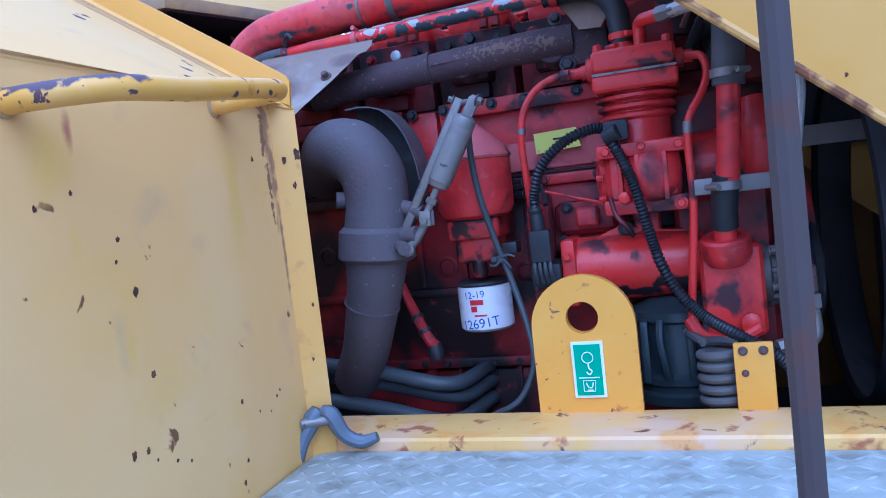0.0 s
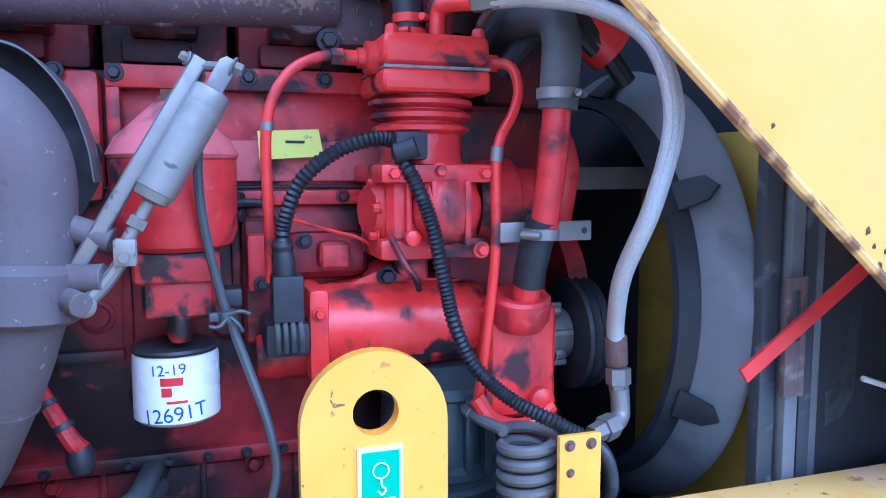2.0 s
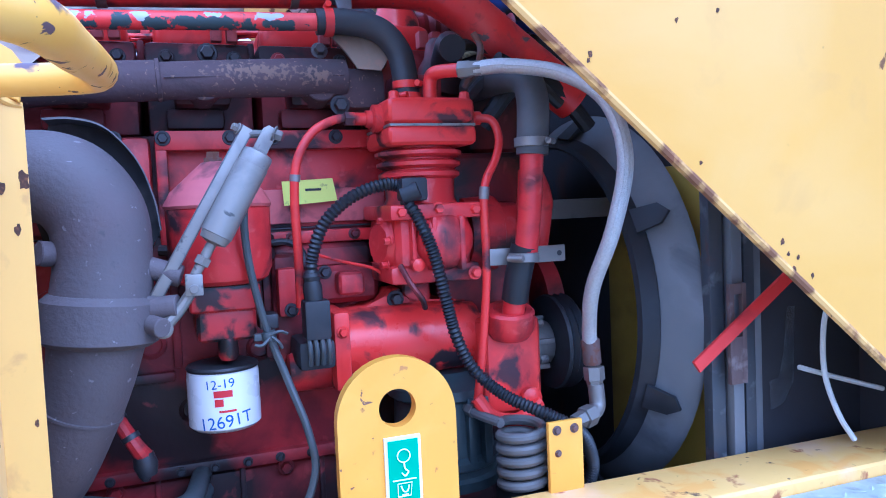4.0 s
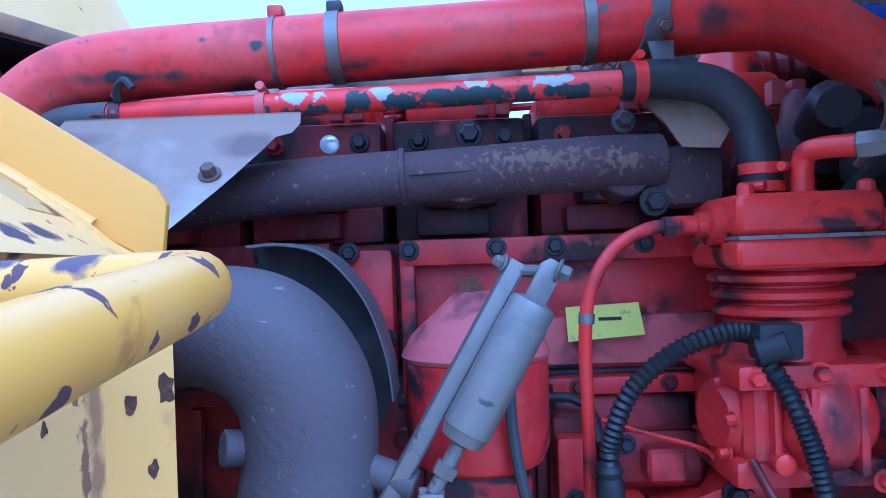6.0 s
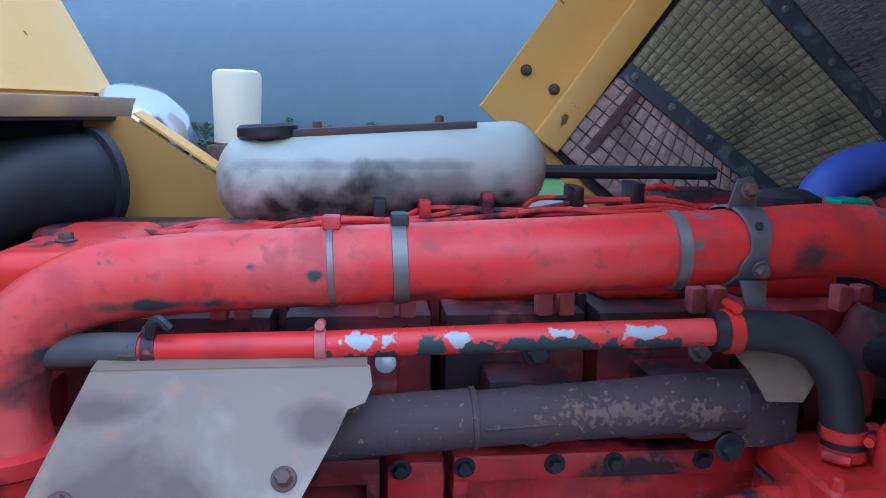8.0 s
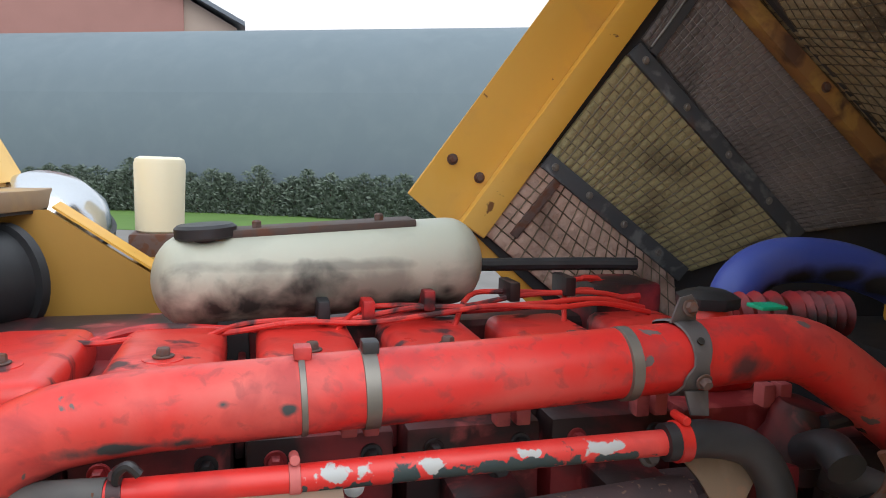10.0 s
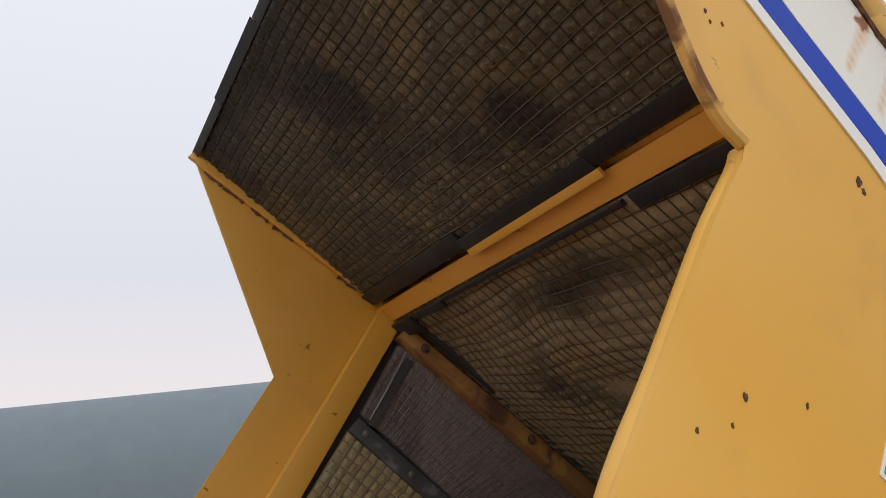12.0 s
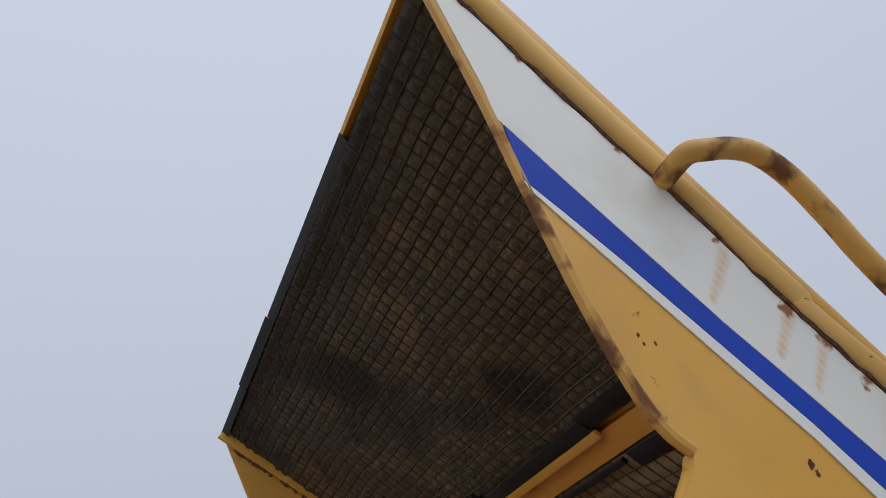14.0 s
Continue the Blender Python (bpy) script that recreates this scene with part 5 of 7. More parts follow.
def build_pump():
    p = thing("water_pump", "red coolant pump housing with a black belt pulley", "pump", (0.4, 0.2, 1.5))
    bm = B()
    lathe(bm, (0.245, 0.205, 1.583), (1, 0, 0), [(0, 0.045), (0.008, 0.055), (0.14, 0.056), (0.22, 0.050)], 12)
    part("barrel", bm, M_RED_GREASE, p)
    bm = B()
    box(bm, 0.238, 0.262, 0.145, 0.27, 1.528, 1.640, 0.008)
    part("end_flange", bm, M_RED_CLEAN, p)
    bm = B()
    lathe(bm, (0.242, 0.205, 1.553), (-1, 0, 0), [(0, 0.030), (0.05, 0.029), (0.06, 0.024)], 18)
    part("inlet_spigot", bm, M_RED, p)
    bm = B()
    plate(bm, [(0.27, 0.2, 1.632), (0.32, 0.2, 1.640), (0.337, 0.2, 1.660), (0.352, 0.2, 1.660), (0.362, 0.2, 1.636), (0.46, 0.2, 1.642), (0.46, 0.2, 1.60), (0.27, 0.2, 1.60)], (0, 0.06, 0), 0.006)
    part("mounting_ear", bm, M_RED_CLEAN, p)
    bolt(p, (0.343, 0.2, 1.645), (0, -1, 0), 0.009, 0.010, M_BOLT)
    bolt(p, (0.25, 0.145, 1.612), (0, -1, 0), 0.006, 0.008, M_RED_CLEAN)
    bm = B()
    box(bm, 0.452, 0.545, 0.125, 0.27, 1.468, 1.612, 0.014, 3)
    part("volute", bm, M_RED_CLEAN, p)
    bm = B()
    lathe(bm, (0.494, 0.130, 1.586), (-0.05, -0.25, 1), [(0, 0.030), (0.012, 0.037), (0.038, 0.037), (0.042, 0.033), (0.042, 0.024), (0.036, 0.022)], 28)
    part("thermostat_collar", bm, M_RED, p)
    bm = B()
    tube(bm, [(0.43, 0.11, 1.505), (0.45, 0.10, 1.478), (0.49, 0.10, 1.468), (0.53, 0.11, 1.485)], 0.010, 10)
    part("bottom_pipe", bm, M_RED_CLEAN, p)
    bm = B()
    lathe(bm, (0.520, 0.122, 1.492), (0, -1, 0), [(0, 0.016), (0.01, 0.016), (0.014, 0.010)], 12)
    part("blank_plug", bm, M_RED_CLEAN, p)
    bm = B()
    lathe(bm, (0.545, 0.20, 1.555), (1, 0, 0), [(0, 0.052), (0.01, 0.052), (0.014, 0.040), (0.045, 0.034), (0.05, 0.02)], 24)
    hub = part("bearing_housing", bm, M_ALU, p, "bare grey bearing housing")
    for k in range(5):
        a = k * 1.257 + 0.4
        bm = B()
        box(bm, 0.555, 0.585, 0.20 + 0.040 * math.cos(a) - 0.004, 0.20 + 0.040 * math.cos(a) + 0.004, 1.555 + 0.040 * math.sin(a) - 0.004, 1.555 + 0.040 * math.sin(a) + 0.004, 0.002)
        part("housing_rib", bm, M_ALU, hub)
        bolt(hub, (0.555, 0.20 + 0.047 * math.cos(a + 0.6), 1.555 + 0.047 * math.sin(a + 0.6)), (1, 0, 0), 0.006, 0.012, M_STEEL)
    bm = B()
    lathe(bm, (0.592, 0.20, 1.555), (1, 0, 0), [(0, 0.03), (0.001, 0.074), (0.006, 0.076), (0.012, 0.069), (0.018, 0.076), (0.024, 0.069), (0.030, 0.076), (0.034, 0.074), (0.035, 0.02)], 40)
    part("belt_pulley", bm, M_RUBBER, p, "black grooved pulley")
    bm = B()
    lathe(bm, (0.60, 0.30, 1.60), (1, 0, 0), [(0, 0.02), (0.001, 0.10), (0.03, 0.10), (0.031, 0.02)], 40)
    part("second_pulley", bm, M_RED_DARK, p)
    # coolant riser
    r = thing("coolant_riser", "red riser tube with black hose ends and steel clamps", "pipe", (0.5, 0.08, 1.6))
    bm = B()
    tube(bm, [(0.494, 0.117, 1.598), (0.493, 0.106, 1.632), (0.494, 0.096, 1.660)], 0.0165, 16)
    part("lower_tube", bm, M_RED, r)
    bm = B()
    tube(bm, [(0.4935, 0.103, 1.642), (0.494, 0.092, 1.672), (0.500, 0.078, 1.72)], 0.0192, 16)
    part("lower_hose", bm, M_RUBBER, r)
    bm = B()
    tube(bm, [(0.500, 0.078, 1.70), (0.508, 0.072, 1.78), (0.513, 0.07, 1.86)], 0.0165, 18)
    part("riser_tube", bm, M_RED, r)
    bm = B()
    tube(bm, [(0.513, 0.07, 1.845), (0.516, 0.07, 1.89), (0.519, 0.076, 1.925), (0.520, 0.098, 1.952), (0.517, 0.15, 1.965), (0.50, 0.26, 1.965)], 0.0225, 16)
    part("upper_hose", bm, M_HOSE_DUSTY, r, "dusty black hose end")
    clamp(r, (0.5125, 0.07, 1.862), (0.02, 0, 1), 0.0225, 0.013, M_STEEL, (0.7, -0.7, 0))
    clamp(r, (0.4985, 0.079, 1.703), (0.02, 0, 1), 0.0195, 0.013, M_STEEL, (-0.8, -0.6, 0))
    bm = B()
    box(bm, 0.455, 0.575, 0.098, 0.102, 1.692, 1.716, 0.002)
    part("support_strap", bm, M_STEEL, r)
    bm = B()
    lathe(bm, (0.565, 0.099, 1.704), (0, -1, 0), [(0, 0.004), (0.0012, 0.004)], 12)
    part("strap_hole", bm, M_BOLT, r)
    bm = B()
    tube(bm, [(0.55, 0.15, 1.70), (0.552, 0.145, 1.78), (0.548, 0.15, 1.83)], [0.02, 0.028, 0.018], 14)
    part("rear_tube", bm, M_RED, r)


build_pump()


def text_mesh(body, size):
    cu = bpy.data.curves.new("writing", "FONT")
    cu.body, cu.size, cu.align_x, cu.align_y = body, size, "CENTER", "CENTER"
    ob = new("writing", cu)
    dg = bpy.context.evaluated_depsgraph_get()
    me = bpy.data.meshes.new_from_object(ob.evaluated_get(dg))
    bpy.data.objects.remove(ob)
    bm = B()
    bm.from_mesh(me)
    bpy.data.meshes.remove(me)
    return bm


def build_filters():
    f = thing("oil_filter", "white spin-on oil filter with blue handwriting", "oil filter", (0.091, 0.187, 1.494))
    cx, cy, r = 0.091, 0.187, 0.0475
    bm = B()
    lathe(bm, (cx, cy, 1.493), (0, 0, 1), [(0, 0.030), (0.002, 0.042), (0.007, r), (0.074, r), (0.079, r - 0.001), (0.081, 0.044)], 48)
    can = part("canister", bm, M_WHITE, f)
    bm = B()
    lathe(bm, (cx, cy, 1.574), (0, 0, 1), [(0, 0.0465), (0.003, 0.048), (0.006, 0.046), (0.008, 0.04)], 40)
    part("seal_rim", bm, M_BOLT, f)
    def wrap(bm, dx, dz, tilt=0.0):
        for v in bm.verts:
            x, z = v.co.x * math.cos(tilt) - v.co.y * math.sin(tilt) + dx, v.co.x * math.sin(tilt) + v.co.y * math.cos(tilt) + dz
            a = x / r - math.pi / 2 - 0.12
            v.co = Vector((cx + (r + 0.0006) * math.cos(a), cy + (r + 0.0006) * math.sin(a), 1.533 + z))
        return bm
    part("handwriting", wrap(text_mesh("12691T", 0.023), 0.004, -0.023, 0.10), M_INK_BLUE, can, "blue handwritten number")
    part("handwriting", wrap(text_mesh("12-19", 0.017), -0.002, 0.027, 0.06), M_INK_BLUE, can, "blue handwritten date")
    bm = B()
    for x0, x1, z0, z1 in ((-0.012, 0.012, 0.010, 0.019), (-0.011, 0.0, -0.002, 0.008), (-0.006, 0.016, -0.010, -0.007)):
        n = 6
        for k in range(n):
            a, b = x0 + (x1 - x0) * k / n, x0 + (x1 - x0) * (k + 1) / n
            bm.faces.new([bm.verts.new(q) for q in ((a, z0, 0), (b, z0, 0), (b, z1, 0), (a, z1, 0))])
    part("print_mark", wrap(bm, 0.002, 0.0), M_INK_RED, can, "red printed mark")

    c = thing("centrifuge_filter", "red centrifugal oil cleaner with a conical lid", "oil cleaner", (0.097, 0.17, 1.60))
    bm = B()
    lathe(bm, (0.097, 0.172, 1.69), (0, 0, 1), [(0, 0.050), (0.006, 0.060), (0.02, 0.066), (0.098, 0.067), (0.102, 0.064)], 40)
    part("bowl", bm, M_RED, c)
    bm = B()
    lathe(bm, (0.097, 0.172, 1.79), (0, 0, 1), [(0, 0.0675), (0.004, 0.0695), (0.008, 0.0675), (0.022, 0.060), (0.055, 0.024), (0.060, 0.018), (0.062, 0.010)], 40)
    part("lid", bm, M_RED_PINK, c, "sun-faded conical lid")
    bm = B()
    lathe(bm, (0.094, 0.170, 1.850), (0, 0, 1), [(0, 0.013), (0.006, 0.013), (0.0065, 0.009), (0.014, 0.009)], 6)
    part("lid_nut", bm, M_RUSTY_BOLT, c)
    bm = B()
    box(bm, 0.052, 0.142, 0.13, 0.27, 1.655, 1.692, 0.008, 3)
    box(bm, 0.060, 0.136, 0.14, 0.27, 1.615, 1.66, 0.010, 3)
    part("filter_head", bm, M_RED_OIL, c)
    bm = B()
    lathe(bm, (0.098, 0.150, 1.590), (0, 0, 1), [(0, 0.010), (0.008, 0.014), (0.03, 0.012)], 14)
    part("drain_stub", bm, M_RED_OIL, c)
    bm = B()
    box(bm, 0.14, 0.165, 0.15, 0.19, 1.625, 1.645, 0.003)
    part("side_tab", bm, M_BOLT, c)


build_filters()


def build_cable():
    w = thing("sensor_cable", "grey sheathed cable tied beside the filter", "cable", (0.15, 0.1, 1.38))
    bm = B()
    tube(bm, [(0.128, 0.06, 1.83), (0.122, 0.085, 1.78), (0.126, 0.10, 1.72), (0.140, 0.112, 1.65), (0.150, 0.115, 1.615), (0.168, 0.105, 1.56), (0.186, 0.085, 1.50), (0.190, 0.07, 1.45), (0.165, 0.06, 1.40), (0.12, 0.06, 1.375), (0.08, 0.10, 1.35)], 0.0052, 10)
    part("sheath", bm, M_WIRE, w)
    bm = B()
    ring_band(bm, (0.147, 0.114, 1.622), (0.2, 0, -1), 0.006, 0.0095, 0.012, 12)
    box(bm, 0.128, 0.146, 0.112, 0.122, 1.616, 1.626, 0.003)
    tie = part("cable_tie", bm, M_WIRE, w)
    for pts in ([(0.147, 0.106, 1.624), (0.160, 0.104, 1.628), (0.170, 0.106, 1.624)], [(0.147, 0.106, 1.620), (0.137, 0.104, 1.612), (0.128, 0.106, 1.613)], [(0.150, 0.106, 1.622), (0.158, 0.102, 1.614), (0.162, 0.104, 1.606)]):
        bm = B()
        tube(bm, pts, 0.0022, 6)
        part("tie_tail", bm, M_WIRE, tie)


build_cable()


def build_exhaust():
    x = thing("exhaust_elbow", "scaled grey cast-iron exhaust elbow with a collar", "exhaust pipe", (-0.05, 0.06, 1.45))
    bm = B()
    tube(bm, [(-0.22, 0.24, 1.80), (-0.165, 0.15, 1.822), (-0.115, 0.085, 1.833), (-0.068, 0.060, 1.822), (-0.040, 0.055, 1.785), (-0.036, 0.053, 1.735), (-0.042, 0.050, 1.68)], [0.046, 0.048, 0.051, 0.053, 0.053, 0.052, 0.055], 28, 8)
    part("elbow", bm, M_IRON, x)
    bm = B()
    lathe(bm, (-0.041, 0.050, 1.698), (-0.10, 0, -1), [(0, 0.054), (0.008, 0.062), (0.050, 0.064), (0.056, 0.056), (0.058, 0.046)], 32)
    part("collar", bm, M_IRON, x)
    bm = B()
    tube(bm, [(-0.048, 0.052, 1.65), (-0.060, 0.058, 1.60), (-0.082, 0.072, 1.54), (-0.112, 0.10, 1.48), (-0.16, 0.15, 1.42)], [0.052, 0.047, 0.043, 0.041, 0.041], 24)
    part("down_pipe", bm, M_IRON, x)
    bm = B()
    ring_band(bm, (-0.072, 0.065, 1.568), (-0.35, 0.2, -1), 0.0455, 0.0475, 0.004)
    part("pipe_seam", bm, M_IRON, x)
    for p, q, r in (((-0.02, 0.05, 1.735), (0.045, 0.04, 1.712), 0.013), ((-0.02, 0.04, 1.675), (0.040, 0.02, 1.680), 0.014), ((-0.08, 0.04, 1.745), (-0.098, 0.03, 1.748), 0.014), ((0.0, 0.03, 1.665), (0.022, 0.0, 1.660), 0.011)):
        bm = B()
        cyl(bm, p, q, r, 14)
        part("lever_shaft", bm, M_IRON, x)
    bm = B()
    line = [Vector(p) for p in curve_points([(-0.095, 0, 1.900), (-0.066, 0, 1.901), (-0.036, 0, 1.894), (-0.014, 0, 1.876), (0.007, 0, 1.845), (0.021, 0, 1.802), (0.026, 0, 1.765)], 6)]
    rows = [[bm.verts.new((p.x * k + -0.04 * (1 - k), y, p.z * k + 1.80 * (1 - k))) for k, y in ((1.0, 0.098), (0.975, 0.098), (0.975, 0.165), (1.0, 0.165))] for p in line]
    for one, two in zip(rows, rows[1:]):
        for j in range(4):
            bm.faces.new((one[j], one[(j + 1) % 4], two[(j + 1) % 4], two[j]))
    bm.faces.new(rows[0])
    bm.faces.new(rows[-1])
    sh = part("curved_shield", bm, M_STRAP, x, "thin curved heat shield")
    bm = B()
    plate(bm, [(p.x * 0.985 - 0.0006, 0.150, p.z * 0.985 + 0.027) for p in line] + [(0.0, 0.150, 1.72), (-0.10, 0.150, 1.72), (-0.12, 0.150, 1.80)], (0, 0.003, 0))
    part("shield_back", bm, M_SHIELD_DARK, sh)

    s = thing("brake_actuator", "grey exhaust-brake cylinder beside a flat channel bar", "actuator", (0.08, 0.03, 1.66))
    p, q = Vector((0.128, 0.030, 1.880)), Vector((0.016, 0.030, 1.690))
    d = (q - p).normalized()
    n = d.cross(Vector((0, 1, 0))).normalized()
    bm = B()
    w = n * 0.0072
    plate(bm, [p + w, q + w, q - w, p - w], (0, 0.003, 0), 0.001)
    bar = part("channel_bar", bm, M_STEEL, s)
    for k in (1, -1):
        bm = B()
        plate(bm, [p + w * k, q + w * k, q + w * k * 0.72, p + w * k * 0.72], (0, 0.014, 0), 0.0005)
        part("channel_flange", bm, M_STRAP, bar)
    a, b = Vector((0.139, 0.024, 1.852)), Vector((0.079, 0.022, 1.748))
    c = (b - a).normalized()
    h = (b - a).length
    bm = B()
    lathe(bm, a, b - a, [(0, 0.008), (0.003, 0.0165), (0.007, 0.0178), (0.018, 0.0178), (0.0185, 0.0185), (h - 0.012, 0.0185), (h - 0.0115, 0.0176), (h - 0.003, 0.0155), (h, 0.006)], 28)
    part("cylinder", bm, M_STEEL, s)
    bm = B()
    side = Vector((0, 1, 0)).cross(c).normalized() * 0.0085
    e0 = a + c * 0.004
    plate(bm, [e0 + side, e0 - side, e0 - side - c * 0.030, e0 - side * 0.5 - c * 0.036, e0 + side * 0.5 - c * 0.036, e0 + side - c * 0.030], (0, 0.007, 0), 0.001)
    part("end_lug", bm, M_STEEL, s)
    bm = B()
    cyl(bm, p - d * -0.008 + Vector((0, 0.006, 0)), a - c * 0.026 + Vector((0.006, 0.004, -0.003)), 0.0050, 10)
    part("pivot_pin", bm, M_ALU, s)
    bolt(s, a - c * 0.026 + Vector((0.004, 0.003, -0.002)), (0.9, -0.2, -0.4), 0.0068, 0.008, M_ALU)
    bolt(s, p + d * 0.006 + Vector((-0.008, 0.004, 0.004)), (-0.8, -0.3, 0.4), 0.0050, 0.006, M_ALU)
    bm = B()
    cyl(bm, b, b + c * 0.040, 0.0058, 12)
    rod = part("push_rod", bm, M_STEEL, s)
    bm = B()
    lathe(bm, b + c * 0.016, c, [(0, 0.006), (0.001, 0.0092), (0.010, 0.0092), (0.011, 0.006)], 6)
    part("lock_nut", bm, M_ALU, rod)
    foot = b + c * 0.040
    bm = B()
    for k in (-1, 1):
        box(bm, foot.x - 0.011, foot.x + 0.008, 0.0195 + k * 0.008 - 0.0022, 0.0195 + k * 0.008 + 0.0022, foot.z - 0.022, foot.z + 0.002, 0.0015)
    part("clevis", bm, M_STEEL, s)
    bm = B()
    cyl(bm, (foot.x - 0.002, 0.004, foot.z - 0.014), (foot.x - 0.002, 0.036, foot.z - 0.014), 0.0050, 12)
    part("clevis_pin", bm, M_ALU, s)
    bm = B()
    tube(bm, [(foot.x - 0.002, 0.020, foot.z - 0.014), (0.040, 0.018, 1.676), (0.024, 0.016, 1.660)], [0.0062, 0.0068, 0.0074], 10)
    part("lever_arm", bm, M_ALU, s)
    bm = B()
    lathe(bm, (0.021, 0.026, 1.657), (0.1, -1, 0), [(0, 0.0085), (0.002, 0.0105), (0.016, 0.0105), (0.018, 0.0075), (0.021, 0.0072)], 16)
    part("lower_pivot", bm, M_ALU, s)
    bm = B()
    cyl(bm, (0.004, 0.030, 1.686), (0.030, 0.026, 1.682), 0.0085, 14)
    part("bar_foot", bm, M_IRON, s)


build_exhaust()


def build_top():
    mf = thing("exhaust_manifold", "rust-brown exhaust manifold with flaking scale", "exhaust manifold", (0.1, 0.21, 1.93))
    bm = B()
    tube(bm, [(-0.20, 0.205, 1.945), (-0.08, 0.205, 1.957), (0.034, 0.207, 1.963)], [0.028, 0.027, 0.027], 20)
    part("rear_pipe", bm, M_MANI, mf)
    bm = B()
    tube(bm, [(0.030, 0.207, 1.9615), (0.12, 0.207, 1.966), (0.22, 0.21, 1.970), (0.285, 0.215, 1.970)], [0.0255, 0.026, 0.027, 0.028], 20)
    part("front_pipe", bm, M_MANI, mf)
    bm = B()
    ring_band(bm, (0.033, 0.207, 1.963), (1, 0, 0.05), 0.027, 0.0285, 0.006)
    part("slip_joint", bm, M_MANI, mf)
    bm = B()
    tube(bm, [(0.04, 0.1803, 1.963), (0.28, 0.187, 1.971)], 0.0015, 6)
    part("cast_seam", bm, M_MANI, mf)
    bm = B()
    box(bm, 0.275, 0.345, 0.20, 0.27, 1.925, 1.985, 0.012)
    part("end_flange", bm, M_MANI, mf)
    for k in range(6):
        x = -0.39 + 0.16 * k
        if x > -0.25 and x < 0.3:
            bm = B()
            cyl(bm, (x, 0.20, 1.960), (x, 0.26, 1.955), 0.024, 18)
            part("branch", bm, M_MANI, mf)
    bolt(mf, (0.256, 0.235, 2.014), (0, -1, 0.2), 0.0085, 0.009, M_STRAP)
    bolt(mf, (0.275, 0.20, 1.930), (0, -1, 0), 0.010, 0.010, M_BOLT)
    bolt(mf, (0.10, 0.255, 2.01), (0, -1, 0), 0.010, 0.012, M_BOLT)
    bm = B()
    lathe(bm, (-0.045, 0.25, 2.003), (0, -1, 0.1), [(0, 0.010), (0.006, 0.010), (0.008, 0.007)], 20)
    part("bright_plug", bm, M_GLASSY, mf, "bright round plug")

    br = thing("grey_bracket", "pale grey steel bracket behind the hose bend", "bracket", (0.3, 0.2, 1.98))
    bm = B()
    plate(bm, [(0.262, 0.205, 2.035), (0.345, 0.20, 2.035), (0.350, 0.19, 2.0), (0.335, 0.185, 1.978), (0.300, 0.185, 1.980), (0.285, 0.19, 2.005)], (0, 0.004, 0), 0.001)
    part("bracket_sheet", bm, M_SHIELD, br)

    hs = thing("heat_shield", "stained aluminium heat-shield sheet with four bolts", "heat shield", (-0.2, 0.13, 1.9))
    yz = lambda z: 0.104 + (z - 1.958) * 1.1
    outline = [(-0.285, 2.024), (-0.060, 2.024), (-0.058, 2.012), (-0.064, 2.002), (-0.078, 1.998), (-0.086, 1.985), (-0.112, 1.950), (-0.150, 1.905), (-0.165, 1.88), (-0.33, 1.88), (-0.318, 1.93)]
    bm = B()
    plate(bm, [(a, yz(b), b) for a, b in outline], (0, 0.0015, 0.001))
    sh = part("sheet", bm, M_SHIELD, hs)
    bm = B()
    plate(bm, [(-0.285, yz(2.024), 2.024), (-0.062, yz(2.024), 2.024), (-0.062, 0.215, 2.030), (-0.285, 0.215, 2.030)], (0, 0, 0.0015))
    part("folded_edge", bm, M_SHIELD, sh)
    for x, z in ((-0.125, 1.961), (-0.284, 1.952)):
        bolt(hs, (x, yz(z) - 0.001, z), (0, -0.75, 0.65), 0.0068, 0.008, M_RUSTY_BOLT)
    bolt(hs, (-0.085, 0.20, 2.031), (0, 0, 1), 0.008, 0.008, M_RUSTY_BOLT)
    bolt(hs, (-0.26, 0.20, 2.031), (0, 0, 1), 0.008, 0.008, M_RUSTY_BOLT)

    tp = thing("coolant_pipe", "thin red coolant pipe with paint flaking to grey", "pipe", (0, 0.2, 2.0))
    bm = B()
    tube(bm, [(-0.262, 0.205, 2.033), (-0.18, 0.202, 2.035), (-0.10, 0.20, 2.036)], 0.0125, 16)
    part("rear_section", bm, M_RED_FLAKE, tp)
    bm = B()
    tube(bm, [(-0.375, 0.245, 2.015), (-0.335, 0.225, 2.026), (-0.295, 0.210, 2.032), (-0.252, 0.205, 2.033)], 0.0148, 16)
    part("hose_end", bm, M_HOSE_DUSTY, tp, "black hose end")
    bm = B()
    tube(bm, [(-0.243, 0.198, 2.047), (-0.240, 0.192, 2.058), (-0.232, 0.188, 2.064), (-0.224, 0.188, 2.056)], 0.0042, 8)
    part("clip_hook", bm, M_BOLT, tp)
    bm = B()
    tube(bm, [(-0.105, 0.20, 2.036), (0.08, 0.197, 2.041), (0.262, 0.192, 2.045)], 0.0125, 16)
    part("flaking_section", bm, M_RED_FLAKE, tp, "pipe with flaking red paint")

    bm = B()
    tube(bm, [(0.245, 0.192, 2.045), (0.29, 0.190, 2.046), (0.335, 0.186, 2.035), (0.360, 0.180, 2.005), (0.366, 0.174, 1.97), (0.368, 0.170, 1.935)], 0.0185, 18)
    part("hose_bend", bm, M_RUBBER, tp, "black rubber hose bend")
    clamp(tp, (0.262, 0.192, 2.045), (1, 0, 0.02), 0.0185, 0.013, M_RED_CLEAN, (0, 0, 1))
    clamp(tp, (0.367, 0.172, 1.955), (0, 0, 1), 0.0185, 0.011, M_RED_CLEAN, (0.7, -0.7, 0))
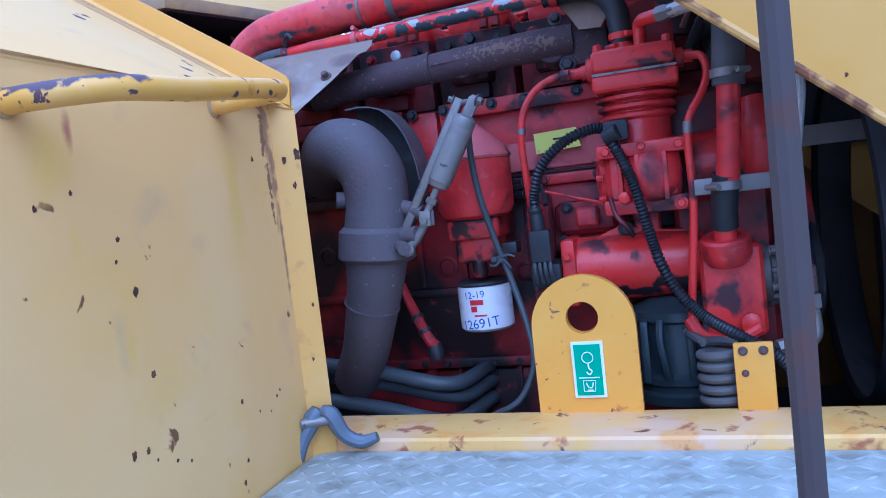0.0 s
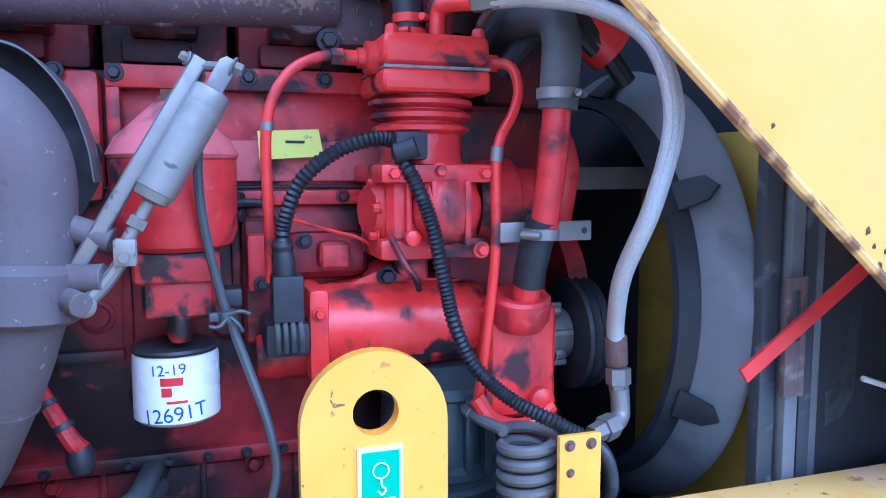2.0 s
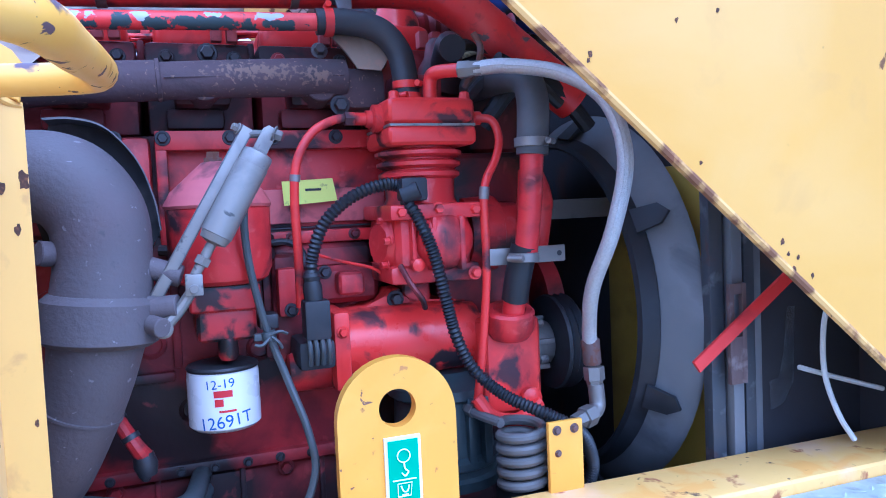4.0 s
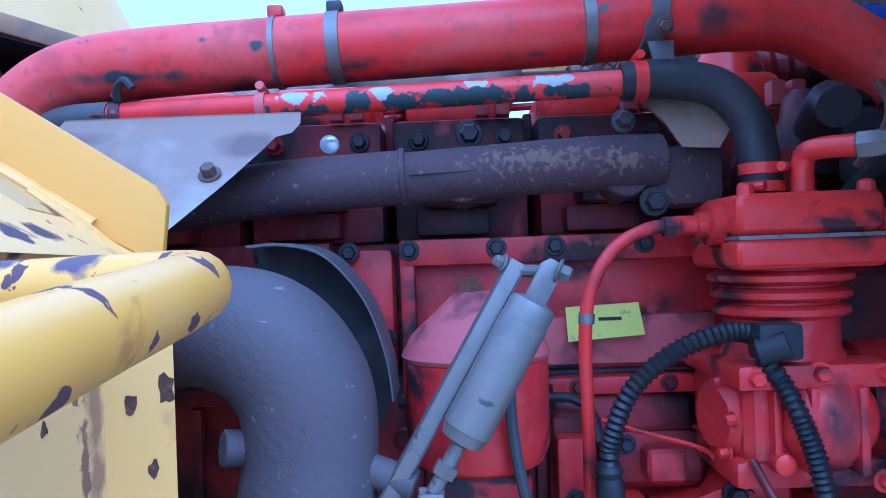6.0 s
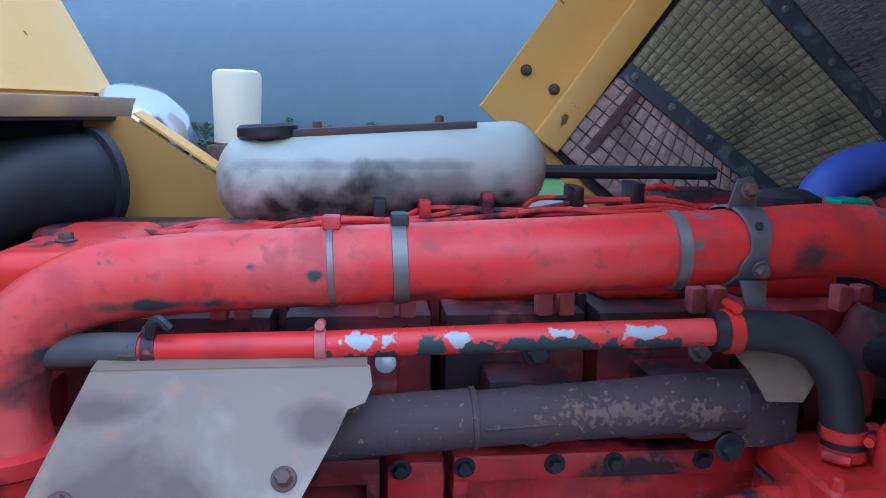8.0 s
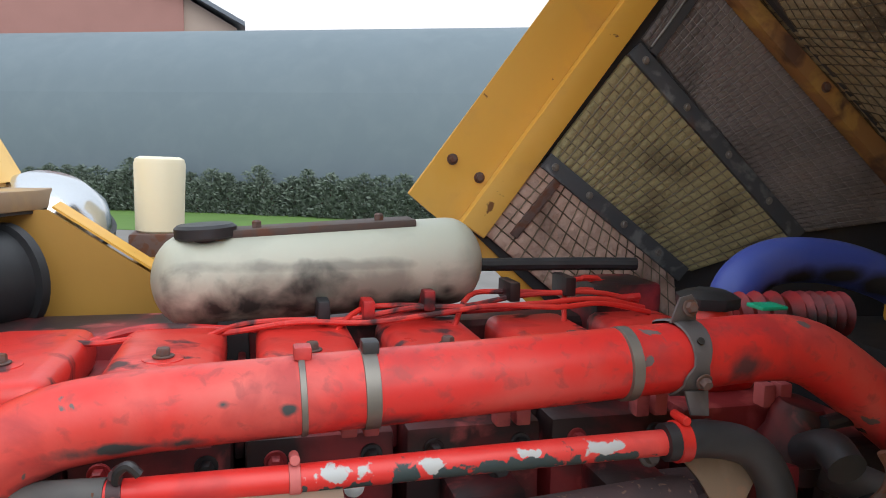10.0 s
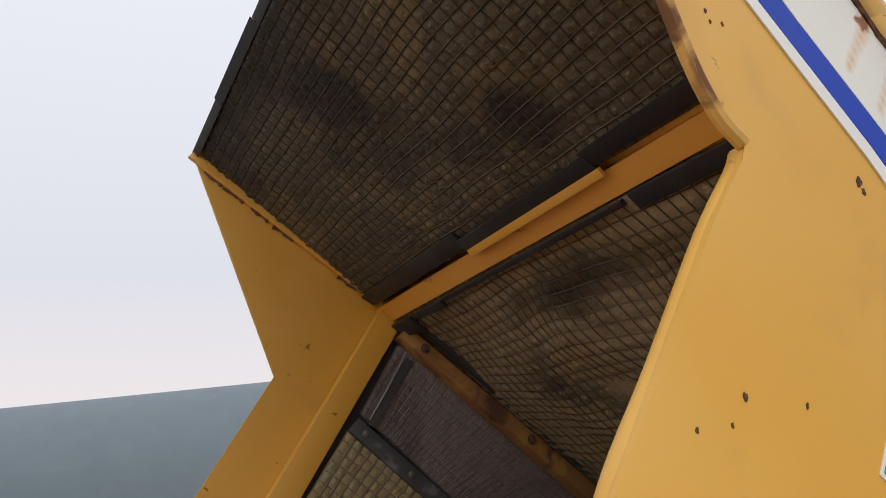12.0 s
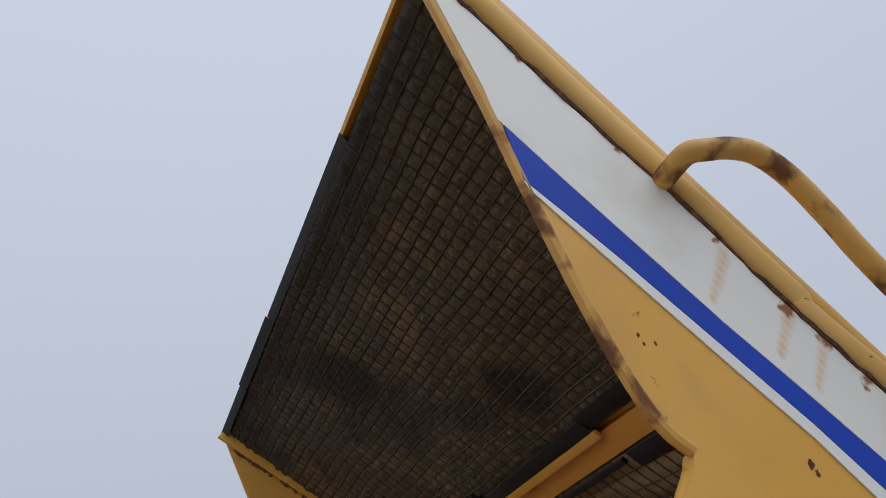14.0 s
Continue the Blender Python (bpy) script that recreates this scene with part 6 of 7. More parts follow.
    clamp(tp, (0.368, 0.170, 1.938), (0, 0, 1), 0.0185, 0.010, M_RED_CLEAN, (-0.7, -0.7, 0))
    clamp(tp, (-0.102, 0.20, 2.036), (1, 0, 0.02), 0.0128, 0.010, M_RED_PINK, (0, 0.2, 1))
    clamp(tp, (-0.245, 0.205, 2.033), (1, 0, 0.02), 0.0128, 0.012, M_RED, (0, 0.2, 1))

    bp = thing("charge_air_pipe", "large red charge-air pipe with chipped paint and clamps", "pipe", (0, 0.24, 1.9))
    bm = B()
    tube(bm, [(-0.372, 0.225, 1.93), (-0.378, 0.226, 1.975), (-0.362, 0.229, 2.035), (-0.318, 0.232, 2.074), (-0.25, 0.235, 2.090), (-0.10, 0.237, 2.098), (0.10, 0.239, 2.106), (0.28, 0.241, 2.114), (0.38, 0.243, 2.119), (0.44, 0.243, 2.112), (0.50, 0.242, 2.078), (0.575, 0.241, 2.022), (0.68, 0.24, 1.945)], 0.0355, 28, 8)
    part("pipe_body", bm, M_RED_PIPE, bp)
    bm = B()
    lathe(bm, (-0.372, 0.225, 1.945), (0.02, 0, -1), [(0, 0.036), (0.004, 0.045), (0.018, 0.046), (0.022, 0.040), (0.06, 0.040), (0.10, 0.045)], 28)
    part("flange", bm, M_RED, bp)
    for x, m, w in ((-0.093, M_ALU, 0.006), (-0.033, M_ALU, 0.014), (0.222, M_ALU, 0.012)):
        z = 2.098 + (x + 0.1) * 0.041
        bm = B()
        ring_band(bm, (x, 0.2375, z), (1, 0, 0.04), 0.0355, 0.0372, w)
        band = part("clamp_band", bm, m, bp)
        if x < 0.2:
            bm = B()
            box(bm, x - 0.008, x + 0.008, 0.225, 0.245, z + 0.034, z + 0.046, 0.003)
            part("clamp_bolt", bm, M_RED if x < -0.05 else M_BOLT, band)
    bm = B()
    rows = []
    for k in range(22):
        a = radians(-75 + 11 * k)
        w = 0.0075 + 0.0055 * abs(math.cos(a * 1.05 - 0.2)) + (0.004 if k in (4, 5, 16, 17) else 0)
        cx = 0.286 + 0.006 * math.sin(a * 1.6)
        rows.append([bm.verts.new((cx + dx, 0.241 - rr * math.sin(a), 2.1145 + rr * math.cos(a))) for dx, rr in ((-w, 0.0372), (-w * 0.9, 0.0392), (w * 0.9, 0.0400), (w, 0.0372))])
    for one, two in zip(rows, rows[1:]):
        for j in range(3):
            bm.faces.new((one[j], one[j + 1], two[j + 1], two[j]))
    plate(bm, [(0.272, 0.238, 2.150), (0.300, 0.238, 2.150), (0.297, 0.232, 2.172), (0.288, 0.229, 2.181), (0.276, 0.230, 2.178)], (0, -0.004, 0.001), 0.001)
    plate(bm, [(0.276, 0.212, 2.088), (0.302, 0.212, 2.088), (0.300, 0.205, 2.064), (0.280, 0.205, 2.066)], (0, -0.004, 0), 0.001)
    strap = part("strap", bm, M_STRAP, bp, "broad grey strap")
    bolt(strap, (0.287, 0.226, 2.168), (0, -1, 0.3), 0.006, 0.006, M_RUSTY_BOLT)
    bolt(strap, (0.291, 0.201, 2.100), (0, -1, -0.3), 0.006, 0.007, M_RUSTY_BOLT)
    bm = B()
    lathe(bm, (0.2895, 0.2078, 2.1385), (0, -0.82, 0.57), [(0, 0.0038), (0.0012, 0.0038), (0.0014, 0.002)], 12)
    part("strap_hole", bm, M_BLACK, strap)

    # injector lines over the rocker covers
    lines = thing("injector_lines", "thin red injector lines over the rocker covers", "fuel lines", (0, 0.6, 2.08))
    for k in range(5):
        x = -0.39 + 0.16 * k
        y, z = 0.535 + 0.018 * k, 2.084 + 0.012 * k
        run = [(x + 0.02, 0.505, 2.066), (x + 0.035, 0.525, 2.082), (x + 0.075, y, z - 0.004), (x + 0.13, y + 0.004, z)]
        while run[-1][0] < 0.24:
            run.append((run[-1][0] + 0.09, y + 0.004 + 0.006 * math.sin(k * 2.1 + run[-1][0] * 19), run[-1][2] + 0.0045 + 0.008 * math.sin(k * 1.7 + run[-1][0] * 26)))
        run += [(0.35, y + 0.005, run[-1][2] + 0.003), (0.43, y + 0.012, run[-1][2] - 0.014)]
        bm = B()
        tube(bm, run, 0.0040, 8, 4)
        part("fuel_line", bm, M_RED_CLEAN, lines)
    bm = B()
    tube(bm, [(-0.42, 0.55, 2.045), (-0.375, 0.56, 2.060), (-0.27, 0.57, 2.088), (-0.15, 0.57, 2.083), (-0.05, 0.575, 2.085), (0.10, 0.58, 2.094), (0.25, 0.58, 2.10), (0.43, 0.58, 2.11)], 0.0055, 8)
    part("return_line", bm, M_RED, lines)
    for x, y, z, m in ((-0.045, 0.565, 2.100, M_RUBBER), (0.015, 0.57, 2.098, M_RED), (0.10, 0.58, 2.108, M_RED), (0.225, 0.585, 2.116, M_RED_DARK), (0.31, 0.585, 2.122, M_RED_DARK)):
        bm = B()
        box(bm, x - 0.008, x + 0.008, y - 0.024, y + 0.03, z - 0.006, z + 0.022, 0.003)
        part("line_clip", bm, m, lines)
    for k in range(6):
        x = -0.37 + 0.16 * k
        bm = B()
        lathe(bm, (x, 0.505, 2.05), (0, -0.2, 1), [(0, 0.016), (0.012, 0.016), (0.014, 0.010), (0.028, 0.009)], 6)
        part("injector_nut", bm, M_RUSTY_BOLT, lines)
    bm = B()
    box(bm, 0.36, 0.47, 0.58, 0.68, 2.02, 2.13, 0.012)
    part("pump_end", bm, M_RED_DARK, lines)

    cap = thing("oil_filler_cap", "dark grey oil filler cap on a red neck", "filler cap", (0.43, 0.40, 2.09))
    bm = B()
    lathe(bm, (0.425, 0.40, 2.075), (0, 0, 1), [(0, 0.045), (0.03, 0.040), (0.045, 0.032), (0.06, 0.030)], 24)
    part("neck", bm, M_RED_CLEAN, cap)
    bm = B()
    lathe(bm, (0.425, 0.40, 2.131), (0, 0, 1), [(0, 0.038), (0.004, 0.040), (0.014, 0.040), (0.020, 0.027), (0.022, 0.02)], 8)
    part("cap", bm, M_RUBBER, cap)
    bm = B()
    box(bm, 0.418, 0.452, 0.285, 0.315, 2.148, 2.153, 0.002)
    solid("green_tag", bm, M_GREEN, "small green dab on the charge pipe", "tag")

    bl = thing("red_bellows", "red ribbed bellows hose behind the filler cap", "hose", (0.58, 0.45, 2.1))
    bm = B()
    tube(bm, [(0.455, 0.445, 2.105), (0.54, 0.44, 2.108), (0.66, 0.435, 2.105)], 0.029, 18, 8, 0.004, 0.020)
    part("bellows_tube", bm, M_RED_DARK, bl)
    clamp(bl, (0.462, 0.445, 2.105), (1, 0, 0), 0.031, 0.012, M_ALU, (0, -0.5, 0.8))

    bh = thing("blue_hose", "blue silicone hose, black along its lower near side", "hose", (0.7, 0.5, 2.0))
    bm = B()
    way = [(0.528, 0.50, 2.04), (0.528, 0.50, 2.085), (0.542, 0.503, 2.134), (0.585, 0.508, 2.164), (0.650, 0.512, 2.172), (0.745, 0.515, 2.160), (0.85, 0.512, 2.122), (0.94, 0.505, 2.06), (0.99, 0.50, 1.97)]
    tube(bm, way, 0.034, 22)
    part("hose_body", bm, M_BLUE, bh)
    clamp(bh, (0.528, 0.50, 2.075), (0, 0, 1), 0.034, 0.012, M_STEEL, (-0.6, -0.7, 0))

    th = thing("thermostat_housing", "red thermostat housing at the engine front", "housing", (0.5, 0.3, 2.0))
    bm = B()
    lathe(bm, (0.455, 0.28, 1.96), (0.15, -0.1, 1), [(0, 0.038), (0.035, 0.038), (0.052, 0.031), (0.075, 0.031), (0.085, 0.024)], 22)
    part("dome", bm, M_RED_SHADED, th)
    bm = B()
    tube(bm, [(0.45, 0.24, 2.0), (0.445, 0.20, 2.02), (0.44, 0.17, 2.01)], 0.020, 14)
    part("outlet", bm, M_RUBBER, th)
    bm = B()
    box(bm, 0.49, 0.60, 0.26, 0.44, 1.86, 2.0, 0.02, 3)
    part("base", bm, M_RED_SHADED, th)
    for pts, r in (([(0.50, 0.21, 1.90), (0.535, 0.19, 1.95), (0.58, 0.20, 1.985), (0.64, 0.22, 1.96), (0.70, 0.23, 1.90)], 0.014), ([(0.47, 0.22, 1.93), (0.50, 0.18, 1.97), (0.555, 0.17, 1.975), (0.62, 0.18, 1.93)], 0.009), ([(0.52, 0.24, 2.03), (0.57, 0.22, 2.01), (0.63, 0.22, 1.975)], 0.011)):
        bm = B()
        tube(bm, pts, r, 10)
        part("wiring_run", bm, M_RUBBER, th)
    bm = B()
    tube(bm, [(0.46, 0.18, 1.955), (0.475, 0.16, 1.985), (0.478, 0.155, 2.01), (0.47, 0.16, 2.03)], 0.005, 8)
    part("lifting_eye", bm, M_RUSTY_BOLT, th)
    for pts, r in (([(0.60, 0.25, 1.98), (0.55, 0.2, 1.99), (0.52, 0.19, 2.0)], 0.012), ([(0.60, 0.3, 2.0), (0.52, 0.25, 2.03), (0.47, 0.24, 2.03)], 0.009)):
        bm = B()
        tube(bm, pts, r, 10)
        part("wiring_run", bm, M_RUBBER, th)


build_top()


def build_tank():
    t = thing("expansion_tank", "yellowed expansion tank with oily stains and a black cap", "tank", (-0.03, 0.63, 2.05))
    bm = B()
    x0, x1, r = -0.262, 0.200, 0.064
    prof = [(0.0, 0.006)] + [(0.05 * (1 - math.cos(a)), r * math.sin(a)) for a in np.linspace(0.25, 1.57, 8)]
    L = x1 - x0
    prof += [(L - d, q) for d, q in reversed(prof)]
    lathe(bm, (x0, 0.635, 2.150), (1, 0, 0), prof, 40)
    part("tank_body", bm, M_TANK, t)
    bm = B()
    box(bm, -0.165, 0.10, 0.605, 0.665, 2.205, 2.217, 0.003)
    part("top_strip", bm, M_POLE, t, "brown top strip")
    for x in (-0.119, 0.050):
        bm = B()
        lathe(bm, (x, 0.628, 2.215), (0, 0, 1), [(0, 0.007), (0.010, 0.007), (0.012, 0.004)], 6)
        part("strip_bolt", bm, M_RUSTY_BOLT, t)
    bm = B()
    lathe(bm, (-0.186, 0.625, 2.196), (0, 0, 1), [(0, 0.026), (0.010, 0.026), (0.011, 0.038), (0.014, 0.041), (0.026, 0.041), (0.030, 0.036)], 24)
    part("filler_cap", bm, M_RUBBER, t, "black ribbed filler cap")
    bm = B()
    box(bm, -0.18, -0.14, 0.60, 0.68, 2.02, 2.10, 0.004)
    part("cradle", bm, M_DARK, t)
    bm = B()
    box(bm, 0.08, 0.12, 0.60, 0.68, 2.02, 2.10, 0.004)
    part("cradle", bm, M_DARK, t)
    bm = B()
    tube(bm, [(0.195, 0.64, 2.14), (0.27, 0.64, 2.135), (0.36, 0.635, 2.13), (0.45, 0.62, 2.125)], 0.010, 10)
    part("overflow_hose", bm, M_RUBBER, t)

    t.rotation_euler = (0, radians(-3.4), 0)
    f = thing("fuel_filter", "cream plastic filter canister on a yellow bracket", "filter", (-0.29, 0.95, 2.16))
    bm = B()
    lathe(bm, (-0.290, 0.95, 2.173), (0.02, 0, 1), [(0, 0.036), (0.004, 0.040), (0.118, 0.0425), (0.126, 0.040), (0.130, 0.032)], 32)
    part("canister", bm, M_CREAM, f)
    bm = B()
    box(bm, -0.335, -0.24, 0.90, 0.99, 2.135, 2.174, 0.005)
    part("base", bm, M_RUSTY_BOLT, f)
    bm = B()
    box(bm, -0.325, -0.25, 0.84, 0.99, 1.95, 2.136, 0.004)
    part("bracket", bm, M_YEL_SHADED, f)

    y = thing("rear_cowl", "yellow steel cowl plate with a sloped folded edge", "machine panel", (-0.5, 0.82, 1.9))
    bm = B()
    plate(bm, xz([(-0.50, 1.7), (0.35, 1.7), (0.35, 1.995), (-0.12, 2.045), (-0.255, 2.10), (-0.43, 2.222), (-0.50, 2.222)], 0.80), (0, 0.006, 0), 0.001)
    part("cowl_sheet", bm, M_YEL_SHADED, y)
    bm = B()
    plate(bm, [(-0.425, 0.80, 2.225), (-0.235, 0.80, 2.092), (-0.235, 0.85, 2.096), (-0.425, 0.85, 2.229)], (0.002, 0, 0.003))
    part("folded_edge", bm, M_YEL, y)
    la = thing("round_work_lamp", "round chrome-backed work lamp behind the cowl", "lamp", (-0.37, 0.9, 2.2))
    bm = B()
    lathe(bm, (-0.470, 0.945, 2.170), (0.25, -0.3, 0.9), [(0, 0.10), (0.03, 0.102), (0.07, 0.085), (0.095, 0.05), (0.103, 0.01)], 32)
    part("shell", bm, M_CHROME, la)
    bm = B()
    ring_band(bm, (-0.463, 0.936, 2.197), (0.25, -0.3, 0.9), 0.10, 0.106, 0.012)
    part("rim", bm, M_RUBBER, la)
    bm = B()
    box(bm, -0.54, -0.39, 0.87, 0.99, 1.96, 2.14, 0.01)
    part("lamp_foot", bm, M_YEL_SHADED, la)

    r = thing("rear_housing", "pale yellow housing with a brown ledge over the air duct", "housing", (-0.9, 0.7, 2.2))
    foot = [(-0.442, 0.812), (-0.615, 0.36), (-1.6, 0.36), (-1.6, 0.97), (-0.442, 0.97)]
    bm = B()
    low = [bm.verts.new((x - 0.06, y + 0.02, 2.252)) for x, y in foot]
    high = [bm.verts.new((x - 0.27, y + 0.09, 2.62)) for x, y in foot]
    for k in range(5):
        bm.faces.new((low[k], low[(k + 1) % 5], high[(k + 1) % 5], high[k]))
    bm.faces.new(low[::-1])
    bm.faces.new(high)
    bmesh.ops.bevel(bm, geom=list(bm.edges), offset=0.008, segments=2, affect="EDGES")
    part("housing_shell", bm, M_YEL_PALE, r)
    bm = B()
    plate(bm, [(x, y, 2.221) for x, y in foot], (0, 0, 0.030), 0.003)
    part("ledge", bm, M_LEDGE, r, "brown weathered ledge")
    # two added dark sheets stand in for the shade below the ledge
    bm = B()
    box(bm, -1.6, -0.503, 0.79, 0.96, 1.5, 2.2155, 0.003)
    part("shade_backing", bm, M_DARK, r)
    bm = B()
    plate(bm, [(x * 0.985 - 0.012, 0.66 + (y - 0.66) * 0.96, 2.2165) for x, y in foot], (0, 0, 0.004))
    part("shade_underside", bm, M_DARK, r)

    d = thing("air_duct", "black rubber intake duct with a ribbed hose", "air hose", (-0.5, 0.65, 2.0))
    bm = B()
    tube(bm, [(-0.635, 0.60, 2.08), (-0.555, 0.68, 2.12), (-0.48, 0.775, 2.125)], 0.072, 26)
    part("duct_sleeve", bm, M_RUBBER, d)
    bm = B()
    lathe(bm, (-0.485, 0.765, 2.125), (0.6, 0.75, 0.05), [(0, 0.07), (0.003, 0.080), (0.016, 0.080), (0.02, 0.07)], 30)
    part("duct_flange", bm, M_RUBBER, d)
    bm = B()
    tube(bm, [(-0.61, 0.625, 2.09), (-0.655, 0.56, 2.04), (-0.66, 0.48, 1.96), (-0.67, 0.42, 1.85), (-0.66, 0.38, 1.70)], 0.071, 24, 8, 0.004, 0.026)
    part("ribbed_hose", bm, M_RUBBER, d)
    clamp(d, (-0.62, 0.615, 2.085), (0.6, 0.7, 0.35), 0.075, 0.016, M_STEEL, (0.5, -0.6, 0.6))
    bm = B()
    tube(bm, [(-0.62, 0.62, 2.20), (-0.55, 0.55, 2.12), (-0.50, 0.50, 2.06)], 0.004, 8)
    part("stay", bm, M_STEEL, d)
    bm = B()
    tube(bm, [(-0.60, 0.26, 1.98), (-0.45, 0.24, 2.01), (-0.36, 0.22, 2.02)], 0.016, 12)
    solid("green_hose", bm, M_TEAL, "faded green hose end joining the coolant pipe", "hose")


build_tank()

# ---------------------------------------------------------------- fan end
def build_fan_end():
    f = thing("fan_shroud", "dusty black rubber fan shroud ring with tabs", "fan shroud", (0.75, 0.39, 1.59))
    cy, cz = 0.39, 1.59
    bm = B()
    lathe_open(bm, (0.0, cy, cz), [(0.70, 0.292), (0.705, 0.289), (0.715, 0.292), (0.73, 0.300), (0.745, 0.318), (0.775, 0.345), (0.782, 0.346), (0.778, 0.336), (0.745, 0.308), (0.715, 0.290), (0.70, 0.287)], 64)
    part("ring", bm, M_RUBBER_GREY, f)
    bm = B()
    lathe_open(bm, (0.0, cy, cz), [(0.699, 0.286), (0.696, 0.290), (0.700, 0.298), (0.726, 0.306), (0.730, 0.302), (0.712, 0.293), (0.706, 0.285)], 64)
    part("inner_lip", bm, M_RUBBER, f)
    for a in (150, 203, 255, 100, 305, 355, 45):
        c, s = math.cos(radians(a)), math.sin(radians(a))
        t1, t2 = Vector((0, -s, c)) * 0.016, Vector((0.05, c * 0.05, s * 0.05))
        p = Vector((0.716, cy + c * 0.302, cz + s * 0.302))
        bm = B()
        plate(bm, [p - t1 * 1.3, p + t1 * 1.3, p + t1 * 1.2 + t2 * 0.55, p + t1 * 0.3 + t2 * 0.8, p - t1 * 0.9 + t2 * 0.62], Vector((-0.006, c * 0.004, s * 0.004)), 0.001)
        part("tab", bm, M_RUBBER, f)
    r = thing("radiator_shroud", "dark radiator box with a dirty yellow inner panel with shade painted on its far side behind the fan", "radiator", (0.95, 0.4, 1.2))
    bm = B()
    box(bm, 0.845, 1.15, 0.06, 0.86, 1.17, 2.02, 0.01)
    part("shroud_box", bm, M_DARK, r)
    bm = B()
    box(bm, 0.838, 0.844, 0.07, 0.40, 1.22, 1.83, 0.002)
    part("inner_panel", bm, M_OLIVE, r, "dirty yellow inner panel with shade painted on its far side")
    bm = B()
    box(bm, 0.60, 0.80, 0.296, 0.300, 1.748, 1.782, 0.002)
    solid("cross_stay", bm, M_ALU, "flat grey stay bar before the fan", "bar")
    posts = thing("side_posts", "scratched black steel posts beside the radiator", "posts", (0.83, 0.02, 1.38))
    for x0, x1, y, m in ((0.775, 0.800, 0.03, M_POST), (0.806, 0.826, 0.02, M_RUBBER_GREY), (0.842, 0.862, 0.035, M_POST), (0.872, 0.888, 0.05, M_RUBBER_GREY)):
        bm = B()
        box(bm, x0, x1, y, y + 0.02, 1.30, 1.86, 0.003)
        part("post", bm, m, posts)
    bm = B()
    box(bm, 0.790, 0.798, 0.006, 0.014, 1.500, 1.648, 0.001)
    box(bm, 0.812, 0.820, 0.006, 0.014, 1.500, 1.648, 0.001)
    box(bm, 0.7975, 0.8125, 0.0065, 0.0135, 1.632, 1.648, 0.001)
    box(bm, 0.7975, 0.8125, 0.0065, 0.0135, 1.500, 1.570, 0.001)
    part("slot_plate", bm, M_SLOT, posts, "scuffed brown slotted plate")
    bm = B()
    plate(bm, xz([(0.947, 1.597), (0.965, 1.597), (0.960, 1.473), (0.939, 1.441), (0.911, 1.432), (0.909, 1.481), (0.930, 1.484), (0.939, 1.521)], 0.06), (0, 0.004, 0), 0.001)
    part("torn_sheet", bm, M_TORN, posts, "torn pale grey sheet")
    bm = B()
    p, q = Vector((0.716, -0.012, 1.538)), Vector((0.90, -0.012, 1.665))
    n = (q - p).cross(Vector((0, 1, 0))).normalized() * 0.0095
    plate(bm, [p + n, q + n, q - n, p - n], (0, 0.006, 0), 0.0015)
    solid("red_strut", bm, M_RED_CLEAN, "short red flat strut across the posts", "strut")
    bm = B()
    plate(bm, xz([(0.90, 1.33), (0.98, 1.33), (1.02, 1.42), (0.985, 1.50), (0.90, 1.40)], 0.09), (0, 0.01, 0), 0.002)
    solid("rubber_flap", bm, M_RUBBER, "black rubber flap behind the posts", "flap")
    bm = B()
    tube(bm, [(0.975, 0.0, 1.62), (0.965, 0.005, 1.57), (0.960, 0.0, 1.50), (0.965, -0.02, 1.44), (0.985, -0.03, 1.40)], 0.0042, 8)
    solid("thin_hose", bm, M_BAND_WHITE, "thin pale hose hanging beside the posts", "hose")
    bm = B()
    box(bm, 0.964, 0.986, -0.008, 0.010, 1.600, 1.640, 0.004)
    solid("cable_plug", bm, M_BAND_WHITE, "pale plastic plug on the thin hose", "plug")
    bm = B()
    tube(bm, [(0.985, 0.07, 1.592), (1.03, 0.085, 1.568), (1.08, 0.10, 1.556), (1.16, 0.12, 1.552)], 0.0085, 12, 6, 0.0012, 0.012)
    solid("speckled_rope", bm, M_ROPE, "green and black speckled rope behind the posts", "rope")
    bm = B()
    tube(bm, [(0.94, 0.03, 1.505), (1.0, 0.02, 1.485), (1.08, 0.0, 1.46)], 0.004, 8)
    solid("pale_rod", bm, M_BAND_WHITE, "thin pale rod beside the radiator", "rod")
    bm = B()
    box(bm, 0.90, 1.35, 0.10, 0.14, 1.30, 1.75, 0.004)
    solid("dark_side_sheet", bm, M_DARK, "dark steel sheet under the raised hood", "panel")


def lathe_open(bm, p, profile, seg):
    """A closed ring section of (x, radius) turned about the x axis."""
    p = Vector(p)
    rings = [[bm.verts.new(p + Vector((x, r * math.cos(2 * math.pi * k / seg), r * math.sin(2 * math.pi * k / seg)))) for k in range(seg)] for x, r in profile]
    for one, two in zip(rings, rings[1:] + rings[:1]):
        for k in range(seg):
            bm.faces.new((one[k], one[(k + 1) % seg], two[(k + 1) % seg], two[k]))


build_fan_end()


